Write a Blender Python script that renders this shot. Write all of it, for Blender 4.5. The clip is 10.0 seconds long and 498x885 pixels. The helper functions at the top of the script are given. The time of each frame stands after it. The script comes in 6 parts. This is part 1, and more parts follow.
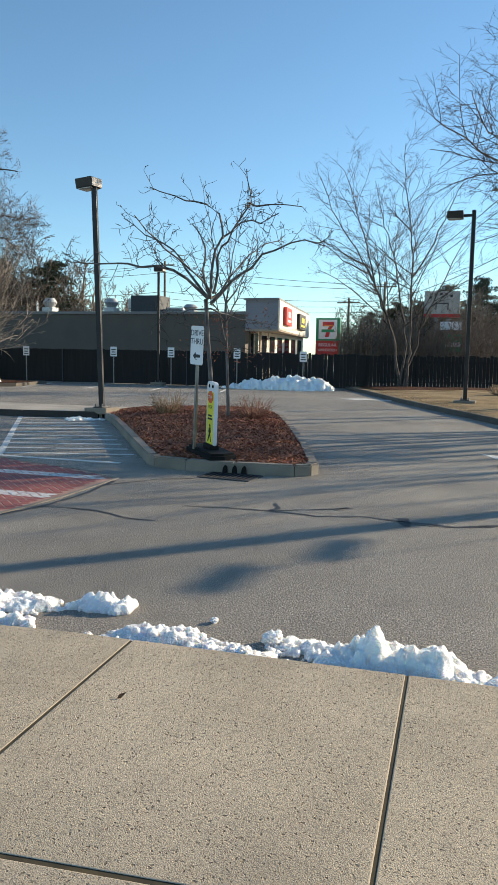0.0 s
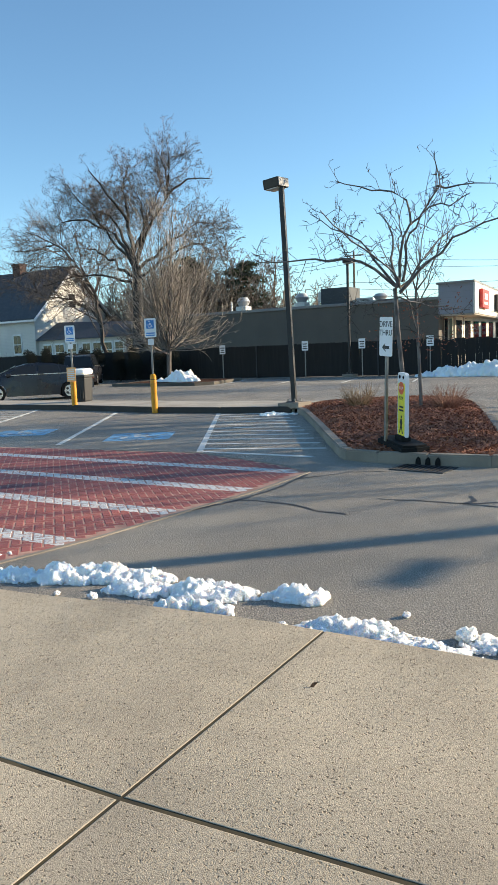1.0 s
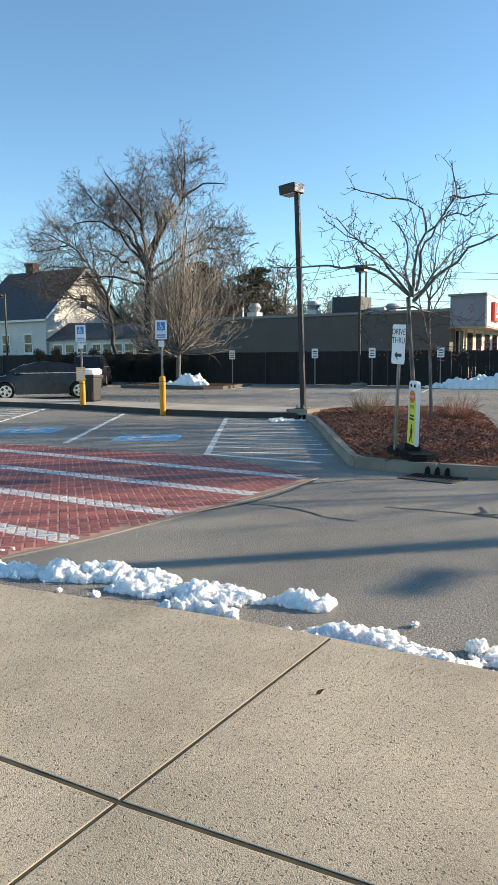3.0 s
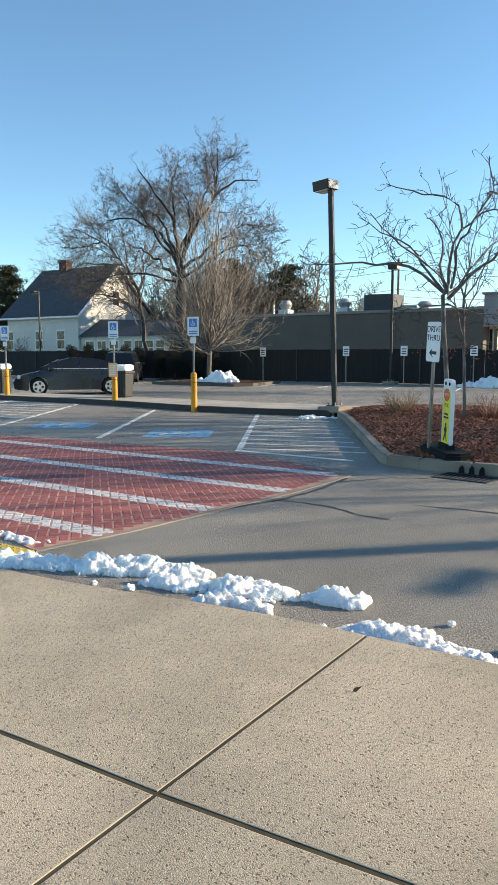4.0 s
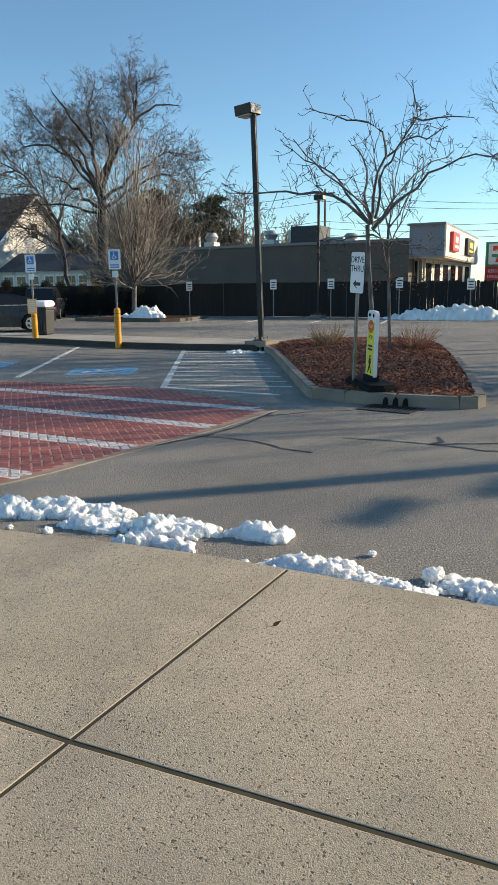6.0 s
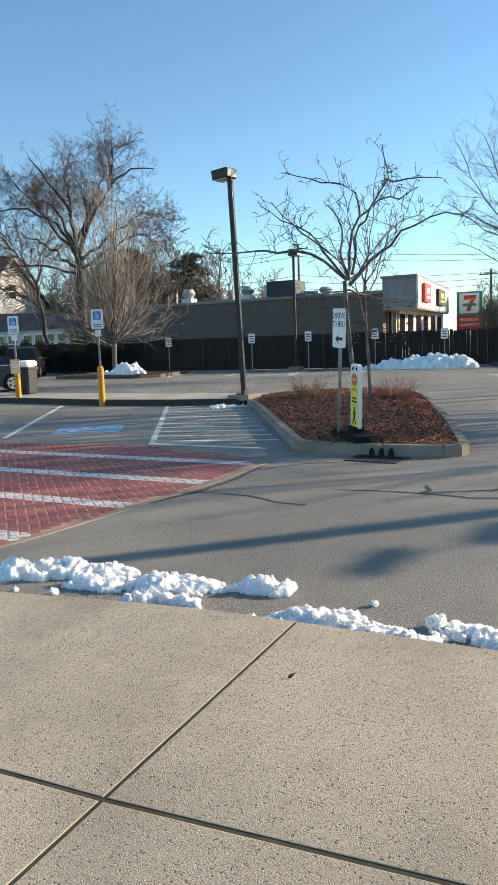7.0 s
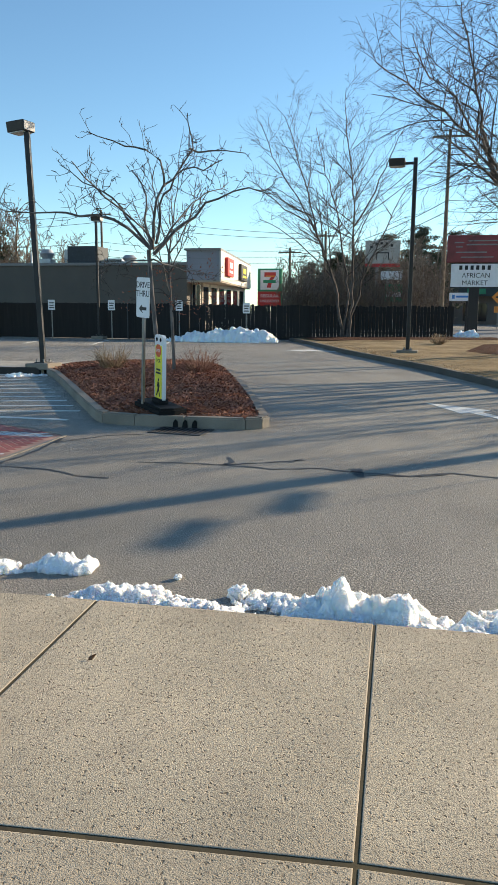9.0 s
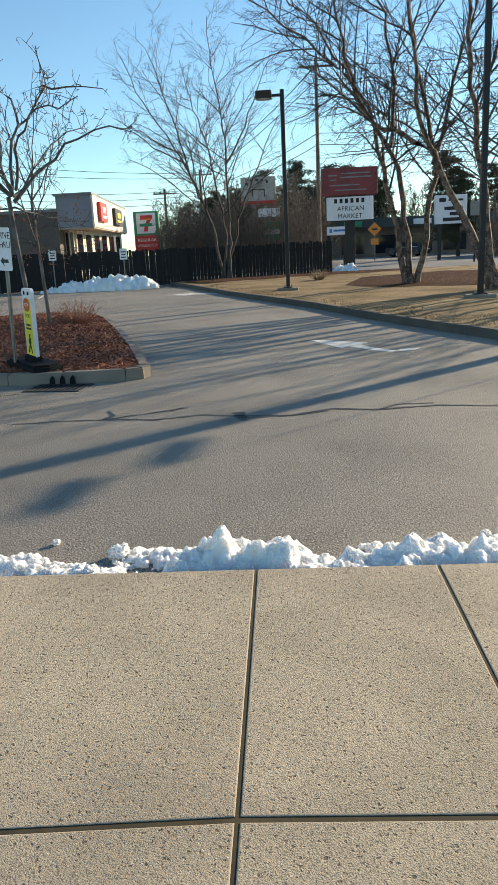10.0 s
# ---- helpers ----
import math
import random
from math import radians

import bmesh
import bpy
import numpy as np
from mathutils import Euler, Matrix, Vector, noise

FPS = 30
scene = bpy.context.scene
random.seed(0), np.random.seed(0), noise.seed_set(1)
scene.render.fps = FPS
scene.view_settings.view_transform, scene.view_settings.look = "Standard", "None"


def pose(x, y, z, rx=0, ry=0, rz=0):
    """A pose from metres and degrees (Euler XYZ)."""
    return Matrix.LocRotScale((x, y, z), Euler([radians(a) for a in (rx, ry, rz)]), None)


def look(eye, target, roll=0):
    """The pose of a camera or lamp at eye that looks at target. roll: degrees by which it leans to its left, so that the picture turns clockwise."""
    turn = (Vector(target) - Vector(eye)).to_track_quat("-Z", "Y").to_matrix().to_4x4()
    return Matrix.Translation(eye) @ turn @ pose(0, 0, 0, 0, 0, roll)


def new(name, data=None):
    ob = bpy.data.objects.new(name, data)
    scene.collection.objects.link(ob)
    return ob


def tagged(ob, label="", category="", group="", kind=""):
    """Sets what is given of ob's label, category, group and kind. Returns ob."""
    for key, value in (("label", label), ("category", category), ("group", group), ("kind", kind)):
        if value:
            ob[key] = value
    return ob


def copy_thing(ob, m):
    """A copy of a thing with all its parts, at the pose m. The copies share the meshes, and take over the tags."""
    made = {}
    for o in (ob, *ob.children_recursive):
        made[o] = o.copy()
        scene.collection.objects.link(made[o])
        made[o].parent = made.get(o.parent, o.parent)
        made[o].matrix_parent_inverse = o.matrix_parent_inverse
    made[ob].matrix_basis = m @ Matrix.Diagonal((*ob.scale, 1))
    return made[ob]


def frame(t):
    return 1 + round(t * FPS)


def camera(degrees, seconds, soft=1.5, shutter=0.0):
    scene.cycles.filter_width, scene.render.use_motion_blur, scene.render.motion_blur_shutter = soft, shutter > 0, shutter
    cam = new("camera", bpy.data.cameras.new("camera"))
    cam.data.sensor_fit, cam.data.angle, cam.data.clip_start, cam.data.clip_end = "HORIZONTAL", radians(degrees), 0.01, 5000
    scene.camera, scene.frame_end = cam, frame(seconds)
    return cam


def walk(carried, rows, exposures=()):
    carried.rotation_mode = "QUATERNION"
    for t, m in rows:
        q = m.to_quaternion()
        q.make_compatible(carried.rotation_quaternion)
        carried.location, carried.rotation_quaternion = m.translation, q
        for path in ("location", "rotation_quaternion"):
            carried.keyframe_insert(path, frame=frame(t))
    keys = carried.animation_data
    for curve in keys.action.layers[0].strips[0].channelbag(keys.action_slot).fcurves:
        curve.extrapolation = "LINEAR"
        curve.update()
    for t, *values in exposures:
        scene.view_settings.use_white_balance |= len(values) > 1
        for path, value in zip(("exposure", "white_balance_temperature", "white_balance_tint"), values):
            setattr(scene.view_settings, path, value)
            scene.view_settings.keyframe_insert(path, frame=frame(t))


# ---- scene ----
cam = camera(37.0, 10.0, soft=0.5)
PATH = [
    (0, (0.046, -0.042, 1.535), (-0.488, 1.871, 1.307), 1.0),
    (0.3, (0.077, -0.07, 1.553), (-0.598, 1.792, 1.327), 0.6),
    (0.5, (0.107, -0.097, 1.571), (-0.704, 1.717, 1.347), 0.2),
    (1, (0.109, -0.094, 1.569), (-0.9, 1.615, 1.324), -2.3),
    (1.5, (0.086, -0.082, 1.558), (-0.934, 1.624, 1.333), -2.1),
    (2, (0.068, -0.066, 1.55), (-0.92, 1.652, 1.284), -1.6),
    (2.2, (0.076, -0.057, 1.553), (-0.897, 1.667, 1.273), -1.7),
    (3.3, (0.045, -0.044, 1.517), (-0.991, 1.653, 1.301), -0.2),
    (3.5, (0.045, -0.048, 1.516), (-0.984, 1.65, 1.284), -0.3),
    (4, (0.011, -0.061, 1.515), (-1.079, 1.599, 1.281), -0.1),
    (4.5, (-0.043, -0.113, 1.509), (-1.139, 1.532, 1.205), 2.4),
    (4.8, (-0.034, -0.096, 1.505), (-1.02, 1.605, 1.163), 2.1),
    (5, (-0.025, -0.078, 1.5), (-0.89, 1.684, 1.116), 1.7),
    (5.5, (0.011, 0.064, 1.478), (-0.882, 1.802, 1.055), -1.3),
    (5.7, (0.018, 0.1, 1.473), (-0.876, 1.839, 1.054), -0.7),
    (6.8, (-0.028, -0.08, 1.555), (-1.011, 1.63, 1.228), -1.7),
    (7, (-0.035, -0.103, 1.548), (-0.913, 1.674, 1.279), -2.1),
    (7.2, (-0.065, -0.102, 1.55), (-0.847, 1.716, 1.297), -0.8),
    (7.5, (-0.084, -0.101, 1.552), (-0.807, 1.741, 1.262), -0.0),
    (8, (-0.043, -0.077, 1.554), (-0.733, 1.775, 1.242), -1.0),
    (8.5, (-0.069, -0.004, 1.537), (-0.574, 1.896, 1.171), -0.1),
    (9, (-0.065, -0.009, 1.537), (-0.445, 1.922, 1.185), 0.4),
    (9.5, (-0.083, -0.02, 1.542), (-0.279, 1.939, 1.192), 1.8),
    (9.8, (-0.02, 0.057, 1.541), (-0.239, 2.0, 1.117), -2.9),
    (10, (0.047, 0.118, 1.536), (-0.055, 2.051, 1.034), -2.8),
]
walk(cam, [(t, look(eye, target, roll)) for t, eye, target, roll in PATH], [(0.0, 0.7, 6740, 7), (0.6, 0.68, 6740, 7), (1.1, 0.97, 6740, 7), (4.9, 0.98, 6740, 7), (5.5, 0.6, 6740, 7), (5.9, 0.6, 6740, 7), (6.7, 0.94, 6740, 7), (7.5, 0.82, 6740, 7), (8.5, 0.83, 6740, 7), (9.0, 0.78, 6800, 7), (10.0, 0.72, 7020, 7)])

# ---------------------------------------------------------------- world and sun
SUN_AZ, SUN_EL = 47.0, 17.0            # degrees to the right of straight ahead, and above the horizon
world = bpy.data.worlds.new("sky")
scene.world = world
world.use_nodes = True
wn = world.node_tree.nodes
sky = wn.new("ShaderNodeTexSky")
sky.sky_type = "NISHITA"
sky.sun_disc = False
sky.sun_elevation, sky.sun_rotation = radians(SUN_EL), radians(SUN_AZ)
sky.air_density, sky.dust_density, sky.ozone_density = 0.9, 0.0, 1.8
tint = wn.new("ShaderNodeMix")          # clear winter air, a little towards cyan
tint.data_type, tint.blend_type = "RGBA", "MULTIPLY"
tint.inputs[0].default_value = 1.0
tint.inputs[7].default_value = (0.81, 1.0, 1.09, 1.0)
world.node_tree.links.new(sky.outputs[0], tint.inputs[6])
world.node_tree.links.new(tint.outputs[2], wn["Background"].inputs[0])
wn["Background"].inputs[1].default_value = 0.115
sun = new("sun", bpy.data.lights.new("sun", "SUN"))
sun.data.energy, sun.data.angle, sun.data.color = 5.0, radians(0.45), (1.0, 0.845, 0.645)
sun.matrix_world = look((0, 0, 40), (-math.sin(radians(SUN_AZ)) * math.cos(radians(SUN_EL)), -math.cos(radians(SUN_AZ)) * math.cos(radians(SUN_EL)), 40 - math.sin(radians(SUN_EL))))

# ---------------------------------------------------------------- materials


class Nodes:
    """A principled material whose colour is built node by node from the world position."""

    def __init__(self, name, rough=0.8, metal=0.0):
        self.mat = bpy.data.materials.new(name)
        self.mat.use_nodes = True
        self.t = self.mat.node_tree
        self.b = self.t.nodes["Principled BSDF"]
        self.b.inputs["Roughness"].default_value, self.b.inputs["Metallic"].default_value = rough, metal
        self.pos = self.t.nodes.new("ShaderNodeNewGeometry").outputs["Position"]

    def link(self, a, b):
        if hasattr(a, "is_output"):
            self.t.links.new(a, b)
        else:
            b.default_value = a

    def noise(self, scale, detail=4, vec=None, rough=0.6):
        n = self.t.nodes.new("ShaderNodeTexNoise")
        n.inputs["Scale"].default_value, n.inputs["Detail"].default_value, n.inputs["Roughness"].default_value = scale, detail, rough
        self.link(vec or self.pos, n.inputs["Vector"])
        return n.outputs["Fac"]

    def cells(self, scale, out="Distance", vec=None):
        n = self.t.nodes.new("ShaderNodeTexVoronoi")
        n.inputs["Scale"].default_value = scale
        self.link(vec or self.pos, n.inputs["Vector"])
        return n.outputs[out]

    def ramp(self, fac, lo, hi, c0=0.0, c1=1.0):
        n = self.t.nodes.new("ShaderNodeMapRange")
        n.interpolation_type = "SMOOTHSTEP"
        self.link(fac, n.inputs[0])
        for k, v in enumerate((lo, hi, c0, c1)):
            n.inputs[k + 1].default_value = v
        return n.outputs[0]

    def mix(self, fac, a, b, blend="MIX"):
        n = self.t.nodes.new("ShaderNodeMix")
        n.data_type, n.blend_type = "RGBA", blend
        for v, s in ((fac, n.inputs[0]), (a, n.inputs[6]), (b, n.inputs[7])):
            self.link((*v, 1.0) if isinstance(v, tuple) and len(v) == 3 else v, s)
        return n.outputs[2]

    def math(self, op, a, b=0.0, c=0.0):
        n = self.t.nodes.new("ShaderNodeMath")
        n.operation = op
        for v, s in zip((a, b, c), n.inputs):
            self.link(v, s)
        return n.outputs[0]

    def scaled(self, x, y, z):
        n = self.t.nodes.new("ShaderNodeVectorMath")
        n.operation = "MULTIPLY"
        self.link(self.pos, n.inputs[0])
        n.inputs[1].default_value = (x, y, z)
        return n.outputs[0]

    def xyz(self):
        n = self.t.nodes.new("ShaderNodeSeparateXYZ")
        self.link(self.pos, n.inputs[0])
        return n.outputs

    def warp(self, scale, amount):
        """The position shaken by noise, so that cells come out ragged."""
        n, m = self.t.nodes.new("ShaderNodeTexNoise"), self.t.nodes.new("ShaderNodeVectorMath")
        n.inputs["Scale"].default_value, m.operation = scale, "MULTIPLY_ADD"
        self.link(self.pos, n.inputs["Vector"])
        self.link(n.outputs["Color"], m.inputs[0])
        m.inputs[1].default_value = (amount, amount, amount)
        self.link(self.pos, m.inputs[2])
        return m.outputs[0]

    def random(self):
        return self.t.nodes.new("ShaderNodeObjectInfo").outputs["Random"]

    def island(self):
        return self.t.nodes.new("ShaderNodeNewGeometry").outputs["Random Per Island"]

    def done(self, colour, bump=None, strength=0.3, distance=0.01, rough=None):
        self.link((*colour, 1.0) if isinstance(colour, tuple) else colour, self.b.inputs["Base Color"])
        if bump is not None:
            n = self.t.nodes.new("ShaderNodeBump")
            n.inputs["Strength"].default_value, n.inputs["Distance"].default_value = strength, distance
            self.link(bump, n.inputs["Height"])
            self.t.links.new(n.outputs[0], self.b.inputs["Normal"])
        if rough is not None:
            self.link(rough, self.b.inputs["Roughness"])
        return self.mat


def plain(name, c, vary=0.25, scale=3.0, rough=0.7, metal=0.0, bump=0.15, fine=60.0):
    """Paint, plastic, metal or wood with stains at two scales."""
    n = Nodes(name, rough, metal)
    dark, light = tuple(v * (1 - vary) for v in c), tuple(min(1, v * (1 + vary)) for v in c)
    big, small = n.noise(scale, 5), n.noise(fine, 3)
    col = n.mix(n.ramp(big, 0.3, 0.7), dark, light)
    col = n.mix(n.ramp(small, 0.35, 0.75, 0.0, 0.35 * min(1.0, vary * 4)), col, dark)
    return n.done(col, small, bump, 0.004, n.ramp(big, 0.3, 0.7, max(0.05, rough - 0.1), min(1, rough + 0.1)))


def make_concrete(name, base, pits):
    n = Nodes(name, 0.9)
    rough = n.warp(70, 0.022)
    grain, speck, big = n.noise(220, 3), n.cells(56, vec=rough), n.noise(1.3, 5)
    wide = n.noise(0.35, 3)
    tone = n.ramp(n.random(), 0.0, 1.0, 0.0, 0.12)
    col = n.mix(n.ramp(big, 0.34, 0.66), tuple(v * 0.77 for v in base), tuple(v * 1.12 for v in base))
    col = n.mix(n.ramp(wide, 0.4, 0.7, 0, 0.35), col, (base[0] * 0.8, base[1] * 0.8, base[2] * 0.8))
    col = n.mix(n.ramp(grain, 0.42, 0.68, 0, 0.55), col, tuple(v * 0.5 for v in base))
    col = n.mix(tone, col, tuple(v * 0.5 for v in base))
    if pits:
        # a darker, greyer patch round the joints' crossing
        x, y, _ = n.xyz()
        dx, dy = n.math("ADD", x, 1.05), n.math("MULTIPLY", n.math("ADD", y, -1.5), 1.2)
        far = n.math("SQRT", n.math("ADD", n.math("MULTIPLY", dx, dx), n.math("MULTIPLY", dy, dy)))
        far = n.math("ADD", far, n.math("MULTIPLY", n.math("SUBTRACT", n.noise(2.4, 4), 0.5), 1.1))
        col = n.mix(n.ramp(far, 0.2, 1.1, 0.42, 0.0), col, (base[0] * 0.48, base[1] * 0.5, base[2] * 0.54))
        pick = n.ramp(n.cells(56, "Color", rough), 0.52, 0.6)
        pit = n.math("MULTIPLY", n.ramp(speck, 0.16, 0.34, 1, 0), pick)
        bits = n.math("MULTIPLY", n.ramp(n.cells(105, vec=rough), 0.2, 0.42, 1, 0), n.ramp(n.cells(105, "Color", rough), 0.24, 0.5))
        col = n.mix(n.math("MULTIPLY", bits, 0.9), col, tuple(v * 0.28 for v in base))
        chip = n.math("MULTIPLY", n.ramp(n.cells(90, vec=rough), 0.15, 0.35, 1, 0), n.ramp(n.cells(90, "Color", rough), 0.62, 0.7))
        col = n.mix(n.math("MULTIPLY", chip, 0.5), col, tuple(min(0.85, v * 1.45) for v in base))
        col = n.mix(n.math("MULTIPLY", pit, 0.75), col, (0.10, 0.072, 0.044))
        grain = n.math("SUBTRACT", grain, n.math("MULTIPLY", pit, 0.8))
    return n.done(col, grain, 0.6 if pits else 0.3, 0.006)


def make_asphalt():
    n = Nodes("asphalt", 0.7)
    grit, speck, big, wide = n.noise(130, 2), n.cells(72), n.noise(0.5, 6), n.noise(0.09, 4)
    tone = n.mix(n.ramp(wide, 0.35, 0.68), (0.335, 0.292, 0.232), (0.47, 0.412, 0.325))
    tone = n.mix(n.ramp(big, 0.4, 0.66, 0, 0.65), tone, (0.15, 0.132, 0.108))
    stones = n.mix(n.cells(72, "Color"), (0.05, 0.048, 0.047), (0.62, 0.54, 0.43))
    tone = n.mix(n.ramp(speck, 0.2, 0.5, 0.75, 0.0), tone, stones)
    tone = n.mix(n.ramp(n.noise(64, 3), 0.48, 0.62, 0, 0.6), tone, (0.06, 0.054, 0.047))
    tone = n.mix(n.ramp(grit, 0.49, 0.57, 0, 0.9), tone, (0.034, 0.032, 0.03))
    tone = n.mix(n.ramp(n.noise(95, 2), 0.57, 0.63, 0, 0.75), tone, (0.66, 0.58, 0.48))
    return n.done(tone, n.math("SUBTRACT", grit, speck), 0.5, 0.006)


def make_brick():
    n = Nodes("stamped_brick", 0.75)
    x, y, _ = n.xyz()
    big, fine = n.noise(1.6, 5), n.noise(90, 3)
    rnd = n.math("FRACT", n.math("ADD", n.island(), n.random()))
    red = n.mix(rnd, (0.30, 0.078, 0.068), (0.38, 0.108, 0.088))
    red = n.mix(n.ramp(big, 0.4, 0.75, 0, 0.55), red, (0.2, 0.06, 0.055))
    red = n.mix(n.ramp(fine, 0.5, 0.75, 0, 0.5), red, (0.12, 0.05, 0.045))
    # painted bars across the crossing, one every 1.28 m, worn
    u = n.math("ADD", y, n.math("MULTIPLY", x, 0.028))
    u = n.math("FRACT", n.math("DIVIDE", n.math("ADD", u, -4.31 + 1.28 * 4 + 0.122), 1.285))
    edge = n.math("ADD", u, n.math("MULTIPLY", n.math("SUBTRACT", n.noise(14, 3), 0.5), 0.03))
    bar = n.math("MULTIPLY", n.ramp(edge, 0.0, 0.006), n.ramp(edge, 0.19, 0.2, 1, 0))
    worn = n.ramp(n.noise(28, 5), 0.36, 0.47, 0.25, 0.97)
    col = n.mix(n.math("MULTIPLY", bar, worn), red, (0.66, 0.65, 0.62))
    return n.done(col, fine, 0.4, 0.004)


def make_mulch(name="red_mulch", dark=(0.10, 0.034, 0.02), light=(0.44, 0.17, 0.09), faded=(0.26, 0.125, 0.075)):
    n = Nodes(name, 0.95)
    a, b = n.cells(34, "Color", n.scaled(1, 2.2, 1)), n.noise(50, 4)
    col = n.mix(a, dark, light)
    col = n.mix(n.ramp(n.noise(0.8, 4), 0.4, 0.7, 0, 0.5), col, faded)
    col = n.mix(n.ramp(b, 0.5, 0.75, 0, 0.7), col, (0.03, 0.014, 0.01))
    return n.done(col, n.math("ADD", b, a), 0.9, 0.03)


def make_lawn():
    n = Nodes("dormant_lawn", 0.95)
    a, b, c = n.noise(45, 4), n.noise(0.7, 5), n.noise(7, 4)
    col = n.mix(n.ramp(b, 0.35, 0.65), (0.25, 0.17, 0.085), (0.42, 0.30, 0.165))
    col = n.mix(n.ramp(c, 0.45, 0.7, 0, 0.6), col, (0.20, 0.15, 0.07))
    col = n.mix(n.ramp(a, 0.45, 0.7, 0, 0.6), col, (0.12, 0.085, 0.045))
    return n.done(col, a, 0.9, 0.03)


def make_snow():
    n = Nodes("snow", 0.6)
    a, b, g = n.noise(30, 5), n.noise(170, 3), n.noise(3.0, 5)
    col = n.mix(n.ramp(g, 0.45, 0.75, 0, 0.8), (1.0, 0.965, 0.90), (0.92, 0.88, 0.82))
    col = n.mix(n.ramp(n.cells(40), 0.02, 0.09, 0.5, 0), col, (0.3, 0.26, 0.2))
    n.b.inputs["Subsurface Weight"].default_value = 1.0
    n.b.inputs["Subsurface Scale"].default_value = 0.28
    n.b.inputs["Subsurface Radius"].default_value = (0.12, 0.11, 0.10)
    return n.done(col, n.math("ADD", n.math("ADD", a, n.math("MULTIPLY", n.noise(75, 4), 0.8)), n.math("MULTIPLY", b, 0.4)), 0.8, 0.014)


def make_bark(name, c0, c1, scale=14.0):
    n = Nodes(name, 0.9)
    v = n.scaled(1, 1, 0.25)
    a, b = n.noise(scale, 5, v), n.noise(1.1, 3)
    col = n.mix(n.ramp(a, 0.35, 0.65), c0, c1)
    col = n.mix(n.ramp(b, 0.4, 0.7, 0, 0.4), col, tuple(x * 0.6 for x in c0))
    return n.done(col, a, 0.7, 0.01)


def make_birch_bark():
    n = Nodes("river_birch_bark", 0.85)
    a, b, flake = n.noise(9, 5, n.scaled(1, 1, 0.5)), n.noise(26, 4), n.cells(10)
    col = n.mix(n.ramp(a, 0.4, 0.62), (0.062, 0.041, 0.032), (0.235, 0.16, 0.118))
    col = n.mix(n.ramp(flake, 0.1, 0.35, 0.6, 0), col, (0.42, 0.34, 0.27))
    return n.done(col, b, 0.8, 0.02)


def make_siding(name, c, pitch):
    n = Nodes(name, 0.7)
    z = n.xyz()[2]
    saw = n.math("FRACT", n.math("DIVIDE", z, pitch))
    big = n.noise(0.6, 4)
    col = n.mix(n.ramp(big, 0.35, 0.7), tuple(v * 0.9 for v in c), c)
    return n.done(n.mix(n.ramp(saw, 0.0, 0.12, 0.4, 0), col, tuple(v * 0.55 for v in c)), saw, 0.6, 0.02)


def make_shingle():
    n = Nodes("grey_shingles", 0.9)
    z = n.xyz()[2]
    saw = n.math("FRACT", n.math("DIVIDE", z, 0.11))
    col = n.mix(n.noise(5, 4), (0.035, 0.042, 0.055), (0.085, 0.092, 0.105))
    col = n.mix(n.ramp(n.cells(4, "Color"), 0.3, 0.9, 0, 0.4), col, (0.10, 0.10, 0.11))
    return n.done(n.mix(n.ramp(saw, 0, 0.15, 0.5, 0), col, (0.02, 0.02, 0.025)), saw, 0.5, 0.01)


def make_wood_fence():
    n = Nodes("shade_dark_fence_boards", 0.85)
    a = n.noise(9, 5, n.scaled(1, 1, 0.06))
    # boards nearly black: the shade on their near side is put into the colour
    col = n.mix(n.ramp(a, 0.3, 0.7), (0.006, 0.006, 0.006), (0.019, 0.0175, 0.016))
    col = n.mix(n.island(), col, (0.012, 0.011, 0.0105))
    return n.done(col, a, 0.6, 0.01)


def make_glass(name, c, rough=0.05):
    n = Nodes(name, rough)
    n.b.inputs["IOR"].default_value = 1.5
    n.b.inputs["Specular IOR Level"].default_value = 0.3
    return n.done(n.mix(n.noise(2, 3), tuple(v * 0.7 for v in c), c))


def make_leaf(name, c0, c1):
    n = Nodes(name, 0.8)
    col = n.mix(n.island(), c0, c1)
    return n.done(n.mix(n.ramp(n.noise(0.8, 3), 0.4, 0.7, 0, 0.6), col, c0))


CONCRETE = make_concrete("exposed_aggregate", (0.57, 0.465, 0.33), True)
CONCRETE_EDGE = make_concrete("tooled_concrete_edge", (0.53, 0.435, 0.32), False)
KERB_GREY = make_concrete("grey_kerb_concrete", (0.125, 0.108, 0.088), False)
KERB_DARK = make_concrete("dark_kerb_stone", (0.06, 0.052, 0.045), False)
KERB = make_concrete("kerb_concrete", (0.30, 0.25, 0.198), False)
STRIP = make_concrete("strip_concrete", (0.42, 0.38, 0.32), False)
JOINT = plain("joint_dirt", (0.06, 0.046, 0.022), 0.4, 6, 0.95, fine=80)
ASPHALT, BRICK, MULCH, LAWN, SNOW = make_asphalt(), make_brick(), make_mulch(), make_lawn(), make_snow()
for mat, level in ((MULCH, 0.1), (LAWN, 0.15)):
    mat.node_tree.nodes["Principled BSDF"].inputs["Specular IOR Level"].default_value = level
GROUT = plain("brick_joint", (0.44, 0.25, 0.19), 0.35, 4, 0.95, fine=120)
TAR = plain("crack_sealer", (0.022, 0.022, 0.024), 0.3, 8, 0.6)


def worn_paint(name, c, lo, hi):
    """Road paint rubbed off in patches down to the asphalt."""
    n = Nodes(name, 0.75)
    wear = n.math("ADD", n.math("MULTIPLY", n.noise(5, 5), 0.6), n.math("MULTIPLY", n.noise(50, 3), 0.4))
    col = n.mix(n.ramp(wear, lo, hi), (0.15, 0.138, 0.12), c)
    return n.done(col, n.noise(70, 3), 0.3, 0.004)


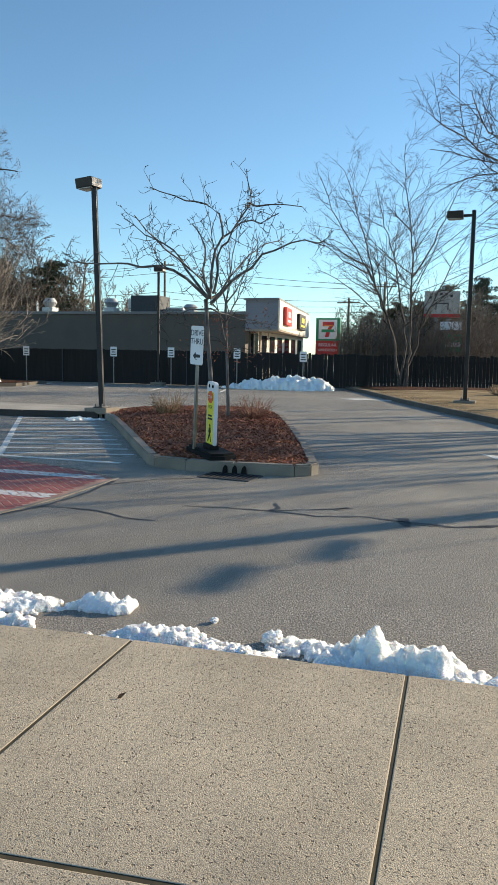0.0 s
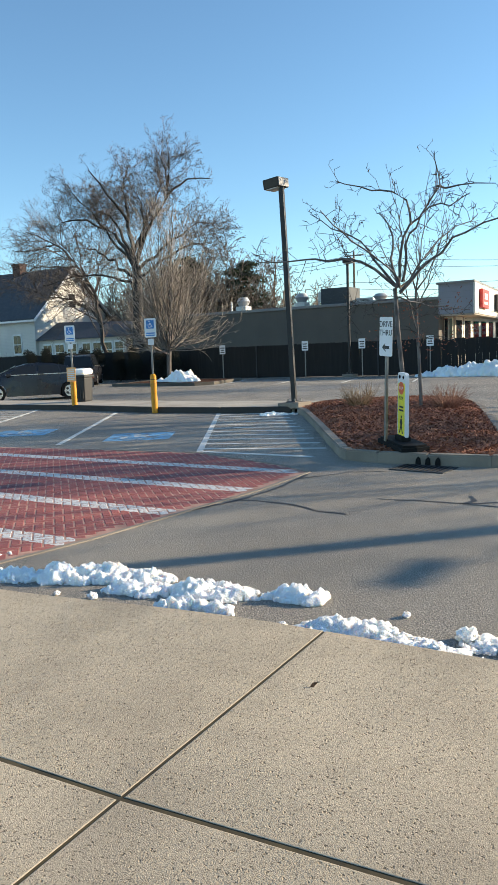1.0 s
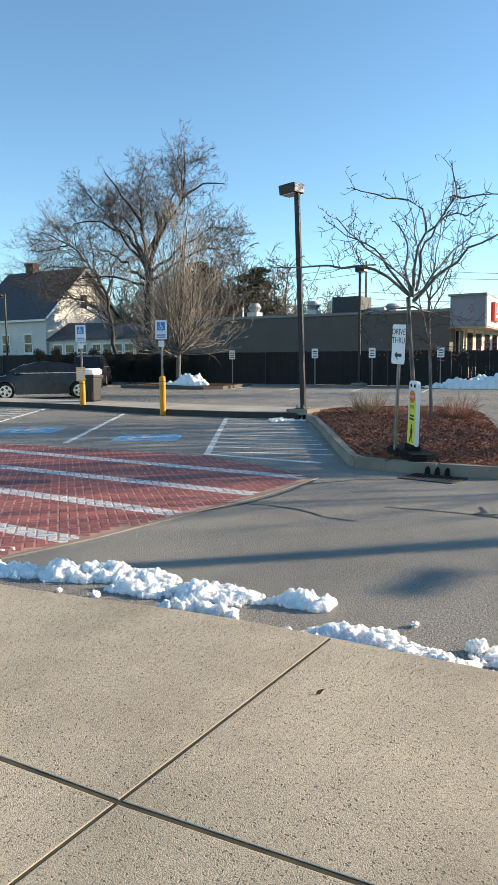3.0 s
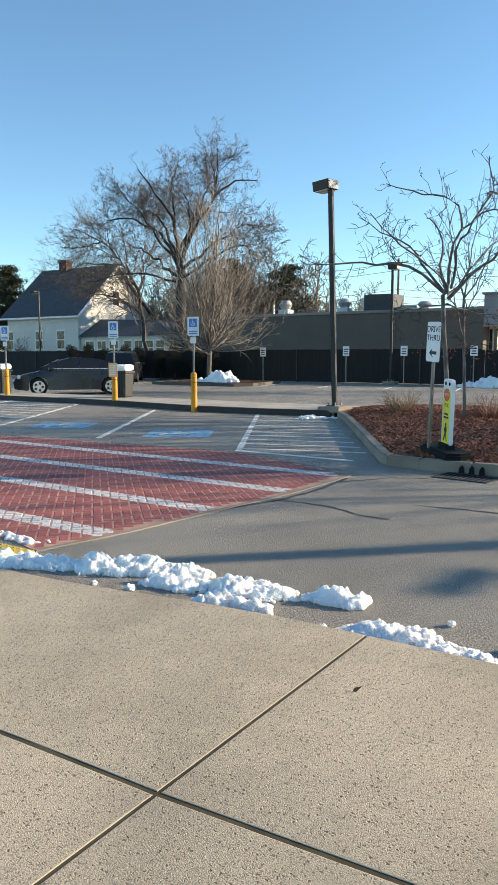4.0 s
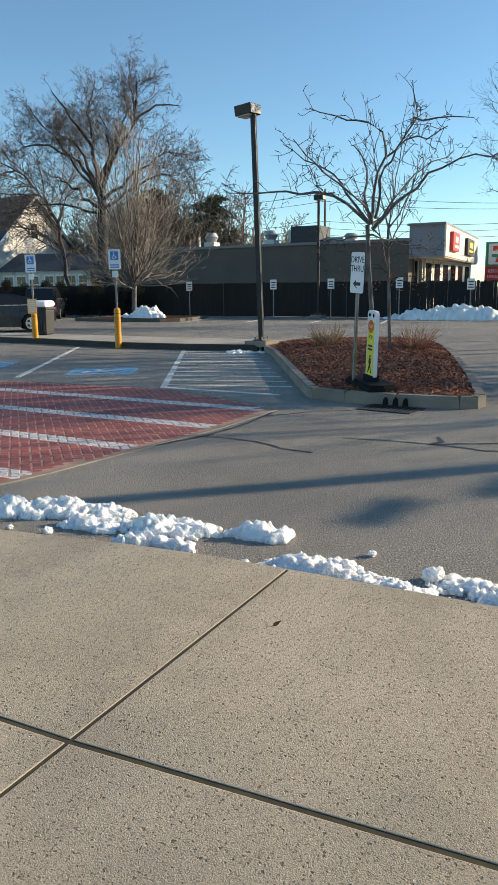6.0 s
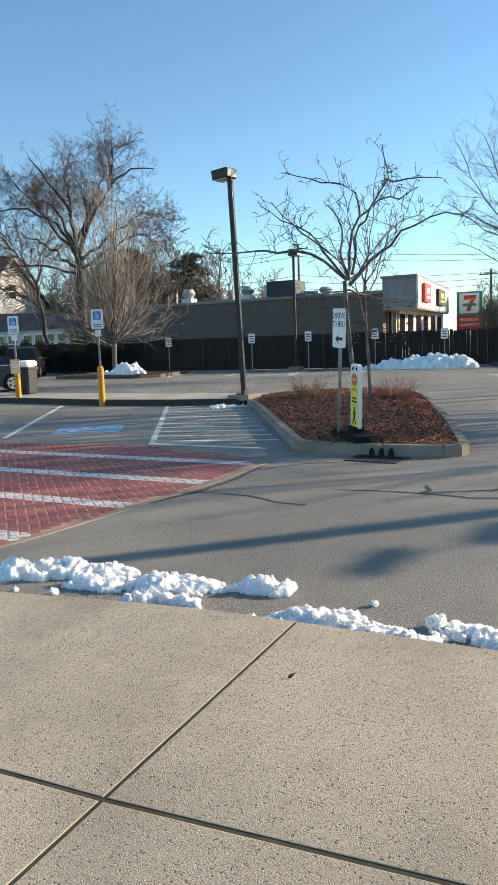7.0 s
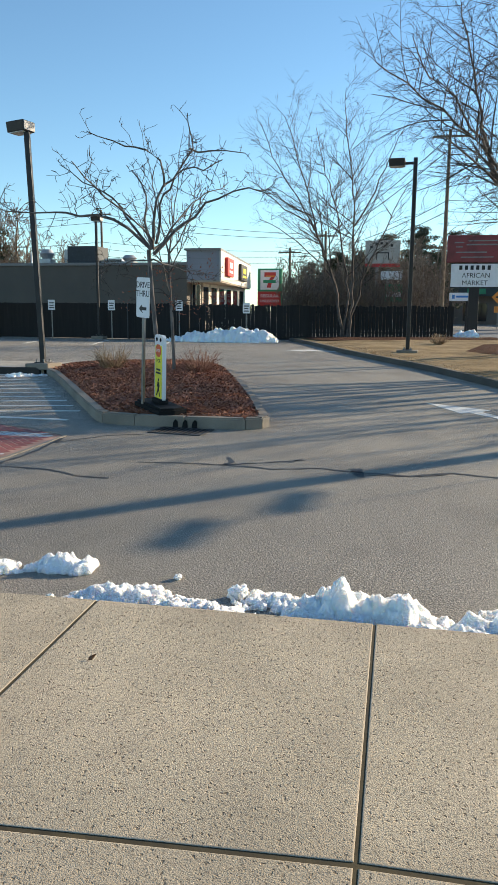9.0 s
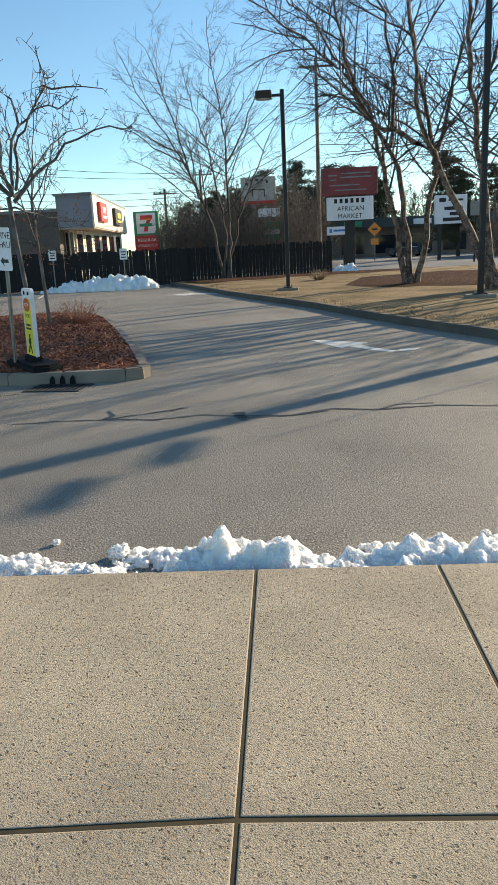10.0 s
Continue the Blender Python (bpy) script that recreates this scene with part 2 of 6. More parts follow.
PAINT_WHITE = worn_paint("worn_white_road_paint", (0.66, 0.65, 0.61), 0.36, 0.47)
PAINT_BLUE = worn_paint("worn_blue_road_paint", (0.20, 0.46, 0.68), 0.38, 0.56)
YELLOW = plain("yellow_post_plastic", (0.62, 0.26, 0.010), 0.12, 3, 0.4)
YELLOW_PAD = plain("yellow_tactile_plastic", (0.62, 0.43, 0.06), 0.2, 4, 0.6)
POLE = plain("bronze_pole_paint", (0.014, 0.012, 0.012), 0.25, 4, 0.5, 0.0)
LENS = plain("lamp_lens", (0.5, 0.48, 0.42), 0.1, 4, 0.25)
HEAD_SIDE = plain("bronze_head_paint", (0.045, 0.04, 0.037), 0.15, 4, 0.4, 0.1)
HEAD_SIDE.node_tree.nodes["Principled BSDF"].inputs["Specular IOR Level"].default_value = 0.2
# paler copy of the head's paint: sunlight on its end, put into the colour
LIT_END = plain("sunlit_head_end", (0.34, 0.31, 0.285), 0.12, 4, 0.5)
STEEL = plain("galvanised_steel", (0.24, 0.235, 0.23), 0.2, 8, 0.45, 0.8)
WHITE = plain("sign_white", (0.80, 0.80, 0.80), 0.05, 3, 0.45)
BLACK = plain("sign_black", (0.02, 0.02, 0.02), 0.2, 5, 0.6)
RUBBER = plain("black_rubber", (0.014, 0.014, 0.014), 0.3, 6, 0.8)
RUBBER.node_tree.nodes["Principled BSDF"].inputs["Specular IOR Level"].default_value = 0.15
BLUE = plain("sign_blue", (0.05, 0.22, 0.55), 0.08, 3, 0.45)
ORANGE = plain("notice_orange", (1.0, 0.50, 0.20), 0.1, 5, 0.6)
PANEL_YELLOW = plain("panel_yellow", (0.88, 0.76, 0.05), 0.08, 4, 0.45)
PANEL_RED = plain("octagon_red", (0.78, 0.13, 0.04), 0.1, 4, 0.45)
RED = plain("sign_red", (0.58, 0.04, 0.035), 0.12, 3, 0.5)
GREEN = plain("sign_green", (0.03, 0.28, 0.13), 0.12, 3, 0.5)
SIGN_ORANGE = plain("sign_orange", (0.85, 0.28, 0.04), 0.1, 3, 0.5)
MAROON = plain("maroon_sign_face", (0.22, 0.045, 0.045), 0.25, 1.5, 0.6)
# tan taken down: shade on the store's near wall is part of this colour
BUILDING = plain("shaded_tan_stucco", (0.13, 0.111, 0.093), 0.12, 0.5, 0.9, fine=30)
CAP = plain("metal_coping", (0.20, 0.19, 0.185), 0.15, 1, 0.5, 0.4)
FASCIA = plain("cream_fascia", (0.78, 0.70, 0.58), 0.08, 1, 0.7)
SOFFIT = plain("soffit", (0.4, 0.33, 0.26), 0.15, 1, 0.8)
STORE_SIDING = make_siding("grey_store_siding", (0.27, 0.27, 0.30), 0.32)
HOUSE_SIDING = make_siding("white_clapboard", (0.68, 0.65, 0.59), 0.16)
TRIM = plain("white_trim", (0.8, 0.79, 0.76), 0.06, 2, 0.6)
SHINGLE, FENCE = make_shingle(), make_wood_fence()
CHIMNEY = plain("chimney_brick", (0.09, 0.05, 0.04), 0.3, 6, 0.9)
DARK_GLASS = make_glass("dark_glass", (0.02, 0.024, 0.03))
HVAC = plain("hvac_sheet_metal", (0.45, 0.45, 0.44), 0.15, 2, 0.5, 0.5)
HVAC_DARK = plain("hvac_dark_screen", (0.05, 0.055, 0.06), 0.25, 3, 0.7)
BARK_DARK = make_bark("dark_bark", (0.034, 0.028, 0.025), (0.085, 0.07, 0.059))
BARK_BROWN = make_bark("brown_bark", (0.12, 0.085, 0.06), (0.26, 0.19, 0.13))
TWIG = make_bark("dark_twigs", (0.045, 0.033, 0.027), (0.10, 0.075, 0.06), 5)
TWIG_BROWN = make_bark("brown_twigs", (0.13, 0.10, 0.079), (0.26, 0.205, 0.16), 5)
TWIG_TAN = make_bark("tan_grey_twigs", (0.17, 0.142, 0.118), (0.34, 0.29, 0.24), 5)
TWIG_GREY = make_bark("grey_brown_twigs", (0.08, 0.064, 0.056), (0.17, 0.138, 0.118), 5)
BIRCH = make_birch_bark()
BIRCH_DARK = make_bark("dark_birch_bark", (0.05, 0.038, 0.032), (0.16, 0.125, 0.105))
LITTER = make_mulch("leaf_litter", (0.035, 0.017, 0.012), (0.17, 0.085, 0.055), (0.10, 0.055, 0.036))
LITTER.node_tree.nodes["Principled BSDF"].inputs["Specular IOR Level"].default_value = 0.05
NEEDLE = make_leaf("evergreen_needles", (0.026, 0.034, 0.016), (0.08, 0.085, 0.04))
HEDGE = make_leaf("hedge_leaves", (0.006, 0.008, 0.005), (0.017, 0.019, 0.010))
RUST_LEAF = make_leaf("rust_leaves", (0.20, 0.055, 0.03), (0.34, 0.11, 0.05))
STRAW = make_leaf("straw_twigs", (0.24, 0.15, 0.08), (0.42, 0.28, 0.16))
CHIP = make_leaf("mulch_chips", (0.14, 0.045, 0.028), (0.52, 0.22, 0.12))
LOCUST_BARK = make_bark("pale_grey_bark", (0.09, 0.078, 0.07), (0.22, 0.19, 0.17))
SIGN_DIM = plain("weathered_sign_face", (0.42, 0.39, 0.35), 0.2, 2, 0.7)
CAR_PAINT = plain("dark_blue_car_paint", (0.010, 0.011, 0.017), 0.1, 2, 0.3, 0.0, 0.01)
CAR_PAINT.node_tree.nodes["Principled BSDF"].inputs["Coat Weight"].default_value = 0.15
ALLOY = plain("alloy_wheel", (0.6, 0.6, 0.6), 0.1, 6, 0.3, 0.9)
LAMP_GLASS = plain("headlight", (0.6, 0.6, 0.6), 0.1, 6, 0.15)
TAIL = plain("tail_light", (0.3, 0.01, 0.01), 0.1, 6, 0.2)
BIN = plain("brown_bin_plastic", (0.022, 0.021, 0.02), 0.2, 5, 0.6)
FAR_WALL = plain("far_store_wall", (0.20, 0.16, 0.13), 0.25, 0.3, 0.9)
FAR_ROOF = plain("far_store_roof", (0.06, 0.075, 0.07), 0.2, 0.4, 0.8)
STREET = plain("far_street_asphalt", (0.15, 0.145, 0.14), 0.15, 0.3, 0.8)

# ---------------------------------------------------------------- building helpers


def part(name, bm, material, parent=None, label=""):
    """Link a bmesh (or a list of vertices and faces) as one mesh object under a thing or a part."""
    me = bpy.data.meshes.new(name)
    if isinstance(bm, tuple):
        me.from_pydata(*bm[:1], [], bm[1])
    else:
        bm.normal_update()
        bm.to_mesh(me)
        bm.free()
    for m in material if isinstance(material, (list, tuple)) else (material,):
        me.materials.append(m)
    ob = new(name, me)
    ob.parent = parent
    if label:
        tagged(ob, label)
    return ob


def smooth(ob, angle=40):
    for p in ob.data.polygons:
        p.use_smooth = True
    ob.data.set_sharp_from_angle(angle=radians(angle))
    return ob


def empty(name, m, label="", category="", group="", kind=""):
    ob = new(name)
    ob.matrix_basis = m
    ob.empty_display_size = 0.1
    return tagged(ob, label, category, group, kind)


def box(bm, lo, hi, bevel=0.0, m=None):
    r = bmesh.ops.create_cube(bm, size=1.0)
    c, s = [(a + b) / 2 for a, b in zip(lo, hi)], [abs(b - a) for a, b in zip(lo, hi)]
    bmesh.ops.transform(bm, matrix=(m or Matrix()) @ Matrix.LocRotScale(c, None, s), verts=r["verts"])
    if bevel:
        bmesh.ops.bevel(bm, geom=list({e for v in r["verts"] for e in v.link_edges}), offset=bevel, segments=2, affect="EDGES", profile=0.5)
    return bm


def boxes(*items, bevel=0.0):
    bm = bmesh.new()
    for lo, hi in items:
        box(bm, lo, hi, bevel)
    return bm


def rod(bm, a, b, r0, r1=None, n=10):
    a, b = Vector(a), Vector(b)
    r = bmesh.ops.create_cone(bm, cap_ends=True, segments=n, radius1=r0, radius2=r0 if r1 is None else r1, depth=(b - a).length)
    bmesh.ops.transform(bm, matrix=Matrix.Translation((a + b) / 2) @ (b - a).to_track_quat("Z", "Y").to_matrix().to_4x4(), verts=r["verts"])
    return bm


def rods(*items, n=10):
    bm = bmesh.new()
    for it in items:
        rod(bm, *it, n=n)
    return bm


def prism(pts, z0, z1, bevel=0.0):
    """A flat plate over the outline pts (anticlockwise), from z0 to z1."""
    bm = bmesh.new()
    f = bm.faces.new([bm.verts.new((x, y, z0)) for x, y in pts])
    f.normal_update()
    if f.normal.z < 0:
        f.normal_flip()
    up = bmesh.ops.extrude_face_region(bm, geom=[f])
    top = [v for v in up["geom"] if isinstance(v, bmesh.types.BMVert)]
    for v in top:
        v.co.z = z1
    f.normal_flip()
    if bevel:
        bmesh.ops.bevel(bm, geom=[e for e in bm.edges if all(abs(v.co.z - z1) < 1e-6 for v in e.verts)], offset=bevel, segments=2, affect="EDGES")
    bmesh.ops.triangulate(bm, faces=[g for g in bm.faces if len(g.verts) > 4])
    return bm


def upright(pts, y0, y1, bevel=0.0):
    """A plate over an outline in x and z, from y0 to y1."""
    bm = prism(pts, 0, y1 - y0, bevel)
    for v in bm.verts:
        v.co = Vector((v.co.x, y0 + (y1 - y0) - v.co.z, v.co.y))
    bmesh.ops.recalc_face_normals(bm, faces=bm.faces)
    return bm


def words(name, text, size, m, material, parent, depth=0.002):
    """Lettering in the built-in font, centred, as a mesh."""
    cu = bpy.data.curves.new("lettering", "FONT")
    cu.body, cu.size, cu.align_x, cu.align_y, cu.extrude, cu.resolution_u = text, size, "CENTER", "CENTER", depth, 3
    tmp = new("lettering", cu)
    me = bpy.data.meshes.new_from_object(tmp.evaluated_get(bpy.context.evaluated_depsgraph_get()))
    bpy.data.objects.remove(tmp)
    me.materials.append(material)
    ob = new(name, me)
    ob.parent, ob.matrix_basis = parent, m
    return ob


FRONT = Matrix.Rotation(radians(90), 4, "X")     # lettering stands upright and faces -y


def face_up(x, y, z, turn=0.0):
    return Matrix.Translation((x, y, z)) @ Matrix.Rotation(radians(turn), 4, "Z") @ FRONT


def along(pts, step):
    """Points and directions at even steps on a polyline."""
    out, pts = [], [Vector(p) for p in pts]
    for a, b in zip(pts, pts[1:]):
        n = max(1, round((b - a).length / step))
        out += [(a.lerp(b, i / n), (b - a).normalized()) for i in range(n)]
    return out + [(pts[-1], (pts[-1] - pts[-2]).normalized())]


def ribbon(pts, width, z, rnd, wob=0.0):
    """A flat uneven band on the ground along a polyline."""
    vs, fs = [], []
    for i, (p, d) in enumerate(along([(x, y) for x, y in pts], 0.07)):
        side = Vector((-d.y, d.x)) * width * rnd.uniform(0.55, 1.25) / 2
        c = p + Vector((rnd.uniform(-wob, wob), rnd.uniform(-wob, wob)))
        vs += [(*(c + side), z), (*(c - side), z)]
        if i:
            fs.append((2 * i - 2, 2 * i - 1, 2 * i + 1, 2 * i))
    return vs, fs


# ---- trees: limbs as tapered tubes, level by level


class Tree:
    def __init__(self, seed, twig=0.0035, slim=0.012):
        self.twig, self.slim, self.tip = twig, slim, 0.75
        self.r = random.Random(seed)
        self.v, self.f = [[], []], [[], []]

    def tube(self, pts, radii, sides, layer):
        v, f = self.v[layer], self.f[layer]
        first = len(v)
        for i, p in enumerate(pts):
            d = (pts[min(i + 1, len(pts) - 1)] - pts[max(i - 1, 0)]).normalized()
            a = d.orthogonal().normalized()
            b = d.cross(a)
            for k in range(sides):
                w = 2 * math.pi * k / sides
                v.append(tuple(p + (a * math.cos(w) + b * math.sin(w)) * radii[i]))
        for i in range(len(pts) - 1):
            for k in range(sides):
                o, q = first + i * sides, (k + 1) % sides
                f.append((o + k, o + q, o + sides + q, o + sides + k))

    def limb(self, p, d, length, r0, r1, bend=0.25, lift=0.0, layer=0, sides=6, n=None):
        """A wandering limb. Returns its points with their directions and radii."""
        n = n or max(2, round(length / 0.45))
        pts, p, d = [Vector(p)], Vector(p), Vector(d).normalized()
        dirs = [d.copy()]
        for i in range(n):
            d = (d + Vector([self.r.gauss(0, bend) for _ in range(3)]) / math.sqrt(n) + Vector((0, 0, lift / n))).normalized()
            p = p + d * (length / n)
            pts.append(p)
            dirs.append(d.copy())
        radii = [r0 + (r1 - r0) * i / n for i in range(n + 1)]
        self.tube(pts, radii, sides, layer)
        return pts, dirs, radii

    def grow(self, limb, levels, k=0, layer=1):
        """Side branches of a limb by the rows of levels: count per metre, spread in degrees, length as a share, bend, lift, start."""
        if k >= len(levels):
            return
        per, spread, share, bend, lift, start = levels[k]
        pts, dirs, radii = limb
        total = sum((b - a).length for a, b in zip(pts, pts[1:]))
        for _ in range(max(1, round(per * total * (1 - start)))):
            s = start + (1 - start) * self.r.random() ** 0.8
            i = min(int(s * (len(pts) - 1)), len(pts) - 2)
            u = s * (len(pts) - 1) - i
            p, d = pts[i].lerp(pts[i + 1], u), dirs[i]
            side = d.orthogonal().normalized()
            side.rotate(Matrix.Rotation(self.r.uniform(0, 6.283), 3, d))
            a = radians(spread * self.r.uniform(0.7, 1.25))
            way = d * math.cos(a) + side * math.sin(a)
            length = max(0.12, total * share * (1.15 - self.tip * s) * self.r.uniform(0.6, 1.2))
            r0 = max(self.twig, min(radii[i] * 0.62, self.slim * length + 0.003))
            deep = k + 1 >= len(levels)
            br = self.limb(p, way, length, r0, max(self.twig * 0.6, r0 * 0.35), bend, lift, layer, 3 if deep or r0 < 0.02 else 5, max(2, min(7, round(length / 0.22))))
            self.grow(br, levels, k + 1, layer)

    def place(self, name, x, y, z, trunk_mat, crown_mat, label, turn=0.0, group="", crown="crown"):
        ob = empty(name, pose(x, y, z, 0, 0, turn), label, "tree", group)
        smooth(part("trunk", (self.v[0], self.f[0]), trunk_mat, ob), 60)
        if self.v[1]:
            part(crown, (self.v[1], self.f[1]), crown_mat, ob)
        return ob


def tufts(rnd, spots, size, per, squash=1.0):
    """Many small leaf blades scattered round spots."""
    vs, fs = [], []
    for (x, y, z), r in spots:
        for _ in range(per):
            d = Vector((rnd.gauss(0, 1), rnd.gauss(0, 1), rnd.gauss(0, 1) * squash))
            d = d.normalized() * r * rnd.random() ** 0.45
            c = Vector((x, y, z)) + Vector((d.x, d.y, d.z * squash))
            a = Vector((rnd.gauss(0, 1), rnd.gauss(0, 1), rnd.gauss(0, 1))).normalized() * size * rnd.uniform(0.6, 1.4)
            b = a.orthogonal().normalized() * size * rnd.uniform(0.25, 0.5)
            i = len(vs)
            vs += [tuple(c - a), tuple(c + b), tuple(c + a), tuple(c - b)]
            fs.append((i, i + 1, i + 2, i + 3))
    return vs, fs

# ---------------------------------------------------------------- the ground, kerbs, pavement
RND = random.Random(7)
SW = 0.12                                # the pavement's height above the road


def ground_sheet():
    bm = bmesh.new()
    bmesh.ops.create_grid(bm, x_segments=4, y_segments=4, size=900)
    tagged(part("ground", bm, ASPHALT), "weathered grey asphalt car park with sealed cracks", "asphalt", kind="structure")


def kerbed(name, pts, closed, width=0.15, height=0.15, step=1.8, label="", mat=KERB):
    """Kerb stones end to end along a line; the line is the road face, and the stone lies to its left."""
    holder = empty(name, Matrix(), label or "weathered concrete kerb stones along the car park", "kerb", kind="structure")
    run = [(Vector(p).to_2d()) for p in pts]
    if closed:
        run.append(run[0])
    rim = []
    for i, p in enumerate(run):
        a = (p - run[i - 1]).normalized() if i else ((p - run[-2]).normalized() if closed else (run[1] - p).normalized())
        b = (run[i + 1] - p).normalized() if i + 1 < len(run) else ((run[1] - p).normalized() if closed else a)
        m = (a + b).normalized()
        rim.append(Vector((-m.y, m.x)) / max(0.5, m.dot(a)))
    for i in range(len(run) - 1):
        n = max(1, round((run[i + 1] - run[i]).length / step))
        for k in range(n):
            u, w = k / n, (k + 1) / n
            gap = 0.004 / (run[i + 1] - run[i]).length
            o = [run[i].lerp(run[i + 1], u + gap), run[i].lerp(run[i + 1], w - gap)]
            s = [rim[i].lerp(rim[i + 1], u), rim[i].lerp(rim[i + 1], w)]
            bm = prism([o[0], o[1], o[1] + s[1] * width, o[0] + s[0] * width], -0.1, height, 0.018)
            part("kerb_stone", bm, mat, holder)
    return holder, [p + s * width * 0.9 for p, s in zip(run, rim)]


def bed(name, pts, z, mound, mat, label, category, step=0.35, seed=3):
    """A planted bed that rises gently inside its outline."""
    bm = prism(pts, 0, z)
    bm2 = bmesh.new()
    xs, ys = [p[0] for p in pts], [p[1] for p in pts]
    f = bm2.faces.new([bm2.verts.new((p[0], p[1], 0)) for p in pts])
    bm.free()
    bmesh.ops.triangulate(bm2, faces=[f])
    for axis, lo, hi in (((1, 0, 0), min(xs), max(xs)), ((0, 1, 0), min(ys), max(ys))):
        k = lo + step
        while k < hi:
            bmesh.ops.bisect_plane(bm2, geom=list(bm2.verts) + list(bm2.edges) + list(bm2.faces), plane_co=Vector(axis) * k, plane_no=axis)
            k += step
    rim = [(Vector((*p[:2],)), Vector((*q[:2],))) for p, q in zip(pts, list(pts[1:]) + [pts[0]])]
    for v in bm2.verts:
        p, d = v.co.to_2d(), 9.0
        for a, b in rim:
            u = max(0, min(1, (p - a).dot(b - a) / max(1e-6, (b - a).length_squared)))
            d = min(d, (p - a.lerp(b, u)).length)
        v.co.z = z + mound * (1 - math.exp(-d / 0.8)) + 0.035 * noise.noise((p.x * 1.3, p.y * 1.3, seed)) * min(1, d * 3)
    bmesh.ops.recalc_face_normals(bm2, faces=bm2.faces)
    if sum(g.normal.z for g in bm2.faces) < 0:
        bmesh.ops.reverse_faces(bm2, faces=bm2.faces)
    return smooth(tagged(part(name, bm2, mat), label, category, kind="structure"), 70)


ground_sheet()

# the planted island between the two lanes
ISLAND = [(-3.95, 9.42), (-3.45, 9.3), (-2.75, 9.27), (-1.95, 9.32), (-1.75, 9.45), (-1.7, 9.7), (-2.28, 11.9), (-3.1, 14.7), (-3.95, 17.4),
          (-4.45, 18.7), (-5.0, 19.5), (-5.9, 19.9), (-7.4, 19.3), (-8.35, 18.3), (-8.45, 16.95), (-8.05, 16.1), (-7.6, 15.5), (-6.35, 13.4), (-5.3, 11.6), (-4.15, 9.65)]
_, isl = kerbed("island_kerb", ISLAND, True, label="tan concrete kerb round the mulched planting island")
isl = [tuple(p) for p in isl[:-1]]
bed("mulch_bed", isl, 0.13, 0.11, MULCH, "planting island covered in red-brown shredded mulch", "mulch")

# the raised concrete strip between the rows of parking
tagged(part("divider_strip", prism([(-40, 16.75), (-21.9, 16.7), (-16.0, 16.65), (-12.2, 16.05), (-10.2, 16.1), (-8.25, 16.35), (-8.47, 17.0), (-8.37, 18.2), (-12, 18.2), (-40, 18.9)], -0.1, 0.15, 0.02), STRIP),
       "raised concrete strip between two rows of parking", "kerb", kind="structure")

kerbed("strip_kerb", [(-8.3, 16.24), (-10.2, 15.96), (-12.2, 15.9), (-16.0, 16.5), (-21.9, 16.55), (-40, 16.6)][::-1], False, 0.12, 0.155, label="dark granite kerb in front of the divider strip", mat=KERB_DARK)

# the lawn beside the way out
VERGE = [(40, -2), (14, 3.0), (7.5, 6.2), (4.9, 8.8), (3.6, 11.2), (2.75, 13.4), (1.85, 16.0), (0.85, 19.4), (-0.6, 23.3), (-1.85, 26.7), (-3.9, 33.2), (-5.4, 37.2)]
_, rim = kerbed("verge_kerb", VERGE[::-1], False, step=2.2, label="grey concrete kerb along the dormant lawn", mat=KERB_GREY)
rim = [tuple(p) for p in rim]
bed("lawn", rim + [(40, 0), (40, 42.4), (16, 42.4), (3.1, 41.3), (-5, 38.9)], 0.13, 0.05, LAWN, "dormant straw-coloured lawn beside the exit lane", "lawn", 0.8)
bed("leaf_litter_bed", [(2.2, 26.3), (3.2, 24.3), (5.2, 23.2), (8.5, 24.5), (11, 28), (11, 33), (7, 34.5), (3.4, 32)], 0.19, 0.06, LITTER, "mulched bed with leaf litter round the birches", "mulch", 0.6, 8)
bed("fence_litter_bed", [(-4.6, 36.2), (-3.2, 33.6), (1.5, 36.3), (6.5, 38.2), (6.5, 40.5), (2.2, 39.7), (-4.4, 37.8)], 0.19, 0.06, LITTER, "strip of mulch and leaf litter along the wooden fence", "mulch", 0.6, 9)

# the street past the fence
tagged(part("road", prism([(2.9, 46), (60, 46), (60, 74), (2.9, 70)], -0.05, 0.012), STREET), "sunlit pale asphalt street beyond the lawn", "street", kind="structure")

# the pavement underfoot: joint bed and ramp, slabs come last
XS, YS = [-9.2, -4.62, -1.465, -0.115, 0.708, 2.06, 3.41, 4.76, 8.0], [-2.6, 0.07, 1.667, 3.262]


def pave_z(x, y):
    ramp = max(0.0, min(1.0, (-1.7 - x) / 2.5))
    ramp = ramp * ramp * (3 - 2 * ramp)
    return SW - 0.1 * ramp * max(0.0, min(1.0, (y - 0.5) / 2.76))


def pavement_bed():
    bm = bmesh.new()
    n = 40
    grid = [[bm.verts.new((x, y, pave_z(x, y) - 0.0032)) for y in (-2.6, 0.5, 2.0, 2.5, 3.0, 3.255)] for x in [-9.2 + 17.2 * i / n for i in range(n + 1)]]
    for a, b in zip(grid, grid[1:]):
        for k in range(5):
            bm.faces.new((a[k], b[k], b[k + 1], a[k + 1]))
        low = [bm.verts.new((v[5].co.x, 3.255, -0.1)) for v in (a, b)]
        bm.faces.new((a[5], b[5], low[1], low[0]))
    return tagged(part("pavement", bm, JOINT), "pale exposed-aggregate concrete pavement with tooled joints", "pavement", kind="structure")


PAVEMENT = pavement_bed()

